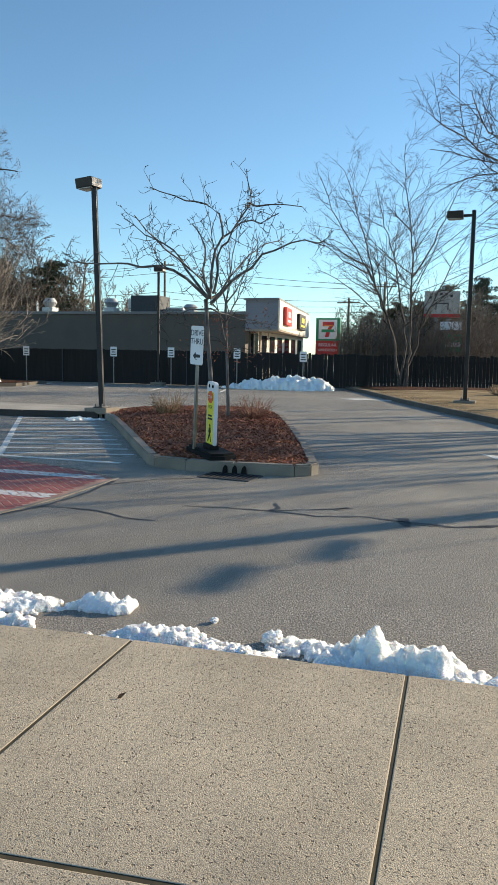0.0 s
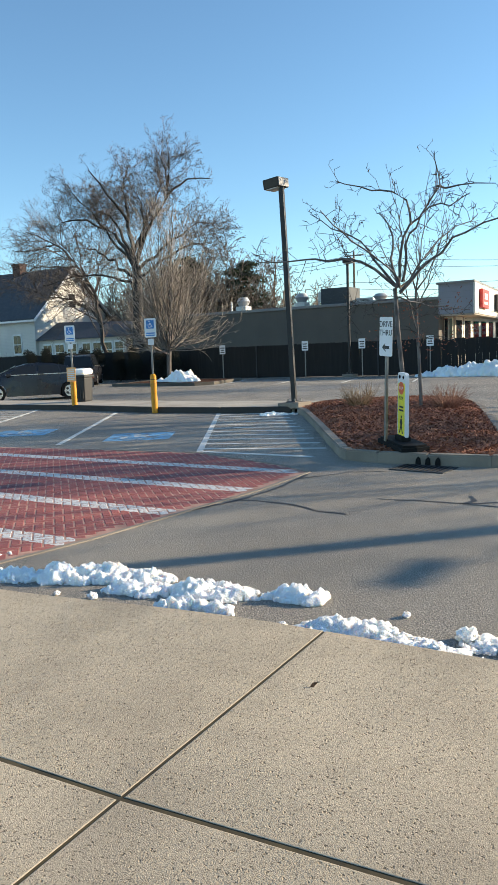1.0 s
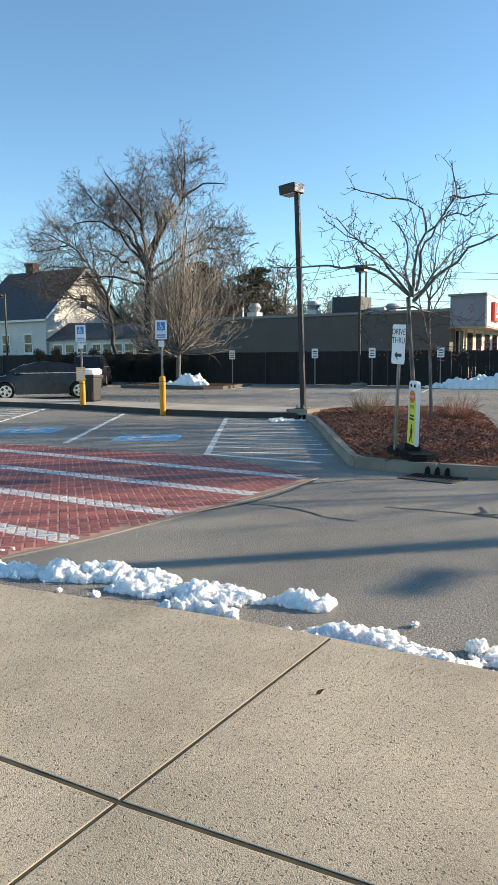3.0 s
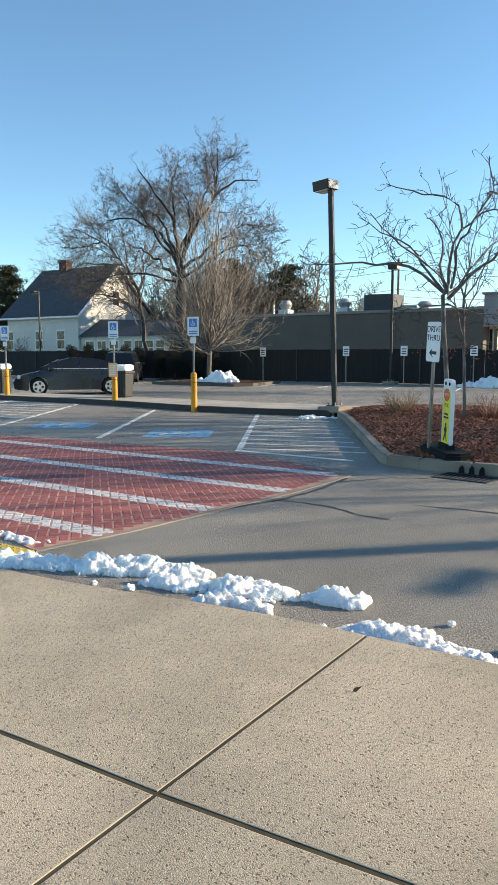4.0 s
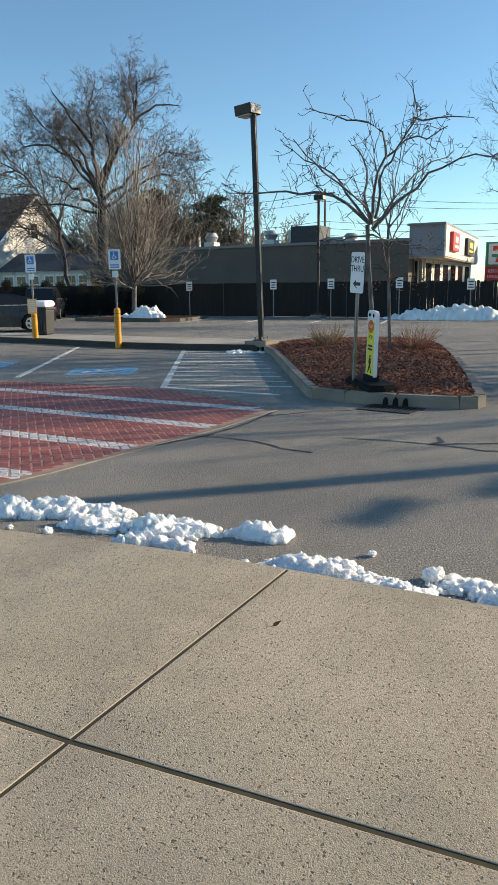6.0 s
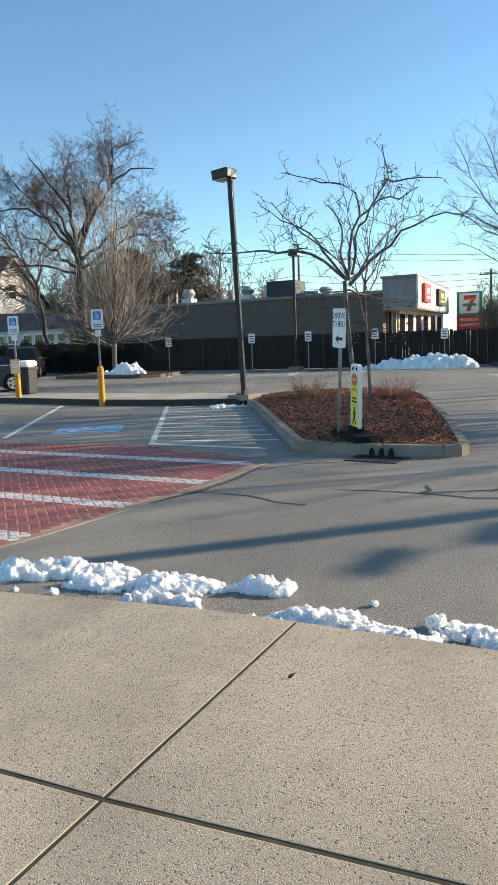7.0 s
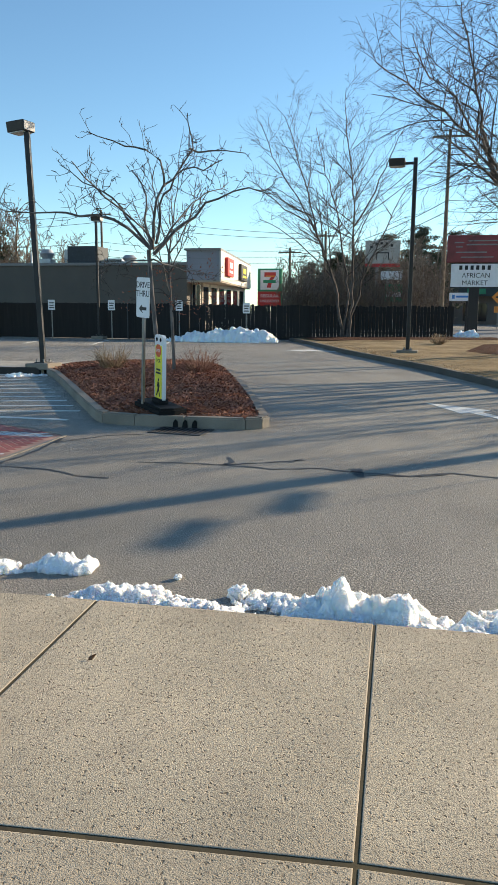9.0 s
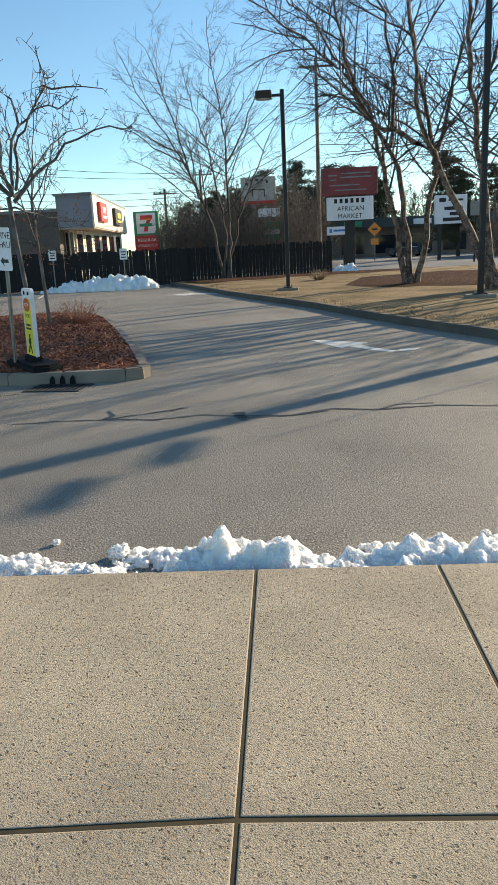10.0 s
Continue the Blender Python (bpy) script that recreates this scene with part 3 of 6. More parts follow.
# yellow tactile pad beside the crossing
pad = tagged(part("tactile_pad", prism([(-7.2, 3.3), (-4.32, 3.3), (-4.45, 3.72), (-7.2, 3.78)], -0.02, 0.02, 0.008), YELLOW_PAD), "worn yellow tactile warning pad at the ramp's foot", "tactile pad", kind="structure")
dots = bmesh.new()
for i in range(38):
    for k in range(7):
        x, y = -7.1 + i * 0.074, 3.34 + k * 0.058
        if x < -4.5:
            rod(dots, (x, y, 0.018), (x, y, 0.026), 0.012, 0.008, 6)
part("dome", dots, YELLOW_PAD, pad)

# ---------------------------------------------------------------- road markings, cracks, drain


def marking(name, pts, mat, label, z=0.004, category="road marking"):
    return tagged(part(name, prism(pts, -0.02, z), mat), label, category, kind="structure")


def line(a, b, w, z=0.004):
    a, b = Vector(a), Vector(b)
    s = (b - a).normalized()
    s = Vector((-s.y, s.x)) * w / 2
    return [tuple(a + s), tuple(a - s), tuple(b - s), tuple(b + s)]


for a, b in (((-10.2, 15.9), (-6.55, 9.62)), ((-13.55, 15.85), (-9.75, 9.75)), ((-17.1, 16.3), (-13.4, 10.5)), ((-20.4, 16.5), (-16.9, 10.7)), ((-24, 16.6), (-20.6, 10.8))):
    marking("stall_line", line(a, b, 0.1), PAINT_WHITE, "worn white painted line of a parking bay")
for i in range(11):
    s = i / 10
    a = Vector((-10.05, 15.55)).lerp(Vector((-6.75, 9.95)), s)
    b = Vector((-8.35, 16.0)).lerp(Vector((-4.6, 10.25)), min(1, s * 1.0))
    marking("hatch_line", line(a + Vector((0.06, 0)), b + Vector((-0.15, 0.25)), 0.09), PAINT_WHITE, "worn white hatch line in a no-parking zone")
marking("hatch_line", line((-6.55, 9.66), (-4.55, 9.6), 0.1), PAINT_WHITE, "worn white hatch line in a no-parking zone")
for i in range(8):
    s = i / 8
    a = Vector((-20.2, 16.1)).lerp(Vector((-16.95, 11)), s)
    marking("hatch_line", line(a, a + Vector((3.1, 0.35)), 0.09), PAINT_WHITE, "worn white hatch line in a no-parking zone")


def access_symbol(x, y):
    ob = empty("access_symbol", pose(x, y, 0, 0, 0, 30), "worn blue painted square with a white wheelchair symbol", "road marking", kind="structure")
    part("square", prism([(-0.62, -0.62), (0.62, -0.62), (0.62, 0.62), (-0.62, 0.62)], -0.01, 0.004), PAINT_BLUE, ob)
    part("figure", wheelchair(0.52, flat=True), PAINT_WHITE, ob)


def wheelchair(s, flat=False):
    """The access symbol, about 2 s tall, as one mesh in the plane x-y."""
    bm = bmesh.new()
    h = 0.007 if flat else 0.003

    def bar(a, b, w):
        n = bm.verts
        q = line((a[0] * s, a[1] * s), (b[0] * s, b[1] * s), w * s)
        lo, hi = [n.new((x, y, 0)) for x, y in q], [n.new((x, y, h)) for x, y in q]
        bm.faces.new(hi)
        for k in range(4):
            bm.faces.new((lo[k], hi[k], hi[(k + 1) % 4], lo[(k + 1) % 4]))
    for k in range(16):
        if not 2 <= k <= 5:
            a, b = 2 * math.pi * k / 16, 2 * math.pi * (k + 1) / 16
            bar((-0.12 + 0.5 * math.cos(a), -0.38 + 0.5 * math.sin(a)), (-0.12 + 0.5 * math.cos(b), -0.38 + 0.5 * math.sin(b)), 0.15)
    for a, b in (((-0.2, 0.5), (-0.14, -0.2)), ((-0.15, 0.18), (0.28, 0.18)), ((-0.14, -0.18), (0.32, -0.18)), ((0.32, -0.18), (0.52, -0.68)), ((0.5, -0.68), (0.7, -0.6))):
        bar(a, b, 0.16)
    for k in range(8):
        a = 2 * math.pi * k / 8
        bar((-0.22, 0.76), (-0.22 + 0.15 * math.cos(a), 0.76 + 0.15 * math.sin(a)), 0.14)
    bmesh.ops.recalc_face_normals(bm, faces=bm.faces)
    return bm


access_symbol(-9.0, 11.2)
access_symbol(-12.2, 11.2)
access_symbol(-15.6, 11.3)

# turn arrow on the exit lane
marking("turn_arrow", [(0.45, 12.85), (0.93, 11.6), (1.05, 11.75), (1.42, 11.15), (1.6, 10.95), (1.72, 11.02), (1.5, 11.35), (1.25, 11.85), (1.4, 12.1)], PAINT_WHITE, "worn white turn arrow painted on the exit lane")
marking("turn_arrow", [(1.66, 10.98), (1.95, 11.05), (2.08, 11.3), (1.78, 11.2)], PAINT_WHITE, "worn tail of a white painted turn arrow")
marking("stall_line", line((-7.9, 35.2), (-6.6, 33.0), 0.1), PAINT_WHITE, "worn white painted line of a parking bay")
for k in range(7):
    marking("stall_line", line((-30 + 3.2 * k, 34.8), (-29 + 3.2 * k, 30.4), 0.1), PAINT_WHITE, "worn white painted line of a parking bay")
marking("lane_arrow", [(-3.3, 28.3), (-1.9, 28.0), (-1.9, 28.35), (-3.2, 28.75), (-3.4, 29.3), (-4.3, 28.6), (-3.5, 27.9)], PAINT_WHITE, "worn white lane arrow painted near the fence")

cracks = [([(-2.6, 7.05), (-2.1, 7.1), (-1.72, 7.1), (-1.35, 7.3), (-0.95, 7.52)], 0.035), ([(-1.76, 7.5), (-1.66, 7.28), (-1.72, 7.1)], 0.06),
          ([(-1.75, 7.1), (-1.2, 7.02), (-0.75, 7.16), (-0.4, 7.05), (0.1, 7.0), (0.5, 7.22), (0.9, 7.1), (1.5, 7.2), (2.3, 7.02), (3.4, 7.15)], 0.04),
          ([(-0.42, 7.22), (-0.36, 6.85)], 0.13), ([(-0.4, 6.95), (0.1, 6.98), (0.45, 7.14)], 0.03), ([(0.95, 7.12), (1.15, 7.32), (1.5, 7.3)], 0.03),
          ([(-4.0, 6.5), (-3.72, 6.55), (-3.3, 6.5), (-2.9, 6.3), (-2.6, 6.28)], 0.03), ([(-3.95, 8.2), (-3.88, 7.2), (-3.95, 6.5), (-4.15, 5.9)], 0.05),
          ([(-3.9, 7.9), (-3.5, 8.5), (-3.1, 8.7)], 0.03), ([(-1.1, 7.35), (-1.0, 7.55)], 0.03)]
for pts, w in cracks:
    v, f = ribbon(pts, w, 0.004, RND, 0.012)
    tagged(part("sealed_crack", (v, f), TAR), "black sealed crack in the asphalt", "crack", kind="structure")

# storm drain at the island's kerb
drain = empty("storm_drain", pose(-2.72, 9.0, 0, 0, 0, -8), "black cast-iron storm drain grate below the kerb", "drain", kind="structure")
part("frame", boxes(((-0.36, -0.24, -0.02), (0.36, -0.2, 0.012)), ((-0.36, 0.2, -0.02), (0.36, 0.24, 0.012)), ((-0.36, -0.2, -0.02), (-0.32, 0.2, 0.012)), ((0.32, -0.2, -0.02), (0.36, 0.2, 0.012))), TAR, drain)
# a flat black plate stands in for the shade down the drain
part("pit", boxes(((-0.32, -0.2, -0.02), (0.32, 0.2, 0.003))), RUBBER, drain)
for i in range(9):
    part("bar", boxes(((-0.29 + 0.07 * i, -0.2, -0.01), (-0.265 + 0.07 * i, 0.2, 0.011))), TAR, drain)
inlet = empty("kerb_inlet", pose(-2.72, 9.262, 0), "black cast-iron inlet teeth in the island kerb", "drain", kind="structure")
for i in range(3):
    part("tooth", upright([(-0.19 + 0.13 * i, 0.004), (-0.12 + 0.13 * i, 0.004), (-0.125 + 0.13 * i, 0.09), (-0.15 + 0.13 * i, 0.115), (-0.18 + 0.13 * i, 0.08)], -0.012, 0.01), RUBBER, inlet)

# ---------------------------------------------------------------- lamps, signs and posts


def lamp_post(x, y, height, turn, arm=0.35, base=0.1, z=0.15, label="dark bronze car-park lamp post with a box head", on_top=False):
    ob = empty("lamp_post", pose(x, y, z, 0, 0, turn), label, "lamp post", "car-park lamps")
    part("footing", boxes(((-0.34, -0.26, -0.05), (0.34, 0.26, base)), bevel=0.02), KERB, ob)
    part("base_plate", boxes(((-0.15, -0.15, base), (0.15, 0.15, base + 0.025)), bevel=0.006), POLE, ob)
    for sx in (-1, 1):
        for sy in (-1, 1):
            part("bolt", rods(((sx * 0.11, sy * 0.11, base + 0.02), (sx * 0.11, sy * 0.11, base + 0.09), 0.016), n=6), STEEL, ob)
    shaft = part("pole", boxes(((-0.06, -0.06, base + 0.02), (0.06, 0.06, height - (0.25 if on_top else 0.0))), bevel=0.012), POLE, ob)
    shaft.rotation_euler.z = radians(8 - turn)
    if not on_top:
        part("arm", boxes(((-arm, -0.035, height - 0.2), (-0.05, 0.035, height - 0.12)), bevel=0.008), POLE, ob)
    bm = bmesh.new()
    box(bm, (-arm - 0.5, -0.2, height - 0.25), (-arm, 0.22, height - 0.02), 0.02)
    for v in bm.verts:
        if v.co.z < height - 0.2:
            v.co.y *= 0.86
    head = part("head", bm, HEAD_SIDE, ob)
    part("lens", boxes(((-arm - 0.45, -0.155, height - 0.27), (-arm - 0.06, 0.155, height - 0.245)), bevel=0.006), LENS, head)
    # thin pale plate paints the sunlight on the head's end
    if on_top:
        part("lit_end", boxes(((-arm, -0.17, height - 0.235), (-arm + 0.012, 0.19, height - 0.035)), bevel=0.004), LIT_END, head, "sunlit end of the lamp head")
    return ob


lamp_post(-8.32, 16.5, 5.58, -14, -0.07, on_top=True).rotation_euler.rotate_axis("Y", radians(-2.2))
lamp_post(-15.0, 36.1, 6.0, -4, -0.3, z=0.05, on_top=True)
lamp_post(0.27, 25.3, 6.15, -4, 0.32, label="dark bronze car-park lamp post standing on the lawn")
lamp_post(4.75, 18.3, 6.75, -6, 0.4, label="dark bronze lamp post on a concrete footing in the lawn")
lamp_post(13.4, 24.8, 6.6, 10, 0.35)
lamp_post(-51.5, 45, 7.1, 5, 0.3, z=0)


def steel_post(ob, h, name="post"):
    bm = boxes(((-0.025, -0.012, -0.02), (0.025, -0.006, h)), ((-0.025, -0.012, -0.02), (-0.019, 0.018, h)), ((0.019, -0.012, -0.02), (0.025, 0.018, h)))
    return part(name, bm, STEEL, ob)


def plate(w, h, z, r=0.03, y0=-0.022, y1=-0.018):
    pts = []
    for cx, cz, a0 in ((w / 2 - r, z + h - r, 0), (-w / 2 + r, z + h - r, 90), (-w / 2 + r, z + r, 180), (w / 2 - r, z + r, 270)):
        pts += [(cx + r * math.cos(radians(a0 + k * 30)), cz + r * math.sin(radians(a0 + k * 30))) for k in range(4)]
    return upright(pts, y0, y1)


def arrow_pts(s, cx, cz):
    return [(cx + s * a, cz + s * b) for a, b in ((-1, 0), (-0.25, 0.62), (-0.25, 0.25), (1, 0.25), (1, -0.25), (-0.25, -0.25), (-0.25, -0.62))]


dt = empty("drive_thru_sign", pose(-3.49, 9.76, 0.22, 0, 3.0, -36), "white drive-thru sign with a black arrow on a steel post", "sign")
part("post", boxes(((-0.022, -0.016, -0.1), (0.022, -0.008, 1.7)), ((-0.022, -0.016, -0.1), (-0.016, 0.014, 1.7)), ((0.016, -0.016, -0.1), (0.022, 0.014, 1.7))), STEEL, dt)
face = part("face", plate(0.305, 0.53, 1.2), WHITE, dt)
for i, t in enumerate(("DRIVE", "THRU")):
    words("lettering", t, 0.115, face_up(0, -0.0235, 1.63 - 0.115 * i), BLACK, face, 0.0008)
part("arrow", upright(arrow_pts(0.085, 0, 1.32), -0.0245, -0.0225), BLACK, face)
for z in (1.27, 1.66):
    part("bolt", rods(((0, -0.03, z), (0, -0.02, z), 0.008), n=6), STEEL, face)

# the pedestrian panel on its rubber base
ped = empty("crossing_panel", pose(-3.24, 9.75, 0.2, 0, 3.2, -48), "yellow and white crossing panel on a black rubber base", "sign")
part("base", prism([(-0.42 + 0.0, -0.2), (0.42, -0.2), (0.47, 0), (0.42, 0.2), (-0.42, 0.2), (-0.47, 0)], -0.03, 0.06, 0.03), RUBBER, ped)
part("socket", boxes(((-0.13, -0.07, 0.05), (0.13, 0.07, 0.13)), bevel=0.02), RUBBER, ped)
board = part("board", plate(0.27, 0.9, 0.09, 0.05, -0.025, 0.025), WHITE, ped)
part("yellow_field", plate(0.215, 0.72, 0.13, 0.02, -0.029, -0.0245), PANEL_YELLOW, board)
octagon = part("octagon", upright([(0.09 * math.cos(radians(22.5 + 45 * k)), 0.78 + 0.09 * math.sin(radians(22.5 + 45 * k))) for k in range(8)], -0.034, -0.028), PANEL_RED, board)
words("lettering", "STOP", 0.055, face_up(0, -0.0345, 0.78), WHITE, octagon, 0.0006)
words("lettering", "FOR", 0.07, face_up(0, -0.0297, 0.64), BLACK, board, 0.0006)
for k, w in enumerate((0.13, 0.15)):
    part("printed_bar", upright([(-w / 2, 0.51 - 0.045 * k), (w / 2, 0.51 - 0.045 * k), (w / 2, 0.535 - 0.045 * k), (-w / 2, 0.535 - 0.045 * k)], -0.0305, -0.028), BLACK, board)
part("walking_symbol", upright([(-0.02, 0.36), (0.03, 0.36), (0.045, 0.3), (0.025, 0.27), (0.06, 0.16), (0.035, 0.155), (0.005, 0.24), (-0.04, 0.155), (-0.065, 0.165), (-0.02, 0.27), (-0.04, 0.3)], -0.0305, -0.028), BLACK, board)
part("walking_symbol", rods(((0.005, -0.0305, 0.385), (0.005, -0.028, 0.385), 0.022), n=10), BLACK, board)
for sx in (-0.06, 0.06):
    part("reflector", rods(((sx, -0.03, 0.93), (sx, -0.024, 0.93), 0.025), n=10), RUBBER, board)


def access_post(x, y, turn=20, notice=False):
    ob = empty("access_parking_sign", pose(x, y, 0, 0, 0, turn), "blue accessible parking sign on a yellow post" + (" with an orange notice" if notice else ""), "sign", "accessible parking signs")
    sleeve = part("sleeve", rods(((0, 0, -0.02), (0, 0, 1.0), 0.085), n=18), YELLOW, ob)
    smooth(sleeve, 50)
    part("cap", rods(((0, 0, 1.0), (0, 0, 1.05), 0.085, 0.05), n=18), YELLOW, sleeve)
    for z in (0.78, 0.9):
        part("groove_band", rods(((0, 0, z), (0, 0, z + 0.012), 0.0858), n=18), BLACK, sleeve)
    steel_post(ob, 2.5)
    f = part("face", plate(0.32, 0.5, 2.02), WHITE, ob)
    part("blue_field", plate(0.215, 0.22, 2.25, 0.015, -0.0245, -0.0215), BLUE, f)
    w = part("figure", wheelchair(0.092), WHITE, f)
    w.matrix_basis = face_up(0, -0.0245, 2.365)
    for k in range(2):
        part("printed_bar", boxes(((-0.12, -0.0245, 2.06 + 0.055 * k), (0.12, -0.0225, 2.09 + 0.055 * k))), BLUE, f)
    part("small_plate", plate(0.16, 0.16, 1.82, 0.02), WHITE, ob)
    if notice:
        p = part("notice", plate(0.28, 0.42, 0.86, 0.01, -0.1, -0.094), ORANGE, ob)
        for k in range(6):
            part("printed_bar", boxes(((-0.11, -0.1025, 0.92 + 0.055 * k), (0.09 + 0.02 * (k % 2), -0.0995, 0.945 + 0.055 * k))), WHITE, p)
    return ob


access_post(-12.2, 15.85)
access_post(-15.75, 16.55, 20, True)
access_post(-21.2, 16.95)


def bay_sign(x, y, h, turn):
    ob = empty("parking_sign", pose(x, y, 0, 0, 0, turn), "small white parking sign with dark lines on a steel post", "sign", "bay signs along the fence")
    steel_post(ob, h)
    f = part("face", plate(0.34, 0.5, h - 0.5, 0.02), WHITE, ob)
    for k, w in enumerate((0.12, 0.1, 0.12)):
        part("printed_bar", boxes(((-w, -0.0245, h - 0.42 + 0.12 * k), (w, -0.0225, h - 0.37 + 0.12 * k))), BLACK, f)


for x, y, h in ((-22.45, 35.6, 1.92), (-17.3, 35.6, 1.95), (-14.1, 35.6, 1.95), (-10.6, 35.6, 1.95), (-7.25, 35.6, 1.85)):
    bay_sign(x, y, h, 12)


def bin_(x, y, turn=10):
    ob = empty("litter_bin", pose(x, y, 0.15, 0, 0, turn), "brown plastic litter bin capped with white snow", "litter bin", "litter bins")
    bm = boxes(((-0.26, -0.26, 0), (0.26, 0.26, 0.78)), bevel=0.04)
    for v in bm.verts:
        v.co.x *= 0.85 + 0.15 * v.co.z / 0.78
        v.co.y *= 0.85 + 0.15 * v.co.z / 0.78
    part("body", bm, BIN, ob)
    for k in range(5):
        for s in (-1, 1):
            part("rib", boxes(((-0.2 + 0.09 * k, s * 0.245 - 0.012, 0.1), (-0.17 + 0.09 * k, s * 0.245 + 0.012, 0.66)), bevel=0.004), BIN, ob)
    part("hood", boxes(((-0.29, -0.29, 0.77), (0.29, 0.29, 0.85)), bevel=0.02), BLACK, ob)
    cap = boxes(((-0.29, -0.29, 0.84), (0.29, 0.29, 1.06)), bevel=0.1)
    for v in cap.verts:
        v.co += Vector((1, 1, 1)) * 0.02 * noise.noise(v.co * 6)
    smooth(part("snow_cap", cap, SNOW, ob))


bin_(-16.75, 18.0)
bin_(-22.3, 17.6)

# ---------------------------------------------------------------- vehicles


def saloon(x, y, turn, name, label, length=4.55, width=1.78, height=1.43, tall=False):
    """A car, nose to +x, built from shaped side profiles."""
    ob = empty(name, pose(x, y, 0, 0, 0, turn), label, "car")
    w, L = width / 2, length / 2
    low = [(-L, 0.42), (-L + 0.03, 0.72), (-L + 0.12, 0.95 if not tall else 1.05), (-L + 0.75, 0.98 if not tall else 1.05), (0.55, 0.95 if not tall else 1.05), (1.15, 0.93 if not tall else 1.05), (L - 0.75, 0.86 if not tall else 1.0), (L - 0.35, 0.77 if not tall else 0.95), (L - 0.08, 0.64), (L, 0.5), (L - 0.04, 0.24), (L - 0.5, 0.18)]
    fw, bw = L - 0.92, -L + 0.93
    under = []
    for c in (fw, bw):
        under += [(c + 0.38 * math.cos(radians(a)), 0.33 + 0.38 * math.sin(radians(a))) for a in (-20, 15, 50, 90, 130, 165, 200)]
    pts = low + under + [(-L + 0.35, 0.2)]
    bm = upright(pts, -w, w, 0.05)
    for v in bm.verts:
        if v.co.z > 0.85:
            v.co.y *= 0.94
        if abs(v.co.x) > L - 0.5:
            v.co.y *= 1 - 0.16 * (abs(v.co.x) - L + 0.5) / 0.5
    smooth(part("body", bm, CAR_PAINT, ob), 35)
    z0, h = (0.93, height) if not tall else (1.0, height)
    cab = [(-L + 0.42, z0), (1.35, z0 - 0.03), (0.95, h - 0.27), (0.5, h - 0.1), (0.15, h - 0.02), (-0.3, h), (-0.8, h - 0.04), (-1.3, h - 0.16)] if not tall else [(-L + 0.05, z0), (1.0, z0), (0.4, h - 0.06), (0.0, h), (-1.5, h), (-L + 0.2, h - 0.1)]
    bm = upright(cab, -w * 0.9, w * 0.9, 0.04)
    for v in bm.verts:
        v.co.y *= 1 - 0.22 * max(0, v.co.z - z0) / (h - z0)
    smooth(part("roof", bm, CAR_PAINT, ob), 35)
    # side windows stand a little proud of the cabin
    def side(u0, u1, name):
        for s in (-1, 1):
            bm = bmesh.new()
            quad = []
            for u, z in ((u0[0], z0 + 0.085), (u1[0], z0 + 0.085), (u1[1], h - 0.1), (u0[1], h - 0.1)):
                yy = s * (w * 0.9 * (1 - 0.22 * (z - z0) / (h - z0)) + 0.006)
                quad.append(bm.verts.new((u, yy, z)))
            f = bm.faces.new(quad)
            r = bmesh.ops.extrude_face_region(bm, geom=[f])
            for v in r["geom"]:
                if isinstance(v, bmesh.types.BMVert):
                    v.co.y -= s * 0.03
            bmesh.ops.recalc_face_normals(bm, faces=bm.faces)
            part(name, bm, DARK_GLASS, ob)
    if tall:
        side((0.05, 0.05), (0.85, 0.4), "window"), side((-0.95, -0.95), (0.0, 0.0), "window"), side((-1.9, -1.75), (-1.02, -1.02), "window")
    else:
        side((-0.12, -0.12), (0.98, 0.42), "window"), side((-1.02, -0.92), (-0.2, -0.2), "window"), side((-1.5, -1.12), (-1.08, -0.98), "window")
    for s in (-1, 1):
        part("door_seam", boxes(((-0.165, s * w - 0.01 if s > 0 else -w - 0.002, 0.28), (-0.155, s * w + 0.002 if s > 0 else -w + 0.01, 0.9))), BLACK, ob)
        for xx in (-0.35, 0.0 - 1.15):
            part("door_handle", boxes(((xx, s * w - 0.012, 0.79), (xx + 0.2, s * w + 0.022, 0.82)), bevel=0.008), CAR_PAINT, ob)
        part("mirror", boxes(((0.8, s * (w + 0.09) - 0.08, 0.95), (0.98, s * (w + 0.09) + 0.08, 1.08)), bevel=0.03), CAR_PAINT, ob)
        part("headlight", boxes(((L - 0.42, s * (w - 0.2) - 0.13, 0.62), (L - 0.13, s * (w - 0.2) + 0.13, 0.74)), bevel=0.03), LAMP_GLASS, ob)
        part("tail_light", boxes(((-L + 0.0, s * (w - 0.3) - 0.14, 0.72), (-L + 0.12, s * (w - 0.3) + 0.14, 0.9)), bevel=0.03), TAIL, ob)
        part("chrome_strip", boxes(((-1.5, s * (w * 0.89 + 0.008) - 0.012, z0 + 0.055), (1.0, s * (w * 0.89 + 0.008) + 0.012, z0 + 0.082))), ALLOY, ob)
        for c in (fw, bw):
            wheel = part("wheel", rods(((c, s * (w - 0.21), 0.325), (c, s * (w - 0.005), 0.325), 0.325), n=28), RUBBER, ob)
            rim = part("rim", rods(((c, s * (w - 0.03), 0.325), (c, s * (w + 0.004), 0.325), 0.225), n=24), ALLOY, wheel)
            for k in range(5):
                a = radians(72 * k + 36)
                part("rim_opening", rods(((c + 0.135 * math.cos(a), s * (w + 0.002), 0.325 + 0.135 * math.sin(a)), (c + 0.135 * math.cos(a), s * (w + 0.007), 0.325 + 0.135 * math.sin(a)), 0.052), n=8), BLACK, wheel)
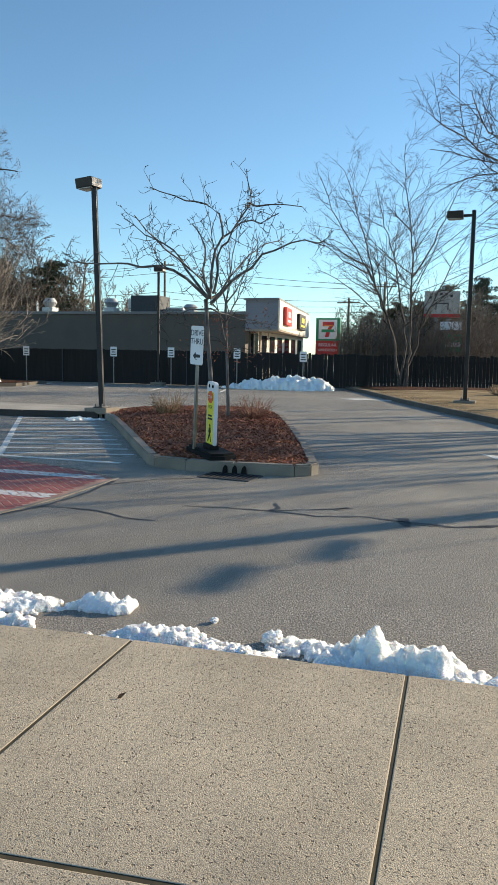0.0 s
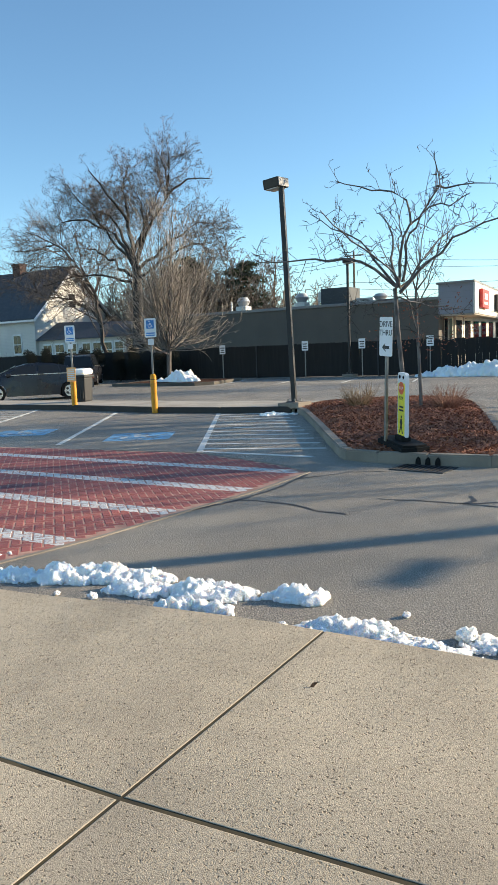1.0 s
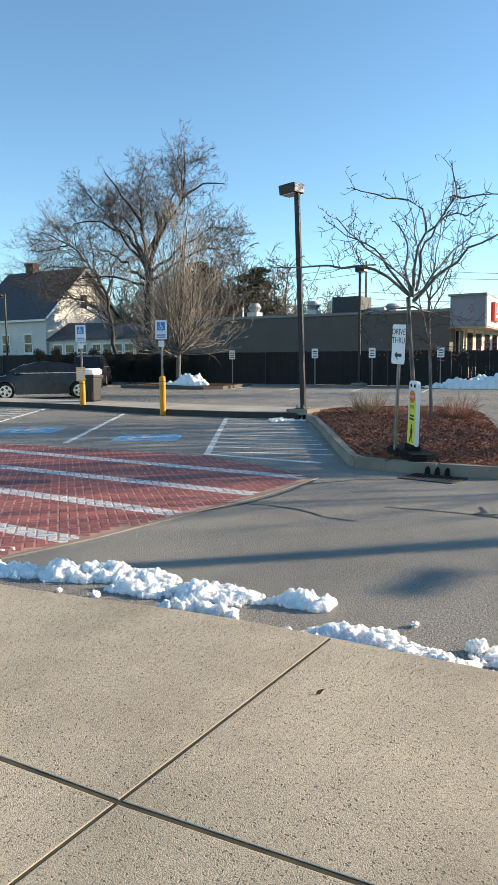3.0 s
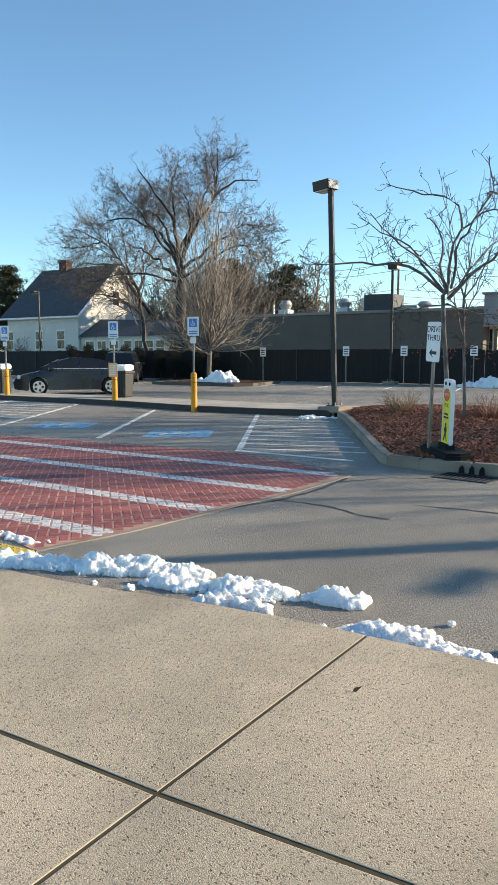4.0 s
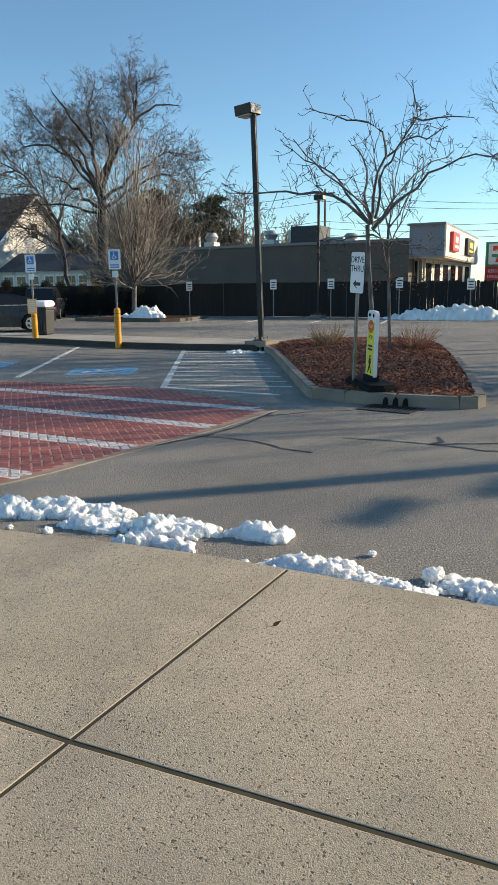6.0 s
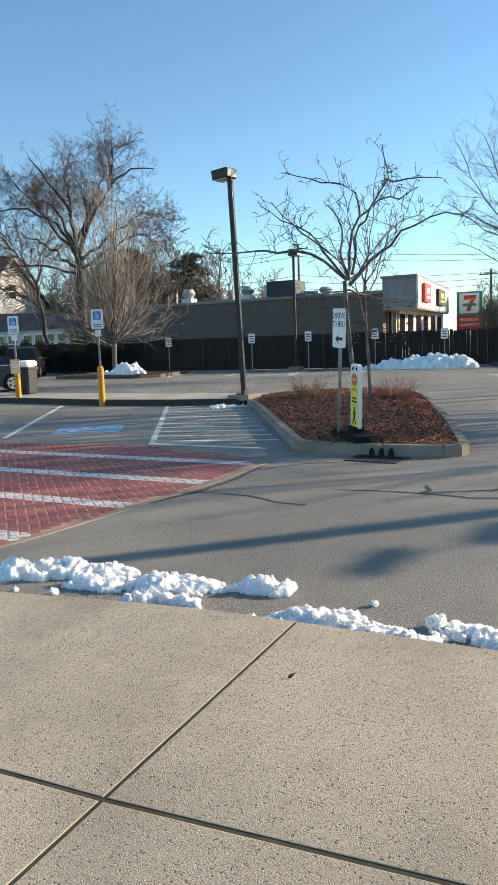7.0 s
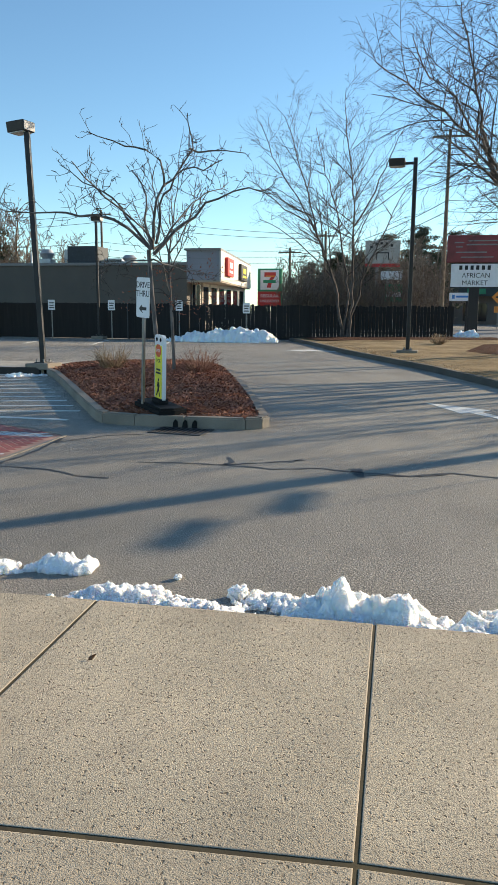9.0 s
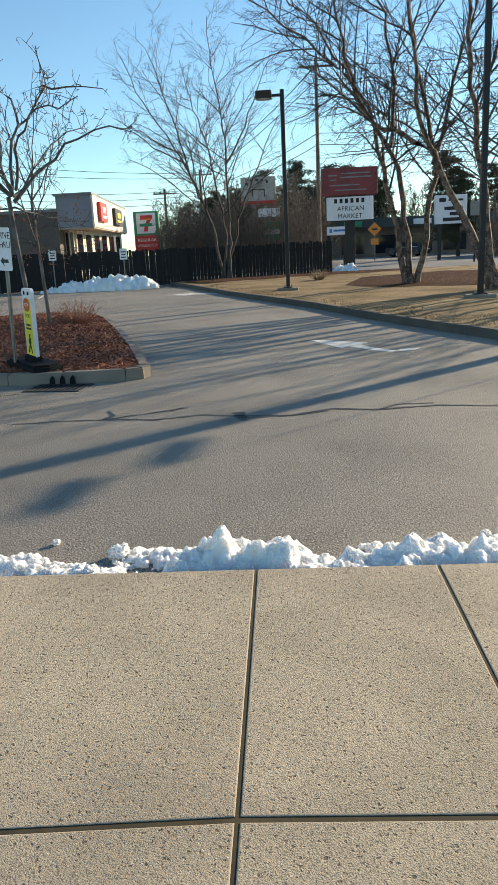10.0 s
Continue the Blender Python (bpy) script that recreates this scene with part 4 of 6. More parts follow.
    # windscreen and rear window
    for a, b, yy in (((1.3, z0 + 0.04), (0.55, h - 0.1), "windscreen"), ((-L + 0.5, z0 + 0.04), (-1.3, h - 0.17), "rear_window")):
        if tall and yy == "rear_window":
            a, b = (-L + 0.07, z0 + 0.05), (-L + 0.19, h - 0.14)
        bm = bmesh.new()
        q = [bm.verts.new((p[0] + (0.03 if yy == "windscreen" else -0.03), k * w * 0.9 * (1 - 0.22 * (p[1] - z0) / (h - z0)) * 0.93, p[1] + 0.015)) for p, k in ((a, -1), (a, 1), (b, 1), (b, -1))]
        f = bm.faces.new(q)
        r = bmesh.ops.extrude_face_region(bm, geom=[f])
        for v in r["geom"]:
            if isinstance(v, bmesh.types.BMVert):
                v.co.z -= 0.03
        bmesh.ops.recalc_face_normals(bm, faces=bm.faces)
        part(yy, bm, DARK_GLASS, ob)
    return ob


saloon(-21.9, 20.75, 230, "parked_saloon", "dark grey four-door saloon parked past the divider strip")
saloon(-30.0, 32.4, 126, "parked_suv", "black sport utility vehicle parked by the hedge", 4.6, 1.85, 1.72, True)
saloon(13.5, 82.0, 8, "distant_car", "dark car parked before the distant shops", 4.5, 1.8, 1.5)

# ---------------------------------------------------------------- fence


def board_mesh(k):
    w, t = 0.082 - 0.002 * (k % 3), 1.75
    m = part("board", upright([(-w, 0), (w, 0), (w, t - 0.04 - 0.01 * (k % 2)), (w * 0.5, t), (-w * 0.5, t), (-w, t - 0.03)], -0.02, 0), FENCE)
    me = m.data
    bpy.data.objects.remove(m)
    return me


BOARDS = [board_mesh(k) for k in range(6)]


def fence(run, h, seed, label, tight=1.0):
    r = random.Random(seed)
    ob = empty("wooden_fence", Matrix(), label, "fence")
    pts = along([Vector(p) for p in run], 2.4)
    for (p, d), (q, _) in zip(pts, pts[1:]):
        s = Vector((-d.y, d.x))
        if s.y > 0:
            s = -s
        part("post", boxes(((p.x - 0.05, p.y + 0.02, -0.05), (p.x + 0.05, p.y + 0.12, h + r.uniform(-0.04, 0.06)))), FENCE, ob)
        part("rail", (rods(((p.x, p.y + 0.05, 0.4), (q.x, q.y + 0.05, 0.4), 0.04), ((p.x, p.y + 0.05, h - 0.3), (q.x, q.y + 0.05, h - 0.3), 0.04), n=4)), FENCE, ob)
        n = 14
        turn_ = math.degrees(math.atan2(d.y, d.x))
        for i in range(n):
            e = p.lerp(q, (i + 0.5) / n) + s * r.uniform(0.0, 0.012)
            b = new("board", BOARDS[r.randrange(6)])
            b.parent, b.matrix_basis = ob, pose(e.x, e.y, 0.03, 0, r.uniform(-0.4, 0.4), turn_) @ Matrix.Diagonal((tight, 1, (h + r.uniform(-0.05, 0.05) / tight ** 12) / 1.75, 1))
    if tight > 1:
        for p, d in pts[2::3]:
            part("steel_stay", rods(((p.x, p.y - 0.09, -0.05), (p.x, p.y - 0.09, h + 0.03), 0.03), n=8), HVAC_DARK, ob, "slim dark steel stay")
    return ob


fence([(-62, 37.5), (-40, 36.6), (-11.2, 36.6)], 1.78, 1, "weathered wooden board fence, darkened as in shade, behind the parking bays", 1.12)
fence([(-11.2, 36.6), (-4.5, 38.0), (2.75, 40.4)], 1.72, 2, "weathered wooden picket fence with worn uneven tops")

# ---------------------------------------------------------------- the low store building and its roof plant
store = empty("store_building", Matrix(), "long low tan stucco store with a flat roof", "building")
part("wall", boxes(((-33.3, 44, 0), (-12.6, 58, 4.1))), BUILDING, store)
part("coping", boxes(((-33.4, 43.9, 4.1), (-12.6, 58.1, 4.28)), bevel=0.02), CAP, store)
part("roof", boxes(((-33.1, 44.2, 4.0), (-12.8, 57.8, 4.2))), FAR_ROOF, store)
part("end_block", prism([(-12.6, 44), (-10.55, 43.9), (-11.95, 60), (-12.6, 60)], 3.24, 4.96), STORE_SIDING, store)
part("coping", prism([(-12.7, 43.85), (-10.45, 43.75), (-11.85, 60.1), (-12.7, 60.1)], 4.96, 5.08), CAP, store)
part("fascia", prism([(-10.54, 43.86), (-10.44, 43.86), (-11.84, 60.05), (-11.94, 60.05)], 3.2, 4.94), FASCIA, store)
part("soffit", prism([(-12.6, 44), (-10.5, 43.9), (-11.9, 60), (-12.6, 60)], 3.12, 3.22), SOFFIT, store)
part("shopfront_wall", boxes(((-14, 45.2, 0), (-12.1, 59, 3.12))), FASCIA, store)
for k in range(6):
    part("column", boxes(((-12.25 - 0.12 * k, 45.4 + 2.2 * k, 0), (-12.0 - 0.1 * k, 45.65 + 2.2 * k, 3.12))), SOFFIT, store)
    part("shop_window", boxes(((-12.12, 45.9 + 2.2 * k, 0.8), (-12.06, 47.2 + 2.2 * k, 2.9))), DARK_GLASS, store)
for k in range(7):
    part("front_pane", boxes(((-13.9 + 0.27 * k, 45.15, 0.9), (-13.74 + 0.27 * k, 45.19, 3.0))), DARK_GLASS, store)
turn = math.degrees(math.atan2(16.15, -1.4))
for (u, wid, mat, nm) in ((0.17, 2.6, RED, "red_sign"), (0.62, 3.6, BLACK, "dark_sign")):
    sgn = part(nm, boxes(((-wid / 2, -0.2, -0.55), (wid / 2, 0.0, 0.55)), bevel=0.03), mat, store)
    sgn.matrix_basis = pose(-10.42 - 1.4 * u, 43.9 + 16.15 * u, 4.1, 0, 0, turn)
    mark = part("emblem", boxes(((-wid * 0.22, -0.215, -0.05), (wid * 0.22, -0.19, 0.3)), ((-wid * 0.3, -0.215, -0.35), (wid * 0.3, -0.19, -0.2))), WHITE if mat is RED else PANEL_YELLOW, sgn)


def rooftop_unit(x, y, w, d, h, mat, label):
    ob = empty("rooftop_unit", pose(x, y, 4.15), label, "roof unit")
    part("housing", boxes(((-w / 2, 0, 0), (w / 2, d, h)), bevel=0.03), mat, ob)
    part("hood", boxes(((-w / 2 - 0.25, 0.1, h * 0.35), (-w / 2, d - 0.1, h * 0.85)), bevel=0.03), HVAC, ob)
    for k in range(5):
        part("louvre", boxes(((-w / 2 + 0.08, -0.03, h * (0.2 + 0.14 * k)), (w / 2 - 0.08, 0.01, h * (0.26 + 0.14 * k)))), HVAC_DARK, ob)
    return ob


rooftop_unit(-20.1, 46, 2.0, 2.0, 1.3, HVAC_DARK, "dark screened air handler on the flat roof")
rooftop_unit(-18.2, 46.5, 1.2, 1.4, 0.55, HVAC, "grey roof vent box on the flat roof")
for x, h in ((-22.5, 1.1), (-27.1, 1.15), (-16.9, 0.7)):
    ob = empty("exhaust_fan", pose(x, 46, 4.15), "pale metal mushroom exhaust fan on the flat roof", "roof fan", "roof fans")
    part("curb", boxes(((-0.4, -0.4, 0), (0.4, 0.4, h * 0.45)), bevel=0.02), HVAC, ob)
    part("bowl", rods(((0, 0, h * 0.45), (0, 0, h * 0.75), 0.3, 0.48), n=16), HVAC, ob)
    part("cowl", rods(((0, 0, h * 0.75), (0, 0, h), 0.48, 0.3), n=16), HVAC, ob)
for x in (-24.1, -28.7, -21.7):
    ob = empty("roof_pipe", pose(x, 47, 4.15), "thin white vent pipe on the flat roof", "pipe", "roof pipes")
    part("pipe", rods(((0, 0, 0), (0, 0, 1.0), 0.07), n=8), TRIM, ob)

# ---------------------------------------------------------------- the house
house = empty("house", Matrix(), "white clapboard house with a steep grey roof and sunroom", "house")
x0, x1, y0, y1, ez, rz = -71.8, -60.25, 58.0, 70.0, 6.1, 11.5
ym = (y0 + y1) / 2
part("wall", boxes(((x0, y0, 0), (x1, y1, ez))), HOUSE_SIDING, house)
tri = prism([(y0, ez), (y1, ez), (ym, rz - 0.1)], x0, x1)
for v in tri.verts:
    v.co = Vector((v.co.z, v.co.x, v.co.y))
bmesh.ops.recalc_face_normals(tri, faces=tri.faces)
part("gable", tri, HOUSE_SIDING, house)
for s, ye in ((-1, y0 - 0.5), (1, y1 + 0.5)):
    bm = bmesh.new()
    lo = ez - 0.45 * (rz - ez) / 6 * 1.0
    q = [(x0 - 0.6, ye, lo), (x1 + 0.6, ye, lo), (x1 + 0.6, ym, rz + 0.05), (x0 - 0.6, ym, rz + 0.05)]
    a, b = [bm.verts.new(p) for p in q], [bm.verts.new((p[0], p[1], p[2] + 0.22)) for p in q]
    bm.faces.new(a), bm.faces.new(b)
    for k in range(4):
        bm.faces.new((a[k], a[(k + 1) % 4], b[(k + 1) % 4], b[k]))
    bmesh.ops.recalc_face_normals(bm, faces=bm.faces)
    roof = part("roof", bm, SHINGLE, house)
    part("rake_board", rods(((x1 + 0.62, ye, lo + 0.02), (x1 + 0.62, ym, rz + 0.06), 0.14), n=4), TRIM, roof)
part("gutter", boxes(((x0 - 0.6, y0 - 0.6, ez - 0.55), (x1 + 0.6, y0 - 0.45, ez - 0.35))), TRIM, house)
part("chimney", boxes(((-68.9, ym - 0.5, 10.6), (-67.7, ym + 0.5, 12.6)), ((-69.0, ym - 0.6, 12.5), (-67.6, ym + 0.6, 12.75))), CHIMNEY, house)
part("wing_wall", boxes(((x1, y0 + 0.4, 0), (-48.2, y0 + 9.5, 3.5))), HOUSE_SIDING, house)
bm = bmesh.new()
e = [(x1, y0 - 0.1, 3.5), (-47.7, y0 - 0.1, 3.5), (-47.7, y0 + 10, 3.5), (x1, y0 + 10, 3.5)]
t = [(x1, y0 + 3.5, 5.5), (-51.5, y0 + 4.2, 5.2), (-51.5, y0 + 6, 5.2), (x1, y0 + 6.5, 5.5)]
a, b = [bm.verts.new(p) for p in e], [bm.verts.new(p) for p in t]
bm.faces.new(a), bm.faces.new(b)
for k in range(4):
    bm.faces.new((a[k], a[(k + 1) % 4], b[(k + 1) % 4], b[k]))
bmesh.ops.recalc_face_normals(bm, faces=bm.faces)
part("wing_roof", bm, SHINGLE, house)


def sash(xa, xb, za, zb, y):
    w = part("window", boxes(((xa - 0.12, y - 0.06, za - 0.12), (xb + 0.12, y, zb + 0.12))), TRIM, house)
    n = 2
    for i in range(n):
        for k in range(2):
            part("pane", boxes(((xa + (xb - xa) * (i + 0.06) / n, y - 0.09, za + (zb - za) * (k + 0.06) / 2), (xa + (xb - xa) * (i + 0.94) / n, y - 0.055, za + (zb - za) * (k + 0.94) / 2))), DARK_GLASS, w)


for k in range(3):
    sash(-59.5 + 1.75 * k, -58.3 + 1.75 * k, 1.3, 3.0, y0 + 0.4)
for k in range(4):
    sash(-53.9 + 1.45 * k, -52.9 + 1.45 * k, 1.5, 3.0, y0 + 0.4)
for xa in (-72, -67, -63.5):
    sash(xa, xa + 1.1, 2.2, 4.2, y0)
for yy, za in ((63.4, 7.2),):
    g = part("window", boxes(((x1, yy - 0.15, za - 0.15), (x1 + 0.06, yy + 1.15, za + 1.65))), TRIM, house)
    part("pane", boxes(((x1 + 0.05, yy, za), (x1 + 0.09, yy + 1.0, za + 0.72)), ((x1 + 0.05, yy, za + 0.8), (x1 + 0.09, yy + 1.0, za + 1.5))), DARK_GLASS, g)

# ---------------------------------------------------------------- signs beyond the fence


def pylon(name, x, y, w, z0, z1, face_mat, label, posts=(0,), legs=STEEL, turn=0):
    ob = empty(name, pose(x, y, 0, 0, 0, turn), label, "sign")
    for p in posts:
        part("post", boxes(((p - 0.12, -0.1, -0.1), (p + 0.12, 0.1, z0 + 0.1))), legs, ob)
    f = part("cabinet", boxes(((-w / 2, -0.2, z0), (w / 2, 0.2, z1)), bevel=0.03), face_mat, ob)
    return ob, f


def bars(f, rows, mat, y=-0.215):
    for xa, xb, za, zb in rows:
        part("printed_bar", boxes(((xa, y, za), (xb, y + 0.03, zb))), mat, f)


ob, f = pylon("fuel_price_sign", -10.25, 60, 1.95, 1.85, 4.75, GREEN, "tall fuel station sign with a red price panel", (-0.8, 0.8), POLE)
part("white_panel", boxes(((-0.74, -0.23, 3.1), (0.74, -0.19, 4.62))), WHITE, f)
part("emblem", upright([(-0.42, 4.45), (0.5, 4.45), (0.5, 4.2), (0.22, 3.8), (0.1, 3.25), (-0.22, 3.25), (-0.1, 3.75), (0.12, 4.1), (-0.42, 4.1)], -0.25, -0.22), RED, f)
part("emblem_band", boxes(((-0.5, -0.262, 3.62), (0.5, -0.24, 3.85))), GREEN, f)
part("emblem_stripe", boxes(((-0.3, -0.258, 4.1), (0.42, -0.24, 4.2))), SIGN_ORANGE, f)
price = part("price_panel", boxes(((-0.95, -0.24, 1.75), (0.95, -0.18, 2.95))), RED, f)
words("lettering", "REGULAR", 0.34, face_up(0, -0.245, 2.6), WHITE, price, 0.003)
words("lettering", "UNLEADED", 0.3, face_up(0, -0.245, 2.2), WHITE, price, 0.003)

ob, f = pylon("market_sign", 4.38, 48, 3.4, 4.42, 6.02, MAROON, "weathered maroon shop sign above a white letter board", (0.0,), POLE)
part("post_sleeve", boxes(((-0.3, -0.15, -0.1), (0.3, 0.15, 2.95)), bevel=0.02), POLE, ob)
bars(f, [(-1.3, -0.75, 5.55, 5.62), (-1.2, -0.8, 5.3, 5.36), (-0.6, 1.3, 5.42, 5.5), (-0.5, 1.2, 5.65, 5.72), (-1.2, 0.6, 4.98, 5.05), (-0.9, 1.0, 4.7, 4.76)], STEEL)
lb = part("letter_board", boxes(((-1.4, -0.16, 2.95), (1.42, 0.16, 4.38)), bevel=0.02), WHITE, ob)
part("board_frame", boxes(((-1.45, -0.18, 2.9), (1.47, 0.1, 2.97)), ((-1.45, -0.18, 4.34), (1.47, 0.1, 4.4))), POLE, lb)
bars(lb, [(-0.95 + 0.33 * k, -0.77 + 0.33 * k, 3.98, 4.24) for k in range(6)], BLACK, -0.175)
words("lettering", "AFRICAN", 0.4, face_up(0.05, -0.165, 3.64), BLACK, lb, 0.003)
words("lettering", "MARKET", 0.4, face_up(0.0, -0.165, 3.2), BLACK, lb, 0.003)

ob, f = pylon("plaza_sign", -1.5, 62, 2.75, 5.2, 7.0, SIGN_DIM, "weathered pale plaza sign with a red base line on twin posts", (-0.4, 0.5), STEEL)
bars(f, [(-1.0, -0.8, 6.4, 6.6), (-0.6, -0.4, 6.6, 6.8), (-0.2, 0.0, 6.68, 6.86), (0.2, 0.4, 6.66, 6.84), (0.6, 0.8, 6.5, 6.7), (-0.5, 0.5, 6.0, 6.08), (-0.5, -0.42, 5.5, 6.0), (0.42, 0.5, 5.5, 6.0)], BLACK)
part("red_line", boxes(((-1.38, -0.22, 4.95), (1.38, 0.2, 5.2))), RED, f)
part("tenant_panel", boxes(((-0.1, -0.2, 3.95), (1.6, 0.15, 4.6)), bevel=0.02), WHITE, f)
part("tenant_panel", boxes(((0.3, -0.2, 2.2), (1.65, 0.15, 3.6)), bevel=0.02), GREEN, f)
part("tenant_panel", boxes(((0.38, -0.215, 2.6), (1.57, 0.1, 3.0)), bevel=0.01), WHITE, f)
ob, f = pylon("letterboard_sign", 13.1, 60, 2.4, 2.7, 4.8, WHITE, "white roadside letter board with dark lines", (-0.8,), POLE)
bars(f, [(-0.9, -0.4, 4.3, 4.6), (-0.2, 0.9, 4.35, 4.5), (-0.5, 0.9, 3.7, 3.95), (-0.1, 0.8, 3.3, 3.55), (-0.6, 0.8, 2.9, 3.15)], BLACK)
ob, f = pylon("shop_sign", 4.3, 58, 1.45, 2.25, 2.85, WHITE, "small white shop sign with violet lettering bars", (-0.6, 0.6), POLE)
bars(f, [(-0.55, -0.35, 2.42, 2.7), (-0.25, 0.6, 2.5, 2.64)], BLUE)
dm = empty("warning_sign", pose(8.57, 70, 0), "yellow diamond warning sign with an orange plate", "sign")
part("post", boxes(((-0.04, 0, 0), (0.04, 0.06, 2.9))), STEEL, dm)
d = part("diamond", upright([(-0.62, 2.75), (0, 2.13), (0.62, 2.75), (0, 3.37)], -0.03, 0), SIGN_ORANGE, dm)
part("symbol", boxes(((-0.25, -0.05, 2.68), (0.25, -0.02, 2.82))), BLACK, d)
part("plate", boxes(((-0.35, -0.03, 1.4), (0.35, 0.0, 1.95))), SIGN_ORANGE, dm)
ns = empty("road_sign", pose(13.0, 52, 0), "plain dark steel sign post beside the street", "sign")
part("post", boxes(((-0.05, 0, 0), (0.05, 0.08, 4.2))), POLE, ns)
part("face", boxes(((-0.35, -0.04, 3.0), (0.35, 0.0, 3.9))), STEEL, ns)

far = empty("strip_mall", Matrix(), "long low brown shop row across the street", "building")
part("wall", boxes(((6, 90, 0), (46, 104, 3.2))), FAR_WALL, far)
part("roof", prism([(5, 88.5), (47, 88.5), (47, 105), (5, 105)], 3.2, 4.3, 0.3), FAR_ROOF, far)
for k in range(10):
    w = part("shop_window", boxes(((7.2 + 3.9 * k, 89.9, 0.4), (9.8 + 3.9 * k, 90, 2.4))), DARK_GLASS, far)
    if k % 3 != 1:
        part("shop_sign", boxes(((7.4 + 3.9 * k, 88.35, 3.4), (9.4 + 3.9 * k, 88.5, 4.0))), (GREEN, WHITE, TRIM)[k % 3], far)
wh = empty("white_shed", Matrix(), "white building with a pale roof across the street", "building")
part("wall", boxes(((24.5, 70, 0), (36, 80, 4.0))), TRIM, wh)
part("roof", prism([(24, 69.5), (36.5, 69.5), (36.5, 80.5), (24, 80.5)], 4.0, 4.5, 0.1), FAR_ROOF, wh)

# an unseen post light, added so its heads cast two soft shadow blobs
sl = empty("street_light", pose(10.77, 16.3, 0), "unseen twin-headed post light added for its two shadow blobs", "street light")
part("pole", rods(((0, 0, -0.2), (0, 0, 5.0), 0.024, 0.01), n=8), STEEL, sl)
for s_, dz in ((-1, 0.0), (1, 0.1)):
    part("arm", rods(((0, 0, 4.96), (0.28 * s_ + 0.12 * (s_ + 1), 0.36 * s_ + 0.235 * (s_ + 1), 5.0 + dz), 0.008), n=6), STEEL, sl)
    hd = part("head", boxes(((-0.15, -0.36, 0), (0.15, 0.36, 0.05)), bevel=0.02), HEAD_SIDE, sl)
    hd.matrix_basis = pose(0.31 * s_ + 0.12 * (s_ + 1), 0.4 * s_ + 0.235 * (s_ + 1), 4.96 + dz, 0, 0, -8)

# ---------------------------------------------------------------- utility poles and wires


def utility_pole(x, y, h, arms=1):
    ob = empty("utility_pole", pose(x, y, 0), "grey wooden utility pole with a crossarm", "utility pole", "utility poles")
    part("pole", rods(((0, 0, -0.2), (0, 0, h), 0.16, 0.1), n=10), BARK_BROWN, ob)
    for k in range(arms):
        part("crossarm", boxes(((-1.1, -0.06, h - 0.5 - 0.9 * k), (1.1, 0.06, h - 0.38 - 0.9 * k))), BARK_BROWN, ob)
        for i in (-0.95, -0.4, 0.4, 0.95):
            part("insulator", rods(((i, 0, h - 0.38 - 0.9 * k), (i, 0, h - 0.2 - 0.9 * k), 0.04), n=6), STEEL, ob)


for x, y, h in ((2.72, 52, 13.0), (-6.85, 70, 8.6), (-10.4, 72, 7.3), (-30.5, 75, 11.5), (-55, 78, 12), (34, 47, 13), (20.2, 31.8, 9.5), (9.6, 16.25, 8.5)):
    utility_pole(x, y, h)


def cable(a, b, sag, r=0.025):
    a, b = Vector(a), Vector(b)
    t = Tree(0)
    pts = [a.lerp(b, i / 14) - Vector((0, 0, sag * 4 * (i / 14) * (1 - i / 14))) for i in range(15)]
    t.tube(pts, [r] * 15, 4, 0)
    tagged(part("overhead_cable", (t.v[0], t.f[0]), BLACK), "black overhead cable sagging between utility poles", "cable", "overhead cables")


for dz in (12.6, 11.8, 10.9, 8.6, 7.9):
    cable((34, 47, dz), (2.72, 52, dz), 0.5)
for dz, ez_ in ((12.6, 8.3), (11.8, 7.9), (8.6, 6.9), (7.9, 6.4)):
    cable((2.72, 52, dz), (-6.85, 70, ez_), 0.4)
for dz, ez_ in ((8.3, 11.1), (7.9, 10.3), (6.9, 8.3), (6.4, 7.6), (5.9, 6.9)):
    cable((-6.85, 70, dz), (-30.5, 75, ez_), 0.4)
for dz in (11.1, 10.3, 8.3, 7.6, 6.9):
    cable((-30.5, 75, dz), (-55, 78, dz), 0.4)

# ---------------------------------------------------------------- trees and shrubs


def reach(t, p, q, r0, r1, bow, levels, layer=0, sides=6, n=9, wander=0.12):
    """A limb from p to q, bowed upwards, with side branches."""
    p, q = Vector(p), Vector(q)
    pts = []
    for i in range(n + 1):
        u = i / n
        w = Vector([t.r.gauss(0, wander) for _ in range(3)]) * (0 if i in (0,) else min(1, u * 3)) * (q - p).length / 6
        pts.append(p.lerp(q, u) + Vector((0, 0, bow * 4 * u * (1 - u))) + w * 0.5)
    dirs = [(pts[min(i + 1, n)] - pts[max(i - 1, 0)]).normalized() for i in range(n + 1)]
    radii = [r0 + (r1 - r0) * (i / n) ** 0.7 for i in range(n + 1)]
    t.tube(pts, radii, sides, layer)
    limb = (pts, dirs, radii)
    t.grow(limb, levels)
    return limb


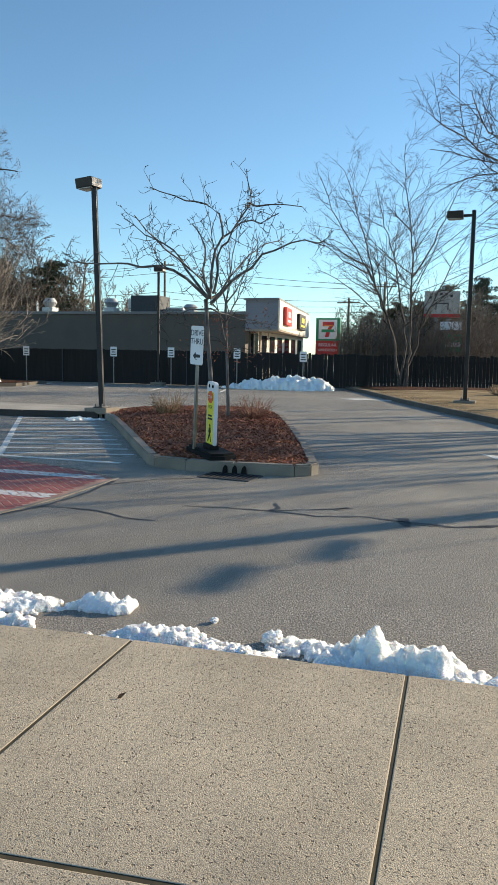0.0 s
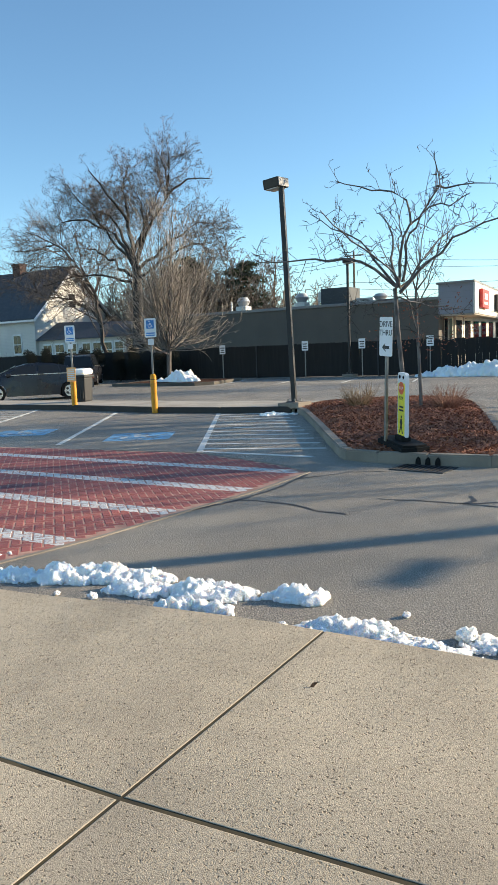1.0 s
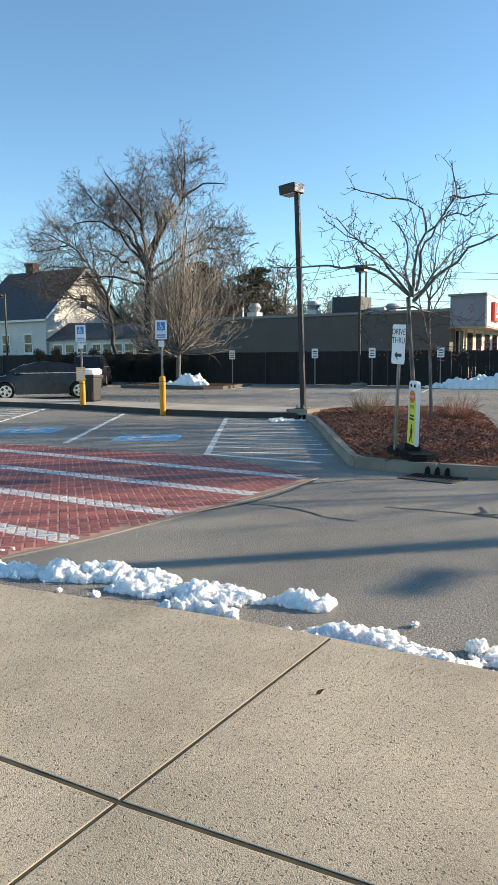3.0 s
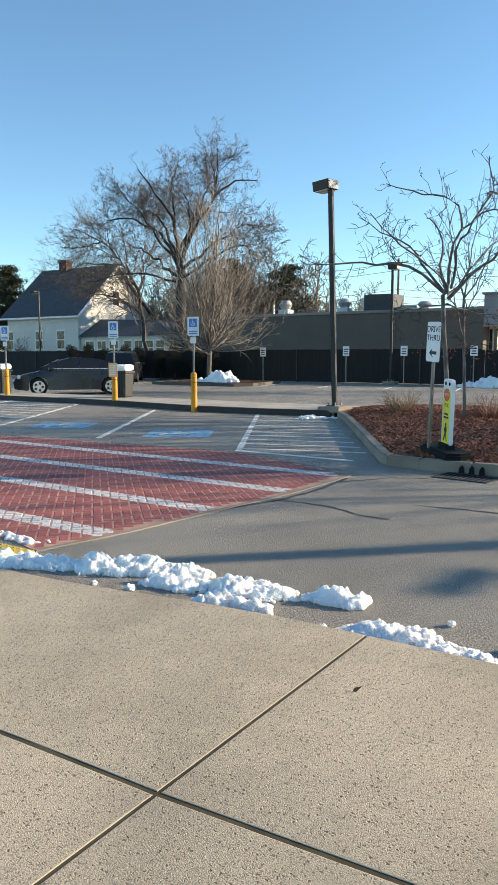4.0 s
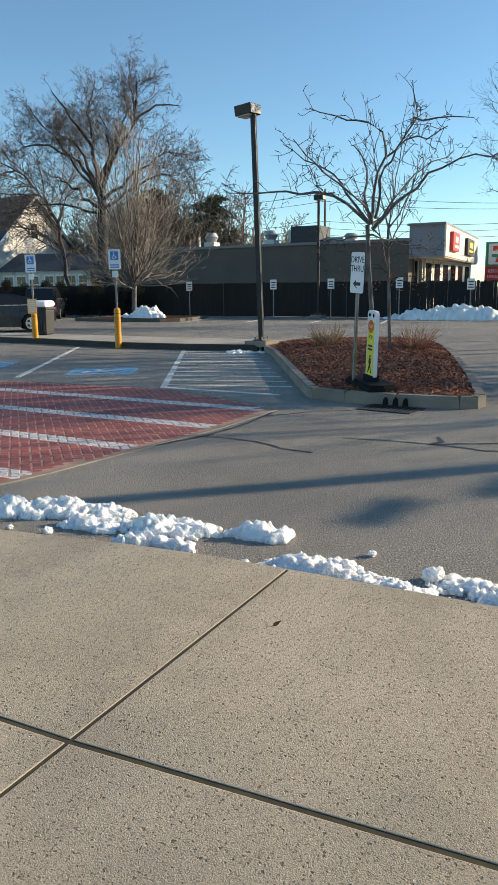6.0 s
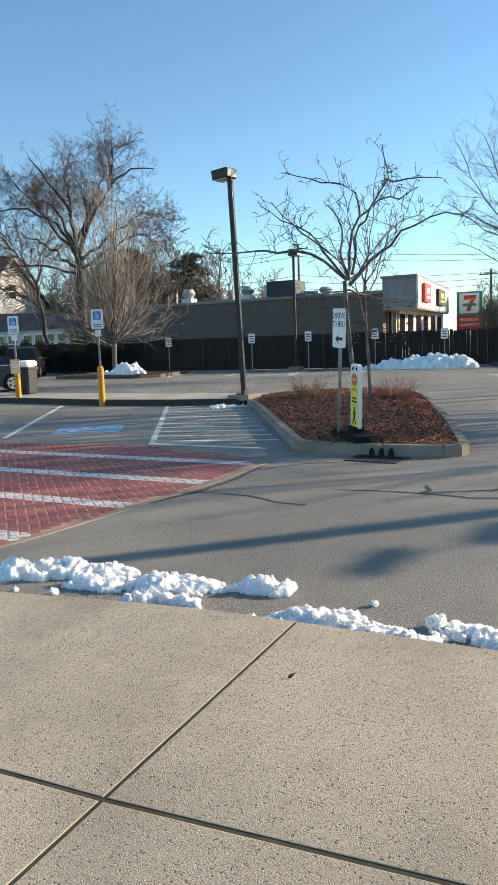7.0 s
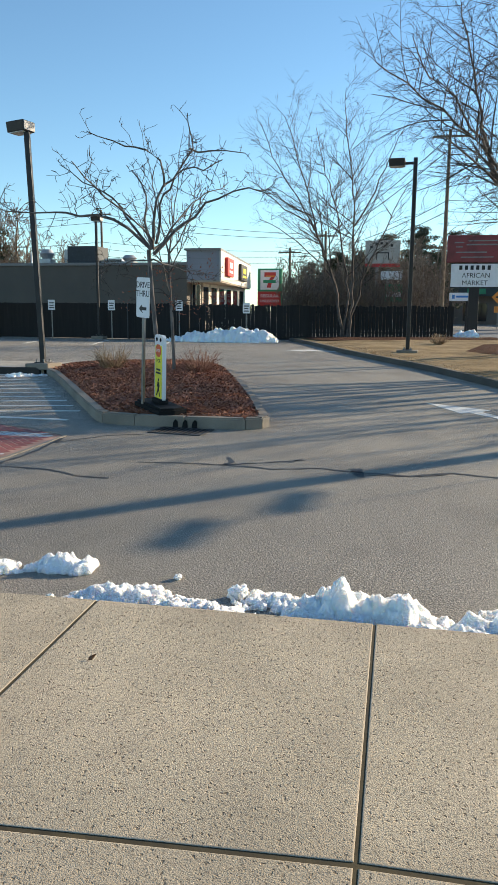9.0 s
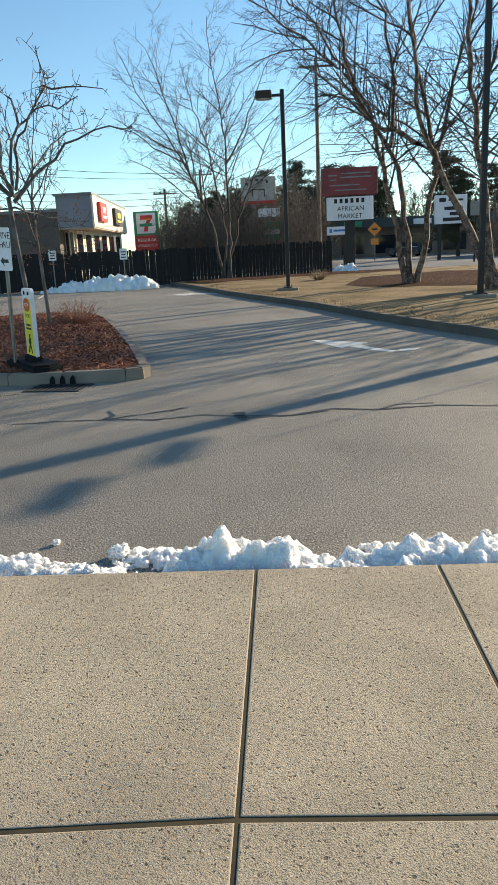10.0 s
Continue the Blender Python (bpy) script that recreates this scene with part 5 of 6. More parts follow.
def follow(t, pts, r0, r1, levels, wander=0.05, step=0.35, sides=6):
    """A limb through bends given as (x, y, z), kinked at every step, with side branches."""
    pts = [Vector(p) for p in pts]
    run = [pts[0]]
    for i, (a, b) in enumerate(zip(pts, pts[1:])):
        before, after = pts[max(i - 1, 0)], pts[min(i + 2, len(pts) - 1)]
        n = max(1, round((b - a).length / step))
        for k in range(1, n + 1):
            u = k / n
            q = 0.5 * (2 * a + (b - before) * u + (2 * before - 5 * a + 4 * b - after) * u * u + (3 * a - before - 3 * b + after) * u ** 3)
            run.append(q + Vector([t.r.gauss(0, wander) for _ in range(3)]))
    n = len(run) - 1
    dirs = [(run[min(i + 1, n)] - run[max(i - 1, 0)]).normalized() for i in range(n + 1)]
    radii = [r0 + (r1 - r0) * (i / n) ** 0.75 for i in range(n + 1)]
    t.tube(run, radii, sides, 0)
    t.grow((run, dirs, radii), levels)


def deepen(bends, depth):
    """Bends in x and z with a y that runs from depth's first value (or 0) to its last."""
    d0, d1 = depth if isinstance(depth, tuple) else (0.0, depth)
    n = len(bends) - 1
    return [(x, d0 + (d1 - d0) * (i / n) ** 1.2, z) for i, (x, z) in enumerate(bends)]


def honey_locust():
    t = Tree(11, 0.0062, 0.009)
    t.tip = 0.45
    t.limb((0, 0, -0.1), (-0.06, 0, 1), 2.6, 0.05, 0.044, 0.04, 0, 0, 8)
    zig = [(5.0, 56, 0.25, 0.8, 0.1, 0.1), (5.2, 58, 0.42, 0.9, 0.1, 0.1), (4.5, 55, 0.42, 0.8, 0.1, 0.15)]
    # long limbs that leave the fork low, sweep outwards and kink, by x and z; their depth grows outwards
    for depth, r, bends in ((-0.5, 0.042, ((-0.15, 2.5), (-0.6, 2.9), (-1.2, 3.12), (-1.8, 3.18), (-2.4, 3.16), (-3.2, 3.28))),
                            (0.9, 0.038, ((-0.15, 2.5), (-0.7, 3.1), (-1.1, 3.5), (-1.6, 3.8), (-2.4, 4.3))),
                            (0.3, 0.042, ((-0.15, 2.5), (-0.1, 3.2), (0.1, 3.7), (0.6, 4.4), (0.52, 5.1))),
                            ((0.13, -0.8), 0.028, ((0.1, 3.7), (0.05, 4.2), (-0.35, 4.38), (-0.7, 4.4), (-1.12, 4.58))),
                            ((0.21, 0.7), 0.024, ((0.6, 4.4), (1.0, 4.4), (1.55, 4.45))),
                            (-0.6, 0.04, ((-0.1, 2.4), (0.4, 2.8), (0.8, 3.1), (1.3, 3.4), (1.9, 3.55), (2.35, 3.45))),
                            (1.3, 0.034, ((-0.15, 2.6), (-0.4, 3.1), (-0.4, 3.6), (-0.75, 4.0), (-1.1, 4.25))),
                            (-1.2, 0.034, ((-0.05, 2.6), (0.1, 3.3), (0.4, 3.6), (0.7, 3.85), (1.2, 3.75), (1.65, 3.95))),
                            (1.6, 0.02, ((-0.1, 2.3), (-0.9, 2.25), (-1.6, 2.2), (-1.9, 1.9))),
                            (1.2, 0.018, ((-0.1, 2.3), (0.4, 2.15), (0.9, 2.0))),
                            (-1.7, 0.028, ((-0.1, 2.5), (-0.4, 3.0), (-0.9, 3.5), (-1.0, 3.9))),
                            (1.8, 0.028, ((-0.1, 2.5), (0.3, 3.1), (0.5, 3.6), (1.0, 4.0)))):
        follow(t, deepen(bends, depth), r, 0.008, zig, 0.03, 0.28)
    t.place("young_locust_tree", -4.77, 14.5, 0.2, LOCUST_BARK, TWIG, "young leafless tree with spreading zigzag branches in mulch")
    t = Tree(12, 0.005)
    trunk = t.limb((0, 0, -0.1), (0.0, 0, 1), 2.6, 0.04, 0.03, 0.06, 0, 0, 7)
    for k in range(7):
        a = 0.9 * k
        s = trunk[0][-1 - (k % 3)]
        reach(t, s, s + Vector((0.75 * math.cos(a), 0.75 * math.sin(a), 1.5 + 0.35 * (k % 4))), 0.022, 0.005, -0.15, [(3.5, 38, 0.4, 0.3, 0.2, 0.15), (4, 45, 0.4, 0.4, 0.2, 0.1)], 0, 4, 8, 0.12)
    for k in range(7):
        a = 0.7 + 0.95 * k
        s = trunk[0][3].lerp(trunk[0][5], t.r.random())
        reach(t, s, s + Vector((0.85 * math.cos(a), 0.7 * math.sin(a), 0.15 * (k % 3) - 0.1)), 0.014, 0.004, 0.15, [(4, 50, 0.45, 0.5, -0.1, 0.1), (4, 50, 0.4, 0.5, -0.1, 0.1)], 1, 4, 7, 0.2)
    ob = t.place("slim_young_tree", -4.8, 15.6, 0.2, LOCUST_BARK, TWIG, "slim young tree with a few rust-coloured leaves")
    rnd = random.Random(5)
    spots = [((rnd.uniform(-0.8, 0.9), rnd.uniform(-0.7, 0.7), rnd.uniform(1.3, 2.4)), 0.25) for _ in range(26)]
    part("dry_leaves", tufts(rnd, spots, 0.035, 9), RUST_LEAF, ob)


def river_birch(name, seed, x, y, z, stems, label, levels, twig=TWIG, turn=0.0):
    t = Tree(seed, 0.0052, 0.0095)
    ob = empty(name, pose(x, y, z, 0, 0, turn), label, "tree")
    for (bx, by), q, r in stems:
        t.v[0], t.f[0] = [], []
        reach(t, (bx, by, -0.1), q, r, 0.015, 0.0, levels, 0, 7, 14, 0.075)
        smooth(part("stem", (t.v[0], t.f[0]), BIRCH, ob), 60)
    part("crown", (t.v[1], t.f[1]), twig, ob)
    return ob


honey_locust()
DROOP = [(3.3, 56, 0.3, 0.2, 0.15, 0.24), (3.9, 42, 0.5, 0.22, -0.2, 0.06), (4.0, 38, 0.5, 0.25, -0.35, 0.06)]
SPRAY = [(3.4, 54, 0.3, 0.22, 0.25, 0.28), (3.8, 42, 0.46, 0.22, 0.1, 0.06), (3.4, 40, 0.46, 0.25, 0.0, 0.08)]


def clump_birch(name, seed, x, y, z, limbs, label, levels, thin=0.015, bark=BIRCH):
    """A birch of several stems from one foot; each limb is named and bends through (x, z), its depth growing upwards."""
    t = Tree(seed, 0.0046, 0.0085)
    t.tip = 0.5
    ob = empty(name, pose(x, y, z), label, "tree")
    for kind, depth, r, bends in limbs:
        t.v[0], t.f[0] = [], []
        follow(t, deepen(bends, depth), r, thin, levels, 0.045, 0.55, 7)
        smooth(part(kind, (t.v[0], t.f[0]), bark, ob), 60)
    part("crown", (t.v[1], t.f[1]), TWIG, ob)


clump_birch("river_birch", 21, 4.3, 25.1, 0.12, [
    ("stem", -1.2, 0.12, ((-0.2, -0.1), (-0.6, 2.2), (-1.0, 3.6), (-1.4, 5.3), (-2.5, 6.6), (-3.4, 7.3), (-5.3, 8.7))),
    ("stem", 0.8, 0.13, ((0.0, -0.1), (-0.3, 2.6), (-0.6, 4.1), (-1.5, 5.6), (-2.0, 7.1), (-2.9, 10.8))),
    ("stem", -0.5, 0.12, ((0.15, -0.1), (0.5, 2.1), (0.6, 4.0), (0.0, 6.7), (-0.7, 11.8))),
    ("limb", (-0.22, 1.4), 0.08, ((0.58, 3.7), (1.2, 5.8), (1.5, 6.8), (2.7, 10.4))),
    ("limb", (0.28, -1.5), 0.07, ((-0.68, 4.3), (-0.6, 6.1), (-0.9, 7.3), (-2.2, 11.0))),
    ("limb", (0.35, 2.0), 0.06, ((-1.1, 4.9), (-2.6, 7.6), (-3.9, 9.2), (-4.3, 10.4))),
], "leafless river birch with several peeling tan trunks", DROOP)
clump_birch("river_birch", 22, 5.75, 21.0, 0.12, [
    ("stem", 0.6, 0.15, ((0.0, -0.1), (-0.55, 1.5), (-1.1, 2.7), (-1.6, 3.7), (-2.55, 4.2), (-3.3, 4.7), (-5.0, 6.2))),
    ("stem", -0.4, 0.13, ((0.1, -0.1), (-0.3, 2.5), (-0.7, 4.7), (-0.85, 6.3), (-0.8, 10.6))),
    ("limb", (0.24, -0.9), 0.08, ((-1.5, 3.5), (-2.0, 4.5), (-2.2, 5.6), (-2.8, 9.4))),
    ("stem", 1.0, 0.13, ((0.2, -0.1), (0.6, 3.0), (1.3, 6.0), (1.6, 10.0))),
    ("stem", 1.6, 0.12, ((0.25, -0.1), (1.4, 3.2), (2.6, 6.0), (3.6, 9.0))),
], "tall leafless river birch with a leaning shaggy trunk", DROOP)
clump_birch("slender_birch", 23, -2.7, 37.0, 0.15, [
    ("stem", 0.5, 0.085, ((-0.1, -0.1), (-0.2, 1.1), (-0.6, 3.1), (-1.2, 4.5), (-1.9, 6.9), (-2.6, 9.1), (-3.0, 10.6))),
    ("limb", (0.21, -1.0), 0.05, ((-1.1, 4.3), (-2.3, 6.6), (-3.5, 8.5), (-4.0, 9.9))),
    ("limb", (0.25, 1.0), 0.045, ((-1.44, 5.3), (-3.1, 6.3), (-4.8, 7.7))),
    ("stem", -0.6, 0.085, ((0.15, -0.1), (0.3, 0.8), (0.4, 5.6), (0.2, 7.7), (-0.1, 10.0), (-0.1, 11.3))),
    ("limb", (-0.19, 0.8), 0.05, ((0.39, 5.3), (1.1, 6.5), (1.9, 8.4), (2.5, 9.8))),
    ("stem", 1.0, 0.07, ((0.1, -0.1), (0.8, 2.7), (1.8, 5.2), (2.9, 7.4))),
    ("stem", 1.2, 0.07, ((0.05, -0.1), (0.1, 2.7), (-0.5, 5.9), (-1.2, 8.3), (-1.7, 10.1))),
    ("limb", (0.13, -1.4), 0.04, ((-0.56, 2.9), (-2.2, 4.6), (-3.9, 5.6))),
], "leafless birch with slender stems beside the fence", SPRAY, 0.012, BIRCH_DARK)


# unseen birches, added to throw streaks of branch shadow over bays and lane
for k, (x, y, z) in enumerate(((11.6, 25.6, 0.15), (14.5, 23.6, 0.15))):
    river_birch("river_birch", 24 + k, x, y, z, [((-0.2, 0), (-2.4, 0.4, 9.4), 0.1), ((0.0, 0.1), (-0.6, -0.6, 11.8), 0.11), ((0.2, 0), (1.2, 0.6, 11.0), 0.1), ((0.25, -0.1), (2.8, -0.6, 9.6), 0.09)],
                "unseen leafless river birch added for its branch shadows", [(2.0, 44, 0.38, 0.22, 0.12, 0.24), (1.6, 38, 0.5, 0.25, -0.2, 0.08)])


def big_tree():
    t = Tree(31, 0.009, 0.011)
    t.tip = 0.25
    t.limb((0, 0, -0.2), (0.01, 0, 1), 8.8, 0.46, 0.34, 0.03, 0, 0, 9)
    lv = [(4.2, 54, 0.27, 0.5, 0.3, 0.36), (4.4, 50, 0.48, 0.5, 0.25, 0.1), (5.2, 48, 0.52, 0.5, 0.25, 0.1), (5.2, 46, 0.6, 0.5, 0.2, 0.1)]
    # two tall leaders with a gap between their domes, long level limbs on one side, by x and z
    for depth, r, bends in ((0.8, 0.26, ((0.1, 8.3), (-0.1, 10.3), (-0.6, 12.5), (-1.0, 14.7), (-0.6, 16.3))),
                            ((0.36, -1.5), 0.16, ((-0.5, 12.0), (-1.7, 14.2), (-2.8, 15.9))),
                            ((0.15, 2.0), 0.18, ((0, 9.6), (1.2, 12.4), (1.7, 15.2))),
                            (-0.8, 0.24, ((0.2, 8.3), (1.5, 10.8), (3.1, 12.3), (4.1, 13.5), (4.1, 15.0), (3.9, 16.0))),
                            ((-0.45, 1.5), 0.12, ((4.0, 13.3), (5.4, 14.4), (6.7, 14.6))),
                            ((-0.5, -2.2), 0.12, ((4.1, 14.0), (5.0, 15.2), (5.6, 15.9))),
                            (-1.6, 0.2, ((0.0, 8.8), (-1.0, 10.6), (-2.8, 12.0), (-5.1, 12.5), (-6.6, 12.2))),
                            (1.8, 0.18, ((0.1, 7.8), (-1.8, 8.5), (-2.7, 9.3), (-4.6, 10.2), (-6.4, 10.8))),
                            (2.8, 0.16, ((-0.2, 9.6), (-2.4, 12.5), (-4.7, 13.5), (-6.2, 13.4))),
                            (-3.0, 0.15, ((0.2, 8.4), (1.8, 11.3), (2.5, 12.8), (2.7, 13.8))),
                            (1.6, 0.16, ((0.3, 8.2), (3.2, 10.0), (5.6, 11.3), (6.8, 11.2))),
                            (-1.6, 0.14, ((0.3, 7.6), (4.3, 9.0), (7.0, 9.4), (8.6, 8.2))),
                            (-3.2, 0.12, ((0.1, 7.2), (-2.4, 8.0), (-5.0, 8.0), (-6.6, 7.4))),
                            (3.0, 0.14, ((0.1, 8.6), (0.4, 11.6), (-0.3, 13.6))),
                            (-2.6, 0.14, ((0.0, 8.6), (-2.0, 11.4), (-3.6, 13.8), (-4.2, 14.8)))):
        follow(t, deepen(bends, depth), r, 0.03, lv, 0.09, 0.7)
    t.place("old_shade_tree", -35.2, 44, 0, BARK_DARK, TWIG_GREY, "big leafless shade tree with two tall domed leaders").scale = (0.92, 0.92, 0.94)
    t = Tree(32, 0.0095)
    trunk = t.limb((0, 0, -0.1), (0.02, 0, 1), 2.1, 0.13, 0.12, 0.03, 0, 0, 8)
    top = trunk[0][-1]
    fan = [(2.4, 30, 0.38, 0.22, 0.2, 0.15), (3.0, 34, 0.42, 0.28, 0.15, 0.1), (3.2, 36, 0.42, 0.3, 0.1, 0.1)]
    follow(t, [top, top + Vector((0.2, 0.1, 3)), top + Vector((0.7, 0, 7.2))], 0.1, 0.012, fan, 0.04, 0.5)
    for k in range(44):
        a, s = 2.4 * k, (k + 1) / 44
        e = Vector((4.7 * s ** 0.75 * math.cos(a), 4.4 * s ** 0.75 * math.sin(a), 7.0 - 5.4 * s ** 1.4))
        reach(t, top - Vector((0, 0, 0.6 * t.r.random())), top + e, 0.055, 0.008, -0.3 - 0.5 * s, fan, 0, 4, 9, 0.1)
    t.place("ornamental_pear_tree", -23.75, 32.2, 0.1, LOCUST_BARK, TWIG_TAN, "leafless fan-shaped tree of upright tan-grey branches")
    t = Tree(33, 0.009, 0.011)
    t.tip = 0.4
    lv2 = [(2.6, 48, 0.3, 0.5, 0.2, 0.15), (3.4, 48, 0.5, 0.5, 0.2, 0.1), (4.2, 45, 0.55, 0.5, 0.1, 0.1)]
    # one dark stem that leans over and throws its limbs to the same side
    for depth, r, bends in ((0.6, 0.2, ((0.0, -0.2), (-0.5, 3.4), (-1.3, 6.5), (-3.0, 8.8), (-5.4, 10.9), (-9.0, 12.4))),
                            ((0.2, 1.5), 0.08, ((-1.3, 6.5), (-0.6, 8.5), (0.5, 9.8))),
                            ((0.33, -1.2), 0.09, ((-3.0, 8.8), (-6.2, 9.0), (-9.2, 8.2))),
                            ((0.45, 1.8), 0.08, ((-5.4, 10.9), (-8.3, 10.7), (-11.8, 11.2))),
                            ((0.1, -1.6), 0.1, ((-0.7, 4.2), (-2.5, 5.9), (-6.2, 6.9), (-9.6, 8.4))),
                            ((0.25, 2.0), 0.08, ((-1.9, 7.3), (-3.4, 10.2), (-4.6, 12.6)))):
        follow(t, deepen(bends, depth), r, 0.025, lv2, 0.08, 0.7)
    t.place("leaning_tree", -39.8, 46, 0, BARK_DARK, TWIG_GREY, "leaning leafless tree in front of the white house")


big_tree()


def thicket(seed, h):
    t = Tree(seed, 0.025)
    for k in range(6):
        a = 1.05 * k
        reach(t, (0.5 * math.cos(a), 0.5 * math.sin(a), -0.1), (1.6 * math.cos(a) + t.r.uniform(-1, 1), 1.6 * math.sin(a), h * t.r.uniform(0.7, 1.0)), 0.14, 0.02, 0, [(2.3, 42, 0.38, 0.4, 0.2, 0.06), (2.8, 45, 0.42, 0.4, 0.2, 0.1), (3.0, 45, 0.45, 0.4, 0.2, 0.1)], 0, 4, 9, 0.15)
    return t


src = thicket(41, 9.0).place("bare_tree", -46, 60, 0, BARK_BROWN, TWIG_BROWN, "leafless roadside tree in the distance", group="bare trees in the distance")
src2 = thicket(42, 7.0).place("bare_tree", -28, 52 + 12, 0, BARK_BROWN, TWIG_BROWN, "leafless roadside tree in the distance", group="bare trees in the distance")
rb = random.Random(9)
for k, (x, y, s) in enumerate([(-41, 60, 1.1), (-37, 62, 1), (-33, 61, 1.1), (-29.5, 61, 0.9), (-50, 74, 1.2), (-57, 80, 1.3), (-64, 84, 1.3), (-72, 82, 1.3), (-80, 80, 1.3), (-88, 84, 1.4),
                                (-3, 74, 0.75), (0.5, 77, 0.8), (3, 78, 0.8), (-6, 80, 0.7), (-9, 84, 0.8), (8, 108, 1.2), (14, 110, 1.2), (20, 108, 1.3), (27, 112, 1.3), (34, 110, 1.3), (-14, 96, 0.9), (2, 100, 1), (-4, 98, 0.9), (18, 66, 0.8), (42, 100, 1.3), (-9, 66, 0.72), (-7.6, 68, 0.8), (-5.8, 66, 0.72), (-4.4, 69, 0.87), (-2.6, 67, 0.8), (-0.8, 68, 0.87), (1.0, 70, 0.87), (2.8, 69, 0.87), (-10.5, 70, 0.5), (-8.4, 74, 0.6), (4.6, 82, 0.7), (0.2, 66, 0.72), (12, 98, 0.9), (17.5, 100, 0.9), (24, 96, 0.9), (-12, 78, 0.6), (-8.9, 60, 0.58), (-7.9, 61, 0.61), (-6.6, 60.4, 0.58), (-5.7, 61.2, 0.61), (-4.6, 60.2, 0.58), (-3.7, 61.2, 0.61), (-2.6, 60.6, 0.58), (-1.4, 61, 0.61), (-0.4, 60.4, 0.58), (0.8, 61.2, 0.61), (1.6, 60.2, 0.58), (-8.6, 63, 0.61), (-7.0, 63.5, 0.65), (-5.2, 63, 0.61), (-3.4, 64, 0.67), (-1.6, 63.4, 0.64), (0.3, 63.6, 0.67), (2.0, 64.4, 0.67), (3.6, 65, 0.67), (-38.8, 57, 1), (-37.5, 57, 1), (-36.4, 56.5, 0.95), (-35.2, 57, 0.9), (-34.2, 58, 0.8), (-33.0, 57, 0.75), (-43, 58, 1), (-39, 59, 1.1), (-35.5, 58, 1), (-32, 59.5, 0.95), (-36.5, 64, 1.2), (-31, 64, 1.1), (-28.5, 60.5, 0.8), (-44.5, 63, 1.2), (-66.5, 55.5, 0.42), (-63.4, 55.8, 0.36), (-69.5, 55.6, 0.4), (-62, 73, 1.3), (-60.5, 71, 1.25), (-58, 70.5, 1.2), (-55, 70, 1.2), (-52.5, 70, 1.2), (-50, 68, 1.1), (-48.5, 70, 1.2), (-59, 72, 1.35), (-56, 73, 1.35), (-53.5, 72, 1.3), (-51, 73, 1.3), (-57.5, 75, 1.4), (-47, 60, 1.05), (-45, 59, 1.0), (-38.6, 57.5, 1.15), (-37.2, 58.5, 1.2), (-40.4, 58.5, 1.1), (-36.0, 57.5, 1.0), (-41.8, 57.4, 1.0)]):
    c = copy_thing((src, src2)[k % 2], pose(x, y, 0, 0, 0, rb.uniform(0, 360)))
    c.scale = (s, s, s * rb.uniform(0.85, 1.1))


def evergreen(seed, h, w, name, label, mat=NEEDLE, start=0.2):
    r = random.Random(seed)
    t = Tree(seed)
    t.limb((0, 0, -0.1), (0, 0, 1), h * 0.95, 0.03 * h, 0.03, 0.03, 0, 0, 7)
    spots = []
    n = int(h * 9)
    for k in range(n):
        u = start + (1 - start) * (k + r.random()) / n
        a, reach_ = r.uniform(0, 6.283), w * (1.05 - u) ** 0.5 * r.uniform(0.3, 1.2)
        p = Vector((0, 0, h * u + r.uniform(-0.4, 0.4)))
        q = p + Vector((reach_ * math.cos(a), reach_ * math.sin(a), r.uniform(-0.1, 0.12) * reach_))
        t.limb(p, q - p, (q - p).length, 0.04, 0.012, 0.1, 0, 1, 3, 3)
        for i in range(3):
            spots.append((tuple(p.lerp(q, 0.45 + 0.27 * i)), r.uniform(0.08, 0.16) * w + 0.2))
    ob = t.place(name, 0, 0, 0, BARK_DARK, BARK_DARK, label, crown="boughs")
    part("needles", tufts(r, spots, 0.15, 46, 0.6), mat, ob)
    return ob


pine = evergreen(51, 10.0, 3.8, "pine_tree", "dark green pine tree in the distance")
pine.matrix_basis = pose(-35.6, 60, 0)
pine["group"] = "pines in the distance"
for x, y, s in ((-77, 62, 1.2), (-82, 66, 1.25), (-87, 64, 1.1), (-52, 76, 1.25), (-56, 78, 1.2), (-47.5, 70, 1.15), (-1.4, 70, 0.8), (2.2, 84, 1.0), (6.5, 96, 1.05), (-4.2, 82, 0.75), (9.5, 112, 1.2), (14, 109, 1.0), (23, 108, 1.25), (30, 110, 1.1), (38, 112, 1.2), (16.5, 72, 0.7), (-7, 92, 0.8), (-6.6, 72, 0.6), (-3.6, 74, 0.62), (-1.8, 66.5, 0.58), (0.8, 73, 0.66), (3.4, 76, 0.68), (-9.2, 78, 0.6)):
    c = copy_thing(pine, pose(x, y, 0, 0, 0, rb.uniform(0, 360)))
    c.scale = (s, s, s)

pine.scale = (1.2, 1.2, 0.93)


def clipped_shrub(x, y, h, w, seed):
    r = random.Random(seed)
    ob = empty("clipped_shrub", pose(x, y, 0), "dark rounded evergreen shrub along the fence", "shrub", "shrubs by the house")
    part("stem", rods(((0, 0, -0.05), (0, 0, h * 0.6), 0.06, 0.03), n=6), BARK_DARK, ob)
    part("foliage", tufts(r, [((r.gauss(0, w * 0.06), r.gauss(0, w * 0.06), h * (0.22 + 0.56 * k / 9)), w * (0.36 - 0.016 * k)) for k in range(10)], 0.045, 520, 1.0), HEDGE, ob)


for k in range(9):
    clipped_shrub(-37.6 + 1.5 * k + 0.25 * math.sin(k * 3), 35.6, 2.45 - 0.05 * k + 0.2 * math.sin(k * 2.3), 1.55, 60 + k)


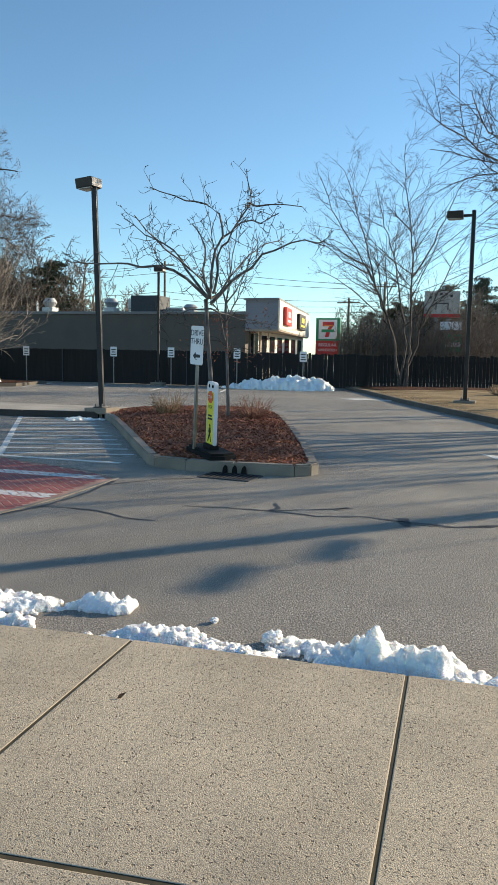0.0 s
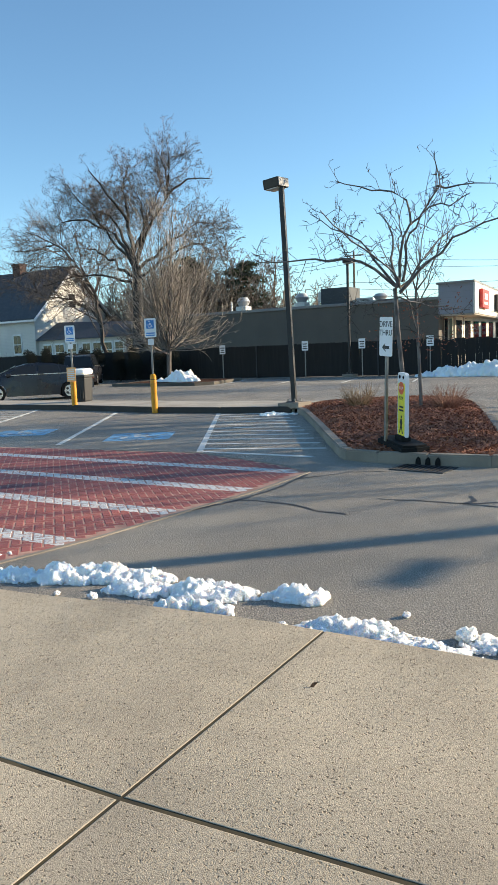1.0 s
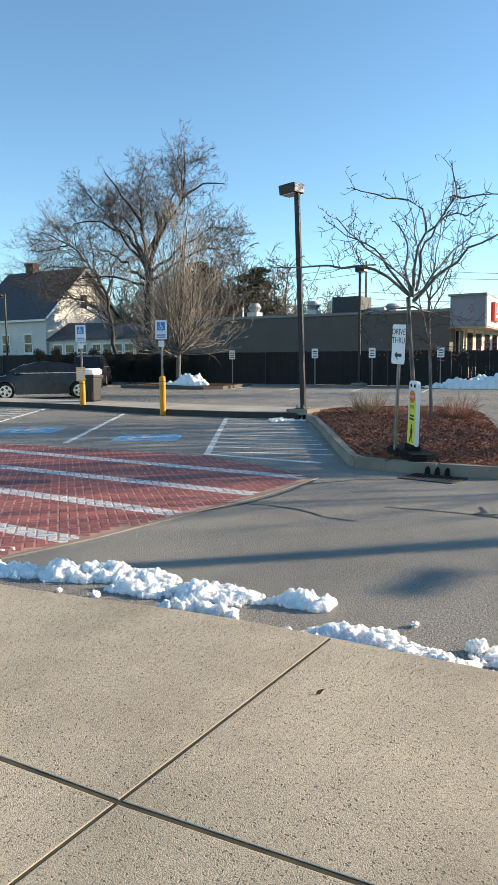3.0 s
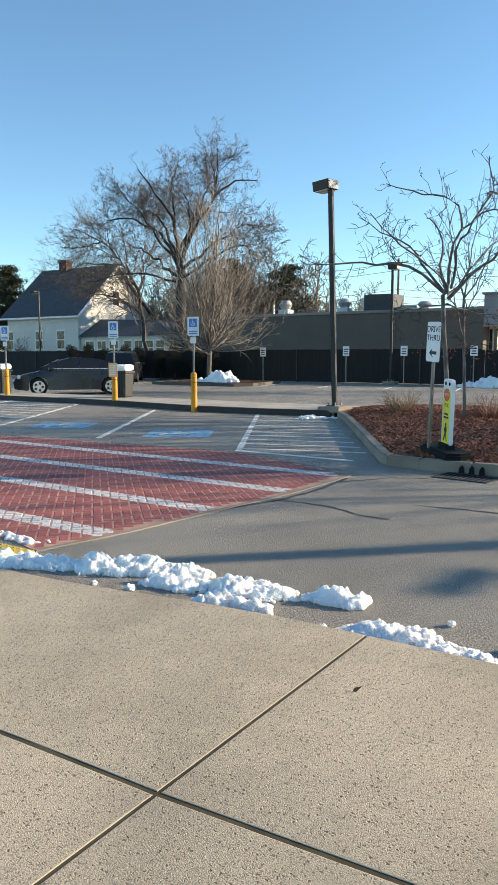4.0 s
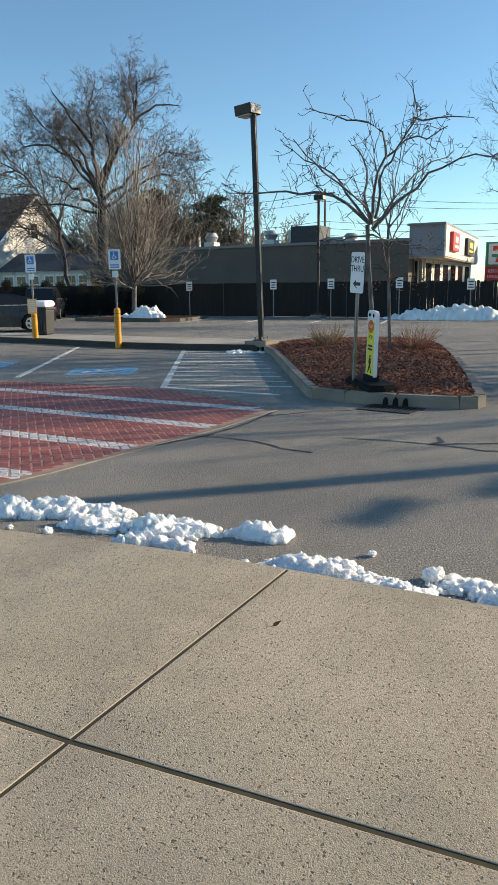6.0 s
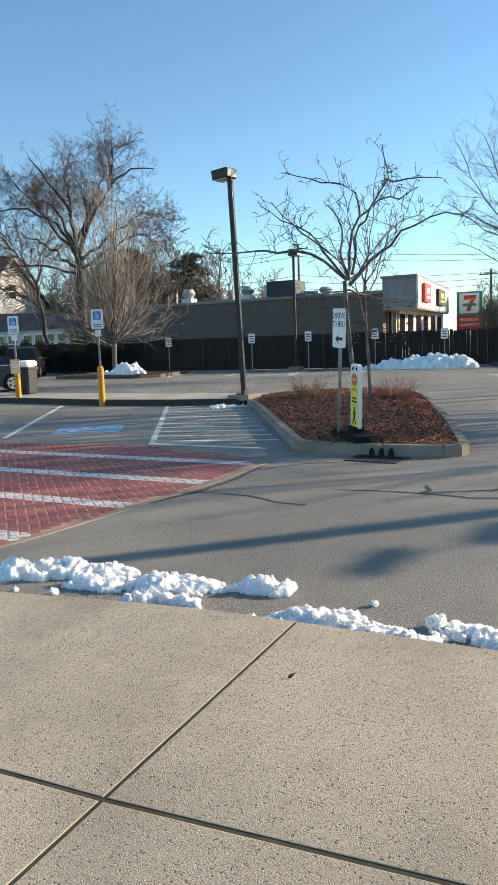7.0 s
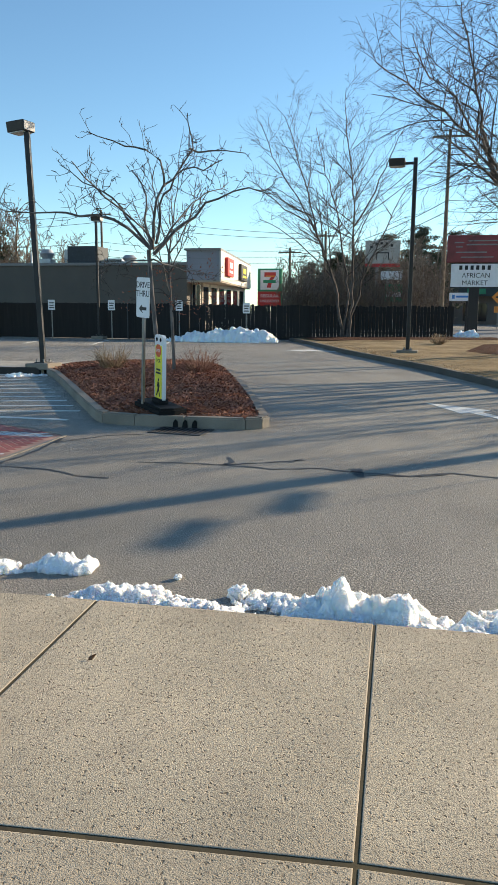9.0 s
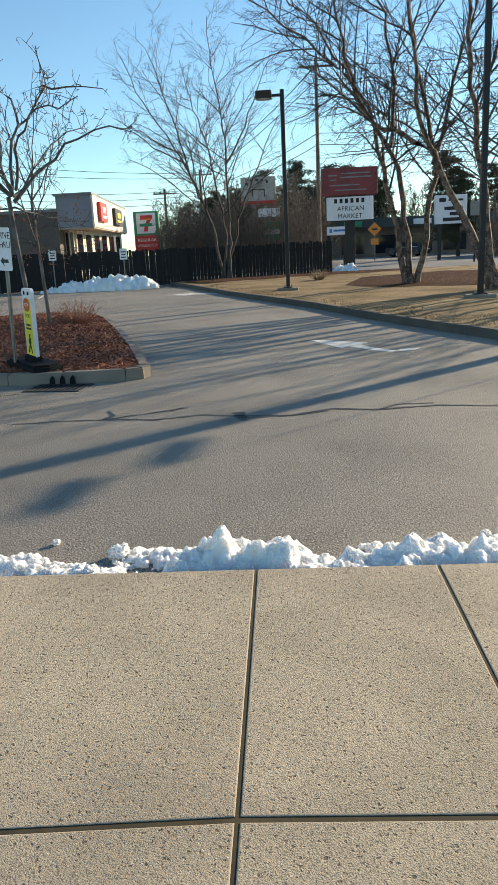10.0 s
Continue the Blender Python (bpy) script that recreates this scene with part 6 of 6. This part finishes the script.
def grass_clump(x, y, h, seed, mat, label, name="dry_shrub"):
    r = random.Random(seed)
    t = Tree(seed)
    for k in range(170):
        a, s = r.uniform(0, 6.283), r.random() ** 0.6
        t.limb((0.1 * math.cos(a), 0.1 * math.sin(a), -0.04), (1.1 * s * math.cos(a), 1.1 * s * math.sin(a), 1.0), h * r.uniform(0.5, 1.1), 0.007, 0.003, 0.4, 0, 0, 3, 4)
    ob = empty(name, pose(x, y, 0.2), label, "shrub")
    part("tuft", (t.v[0], t.f[0]), mat, ob)


grass_clump(-6.35, 15.9, 0.62, 71, STRAW, "dry straw-coloured shrub in the mulch")
grass_clump(-4.25, 15.6, 0.6, 72, make_leaf("red_twigs", (0.20, 0.09, 0.06), (0.34, 0.17, 0.11)), "low reddish twiggy shrub in the mulch")
grass_clump(1.6, 31.5, 0.5, 73, STRAW, "dry straw-coloured shrub in the leaf litter")

# ---------------------------------------------------------------- snow


def fbm(p, k):
    return noise.fractal(p * k, 1.0, 2.0, 4, noise_basis="PERLIN_ORIGINAL")


def snow_bank(name, x0, x1, y0, y1, step, ridges, label, lump=1.0, floor=None, z0=0.0, turn=None, stuff=True):
    """A crusty, lumpy snow surface over ridges (ax, ay, bx, by, width, height)."""
    nx, ny = int((x1 - x0) / step) + 1, int((y1 - y0) / step) + 1
    vs, ids, fs = [], {}, []
    for i in range(nx):
        for k in range(ny):
            x, y = x0 + i * step, y0 + k * step
            p = Vector((x, y, 0))
            wx, wy = 0.05 * fbm(p, 5.0), 0.05 * fbm(p + Vector((7, 3, 1)), 5.0)
            h = -0.05
            for ax, ay, bx, by, w, t in ridges:
                dx, dy = bx - ax, by - ay
                u = max(0.0, min(1.0, ((x + wx - ax) * dx + (y + wy - ay) * dy) / max(1e-6, dx * dx + dy * dy)))
                d = math.hypot(x + wx * lump - ax - dx * u, y + wy * lump - ay - dy * u) / (1.17 * w)
                if d < 1:
                    h = max(h, 0.92 * t * (1 - d ** 2.0))
            if h <= 0:
                continue
            c = noise.voronoi(p / (0.048 * lump) + Vector((0.5 * fbm(p, 11 / lump), 0.5 * fbm(p, 9 / lump), 0)))[0][0]
            c2 = noise.voronoi(p / (0.15 * lump) + Vector((3, 1, 2)))[0][0]
            # big rounded clumps carrying smaller ones, with creases between
            z = 0.82 * h * ((0.56 if lump < 2 else 0.8) + (0.5 if lump < 2 else 0.22) * max(0.0, 1 - 1.7 * c2 * c2) + 0.36 * fbm(p, 5.0 / lump)) + min(h, 0.046 * lump) * ((0.5 if lump < 2 else 0.75) * max(0.0, 1 - 1.6 * c * c) - 0.4 + 0.6 * fbm(p, 14 / lump) + 0.42 * fbm(p, 34 / lump))
            if z <= 0.009:
                continue
            ids[i, k] = len(vs)
            vs.append((x + 0.012 * fbm(p, 20), y + 0.012 * fbm(p + Vector((0, 5, 0)), 20), z0 + z))
    drop = {}
    for (i, k), a in list(ids.items()):
        q = [ids.get(c) for c in ((i, k), (i + 1, k), (i + 1, k + 1), (i, k + 1))]
        if None not in q:
            fs.append(tuple(q))
    edge = {}
    for f in fs:
        for a, b in zip(f, f[1:] + f[:1]):
            edge[a, b] = 1
    for (a, b) in list(edge):
        if (b, a) not in edge:
            for v in (a, b):
                if v not in drop:
                    drop[v] = len(vs)
                    vs.append((vs[v][0], vs[v][1], z0 - 0.02))
            fs.append((b, a, drop[a], drop[b]))
    # each separate stretch of snow is a thing of its own
    root = list(range(len(vs)))

    def top_of(i):
        while root[i] != i:
            root[i] = root[root[i]]
            i = root[i]
        return i
    for f in fs:
        for i in f[1:]:
            root[top_of(i)] = top_of(f[0])
    heaps = {}
    for f in fs:
        heaps.setdefault(top_of(f[0]), []).append(f)
    crumbs = []
    for faces in heaps.values():
        if len(faces) < 150:
            crumbs += faces
    for faces, is_rest in [(h_, False) for h_ in heaps.values() if len(h_) >= 150] + ([(crumbs, True)] if crumbs else []):
        used = sorted({i for f in faces for i in f})
        back = {i: k for k, i in enumerate(used)}
        ob = part("snow_crumbs" if is_rest else name, ([vs[i] for i in used], [tuple(back[i] for i in f) for f in faces]), SNOW)
        for pl in ob.data.polygons:
            pl.use_smooth = True
        tagged(ob, "scattered crumbs of snow on the asphalt" if is_rest else label, "snow", kind="stuff" if is_rest else "")


KERB_SNOW = [(-4.5, 3.4, -4.15, 3.5, 0.13, 0.11), (-4.15, 3.52, -3.75, 3.62, 0.12, 0.10), (-3.75, 3.66, -3.4, 3.82, 0.15, 0.14), (-3.4, 3.84, -3.0, 3.92, 0.10, 0.09),
             (-3.12, 3.64, -2.75, 3.75, 0.13, 0.1), (-2.75, 3.76, -2.35, 3.85, 0.14, 0.12), (-2.35, 3.88, -2.08, 3.95, 0.08, 0.06), (-1.98, 3.95, -1.88, 3.96, 0.11, 0.12), (-2.62, 3.5, -2.3, 3.56, 0.1, 0.08), (-3.3, 3.29, -3.05, 3.33, 0.04, 0.025),
             (-1.75, 3.5, -1.6, 3.52, 0.07, 0.035), (-1.62, 3.55, -1.35, 3.62, 0.15, 0.085), (-1.45, 3.4, -1.2, 3.42, 0.1, 0.05), (-1.2, 3.52, -0.98, 3.5, 0.12, 0.075), (-1.0, 3.45, -0.82, 3.4, 0.13, 0.07),
             (-0.78, 3.7, -0.45, 3.68, 0.12, 0.05), (-0.85, 3.4, -0.5, 3.38, 0.12, 0.06), (-0.5, 3.42, -0.33, 3.45, 0.14, 0.14), (-0.335, 3.55, -0.30, 3.5, 0.14, 0.34), (-0.3, 3.5, 0.05, 3.45, 0.22, 0.22), (-0.75, 3.66, -0.4, 3.64, 0.12, 0.07),
             (0.05, 3.42, 0.4, 3.38, 0.16, 0.13), (0.4, 3.42, 0.7, 3.45, 0.2, 0.17), (0.7, 3.48, 1.0, 3.48, 0.22, 0.21), (1.05, 3.45, 1.5, 3.42, 0.15, 0.1), (1.5, 3.42, 2.4, 3.45, 0.17, 0.14), (2.4, 3.45, 4.2, 3.5, 0.17, 0.12)]
snow_bank("snow_ridge", -4.75, 4.4, 3.262, 4.1, 0.0105, KERB_SNOW, "broken ridge of crusty white snow along the pavement edge")


def snow_lump(x, y, r, seed):
    bm = bmesh.new()
    bmesh.ops.create_icosphere(bm, subdivisions=4, radius=r)
    for v in bm.verts:
        q = v.co.normalized() * 2 + Vector((seed, 0, 0))
        v.co *= 1 + 0.5 * fbm(q, 0.9) + 0.2 * fbm(q, 3.0)
        v.co.z = v.co.z * 0.85 + r * 0.62
    smooth(tagged(part("snow_chunk", bm, SNOW), "loose chunk of white snow on the asphalt", "snow", "snow chunks"), 80).location = (x, y, 0)


for k, (x, y, r) in enumerate([(-0.85, 3.72, 0.05), (0.47, 3.66, 0.045), (1.13, 3.66, 0.06), (1.25, 3.6, 0.05), (-1.82, 3.46, 0.03), (-0.93, 3.44, 0.05), (-3.2, 3.42, 0.03)]):
    snow_lump(x, y, r, 3 * k)
for k in range(12):
    snow_lump(RND.uniform(-4.2, 2.2), RND.uniform(3.34, 3.95), RND.uniform(0.01, 0.026), 90 + k)

snow_bank("snow_pile", -11.2, -5.6, 34.1, 36.2, 0.06, [(-10.6, 35.3, -9.6, 35.2, 0.6, 0.25), (-9.6, 35.2, -8.2, 35.2, 0.85, 0.6), (-8.2, 35.2, -6.9, 35.2, 0.85, 0.8), (-6.9, 35.2, -6.3, 35.2, 0.6, 0.7)], "ploughed grey-white snow bank in front of the fence", 3.0)
snow_bank("snow_pile", -23.8, -20.4, 29.4, 32.2, 0.05, [(-23.0, 31.0, -22.2, 30.8, 0.6, 0.55), (-22.2, 30.8, -21.6, 30.7, 0.65, 0.85), (-21.6, 30.7, -21.1, 30.6, 0.4, 0.5)], "ploughed heap of snow on the planted corner", 3.0)
snow_bank("snow_pile", 3.0, 4.6, 43.5, 45.2, 0.06, [(3.5, 44.3, 4.0, 44.3, 0.5, 0.55)], "small heap of old snow by the street", 3.0)
snow_bank("snow_patch", -9.3, -7.6, 14.9, 16.3, 0.025, [(-8.75, 15.75, -8.25, 15.8, 0.16, 0.1), (-8.6, 15.5, -8.5, 15.3, 0.12, 0.06), (-8.2, 15.85, -7.95, 15.85, 0.1, 0.06)], "small patch of leftover snow against the kerb", 1.6)
snow_bank("snow_patch", -5.4, -4.4, 3.75, 4.2, 0.012, [(-5.2, 3.98, -4.95, 3.95, 0.07, 0.03), (-4.95, 3.92, -4.7, 3.93, 0.08, 0.035), (-4.7, 4.0, -4.6, 3.98, 0.05, 0.025)], "thin patch of leftover snow on the brick crossing")
kerbed("corner_kerb", [(-25.5, 29.6), (-20.2, 29.4), (-19.6, 30.2), (-20.3, 34.0), (-25.5, 34.0)], True, label="grey concrete kerb round the corner planting bed", mat=KERB_GREY)
bed("corner_bed", [(-25.35, 29.75), (-20.3, 29.55), (-19.75, 30.2), (-20.45, 33.85), (-25.35, 33.85)], 0.13, 0.06, LITTER, "small corner bed with old mulch", "mulch", 0.5, 4)

# a dry leaf on the slab
leaf = bmesh.new()
q = [leaf.verts.new(p) for p in ((-0.026, 0, 0.001), (-0.004, -0.012, 0.003), (0.03, 0, 0.03), (-0.008, 0.013, 0.018))]
leaf.faces.new(q)
bmesh.ops.solidify(leaf, geom=leaf.faces[:], thickness=0.0015)
lf = tagged(part("fallen_leaf", leaf, make_leaf("dry_leaf", (0.24, 0.15, 0.085), (0.36, 0.24, 0.14))), "curled dry brown leaf on the pavement", "leaf")
lf.matrix_basis = pose(-1.24, 2.66, SW, 0, 0, 40) @ Matrix.Diagonal((0.72, 0.72, 0.72, 1))

# ---------------------------------------------------------------- mulch chips and lawn stubble


def inside(p, poly):
    c = False
    for (ax, ay), (bx, by) in zip(poly, poly[1:] + poly[:1]):
        if (ay > p[1]) != (by > p[1]) and p[0] < (bx - ax) * (p[1] - ay) / (by - ay) + ax:
            c = not c
    return c


def chips():
    vs, fs, r = [], [], random.Random(4)
    while len(fs) < 15000:
        x, y = r.uniform(-8.3, -1.8), r.uniform(9.4, 19.6)
        if r.random() > (1.25 - (y - 9.4) / 12) or not inside((x, y), isl):
            continue
        d = min((Vector((x, y)) - Vector(a).lerp(Vector(b), max(0, min(1, (Vector((x, y)) - Vector(a)).dot(Vector(b) - Vector(a)) / (Vector(b) - Vector(a)).length_squared)))).length for a, b in zip(isl, isl[1:] + isl[:1]))
        z = 0.135 + 0.11 * (1 - math.exp(-d / 0.8)) + r.uniform(0, 0.02)
        a, l, w = r.uniform(0, 6.283), r.uniform(0.014, 0.045), r.uniform(0.005, 0.010)
        dx, dy, up = math.cos(a) * l, math.sin(a) * l, r.uniform(-0.02, 0.025)
        sx, sy = -math.sin(a) * w, math.cos(a) * w
        i = len(vs)
        vs += [(x - dx - sx, y - dy - sy, z - up), (x + dx - sx, y + dy - sy, z + up), (x + dx + sx, y + dy + sy, z + up + 0.008), (x - dx + sx, y - dy + sy, z - up + 0.008)]
        fs.append((i, i + 1, i + 2, i + 3))
    tagged(part("mulch_chips", (vs, fs), CHIP), "loose red-brown shredded bark chips on the island", "mulch", kind="stuff")


def stubble():
    vs, fs, r = [], [], random.Random(6)
    poly = rim + [(14, 3.5), (14, 34), (-3, 34)]
    while len(fs) < 26000:
        x, y = r.uniform(-3, 9), r.uniform(10, 33)
        if not inside((x, y), poly):
            continue
        h, a = r.uniform(0.008, 0.03), r.uniform(0, 6.283)
        dx, dy = math.cos(a) * 0.012, math.sin(a) * 0.012
        i = len(vs)
        z = 0.15
        vs += [(x - dx, y - dy, z), (x + dx, y + dy, z), (x + r.uniform(-0.04, 0.04), y + r.uniform(-0.04, 0.04), z + h)]
        fs.append((i, i + 1, i + 2))
    tagged(part("lawn_stubble", (vs, fs), STRAW), "short dry blades of dormant grass", "grass", kind="stuff")


chips()
stubble()

# ---------------------------------------------------------------- brick crossing
CROSS = [(-14.5, 3.95), (-5.0, 3.9), (-4.48, 3.75), (-4.3, 4.6), (-4.17, 5.8), (-4.02, 7.0), (-4.0, 8.35), (-4.6, 8.75), (-6.5, 9.5), (-9, 9.35), (-14.5, 8.95)]
cross = tagged(part("brick_crossing", prism(CROSS, -0.05, 0.0045), GROUT), "red herringbone brick crossing with worn white painted bars", "crossing", kind="structure")
for a, b in list(zip(CROSS, CROSS[1:]))[2:9]:
    part("edge_strip", prism(line(a, b, 0.05), -0.05, 0.01), KERB, cross)


def brick_mesh(l, w):
    """A paver with chamfered rim, its foot at the joint's depth."""
    c = 0.007
    lo, hi = [(0, 0), (l, 0), (l, w), (0, w)], [(c, c), (l - c, c), (l - c, w - c), (c, w - c)]
    vs = [(x, y, 0.0) for x, y in lo] + [(x, y, 0.0035) for x, y in lo] + [(x, y, 0.0065) for x, y in hi]
    fs = [(8, 9, 10, 11)]
    for r in (0, 4):
        fs += [(r + k, r + (k + 1) % 4, r + 4 + (k + 1) % 4, r + 4 + k) for k in range(4)]
    return vs, fs


def pave_crossing():
    u, gx, gy = 0.092, 0.012, 0.012
    shapes = {}
    for kind, (l, w) in (("h", (2 * u - gx, u - gy)), ("v", (u - gx, 2 * u - gy))):
        vs, fs = brick_mesh(l, w)
        me = bpy.data.meshes.new("brick")
        me.from_pydata(vs, [], fs)
        me.materials.append(BRICK)
        shapes[kind] = (me, vs, fs, l, w)
    spots, r = [], random.Random(8)
    turned = pose(-4.5, 4.0, 0, 0, 0, 45)
    for i in range(-84, 54):
        for k in range(-10, 132):
            t = (i - k) % 4
            if t not in (0, 3):
                continue
            kind = "h" if t == 0 else "v"
            me, vs, fs, l, w = shapes[kind]
            x0, y0 = i * u, k * u
            cs = [(x0, y0), (x0 + l, y0), (x0 + l, y0 + w), (x0, y0 + w)]
            world_ = [turned @ Vector((*c, 0)) for c in cs]
            if all(inside((c.x, c.y), CROSS) for c in world_):
                spots.append((kind, x0, y0, r.uniform(-0.001, 0.0015), world_[0]))
    spots.sort(key=lambda s: (s[4].x + 0.5) ** 2 + s[4].y ** 2)
    vs2, fs2 = [], []
    for n, (kind, x, y, dz, _) in enumerate(spots):
        me, vs, fs, l, w = shapes[kind]
        if n < 300:
            ob = new("brick", me)
            ob.parent, ob.matrix_basis = cross, turned @ Matrix.Translation((x, y, dz))
        else:
            o = len(vs2)
            vs2 += [tuple(turned @ Vector((a + x, b + y, c + dz))) for a, b, c in vs]
            fs2 += [tuple(q + o for q in f) for f in fs]
    tagged(part("far_bricks", (vs2, fs2), BRICK, cross), kind="stuff")


pave_crossing()

# ---------------------------------------------------------------- pavement slabs


def joint_y(x, k):
    """The y of the k-th lengthwise joint: the middle one was struck a little askew."""
    if k != 2:
        return YS[k]
    if x < -1.465:
        return 1.645 + 0.015 * (x + 1.465)
    return 1.645 + 0.077 * min(1.0, (x + 1.465) / 1.35)


def slab(x0, x1, row):
    g = 0.0105
    x0, x1 = x0 + 0.007, x1 - 0.007
    n = 10 if x1 < -1.3 else 4
    bm = bmesh.new()

    def spot(i, k, off):
        x = x0 + off + (x1 - x0 - 2 * off) * i / n
        lo, hi = joint_y(x, row) + g + off, joint_y(x, row + 1) - (0.0 if row == 2 else g) - off
        return x, lo + (hi - lo) * k / n

    round_ = [(i, 0) for i in range(n)] + [(n, k) for k in range(n)] + [(i, n) for i in range(n, 0, -1)] + [(0, k) for k in range(n, 0, -1)]
    loops = []
    for off, dz in ((0.0, -0.02), (0.0, -0.002), (0.002, -0.0006), (0.005, 0.0), (0.044, 0.0)):
        loops.append([bm.verts.new((*spot(i, k, off), pave_z(*spot(i, k, off)) + dz)) for i, k in round_])
    m = len(round_)
    for k, (a, b) in enumerate(zip(loops, loops[1:])):
        for i in range(m):
            f = bm.faces.new((a[i], a[(i + 1) % m], b[(i + 1) % m], b[i]))
            f.material_index = 2 if k < 1 else 1 if k < 3 else 0
    rim_ = dict(zip(round_, loops[-1]))
    grid = [[rim_.get((i, k)) or bm.verts.new((*spot(i, k, 0.044), pave_z(*spot(i, k, 0.044)))) for k in range(n + 1)] for i in range(n + 1)]
    for i in range(n):
        for k in range(n):
            bm.faces.new((grid[i][k], grid[i + 1][k], grid[i + 1][k + 1], grid[i][k + 1]))
    part("slab", bm, [CONCRETE, CONCRETE_EDGE, JOINT], PAVEMENT)


for xa, xb in zip(XS, XS[1:]):
    for row in range(3):
        slab(xa, xb, row)
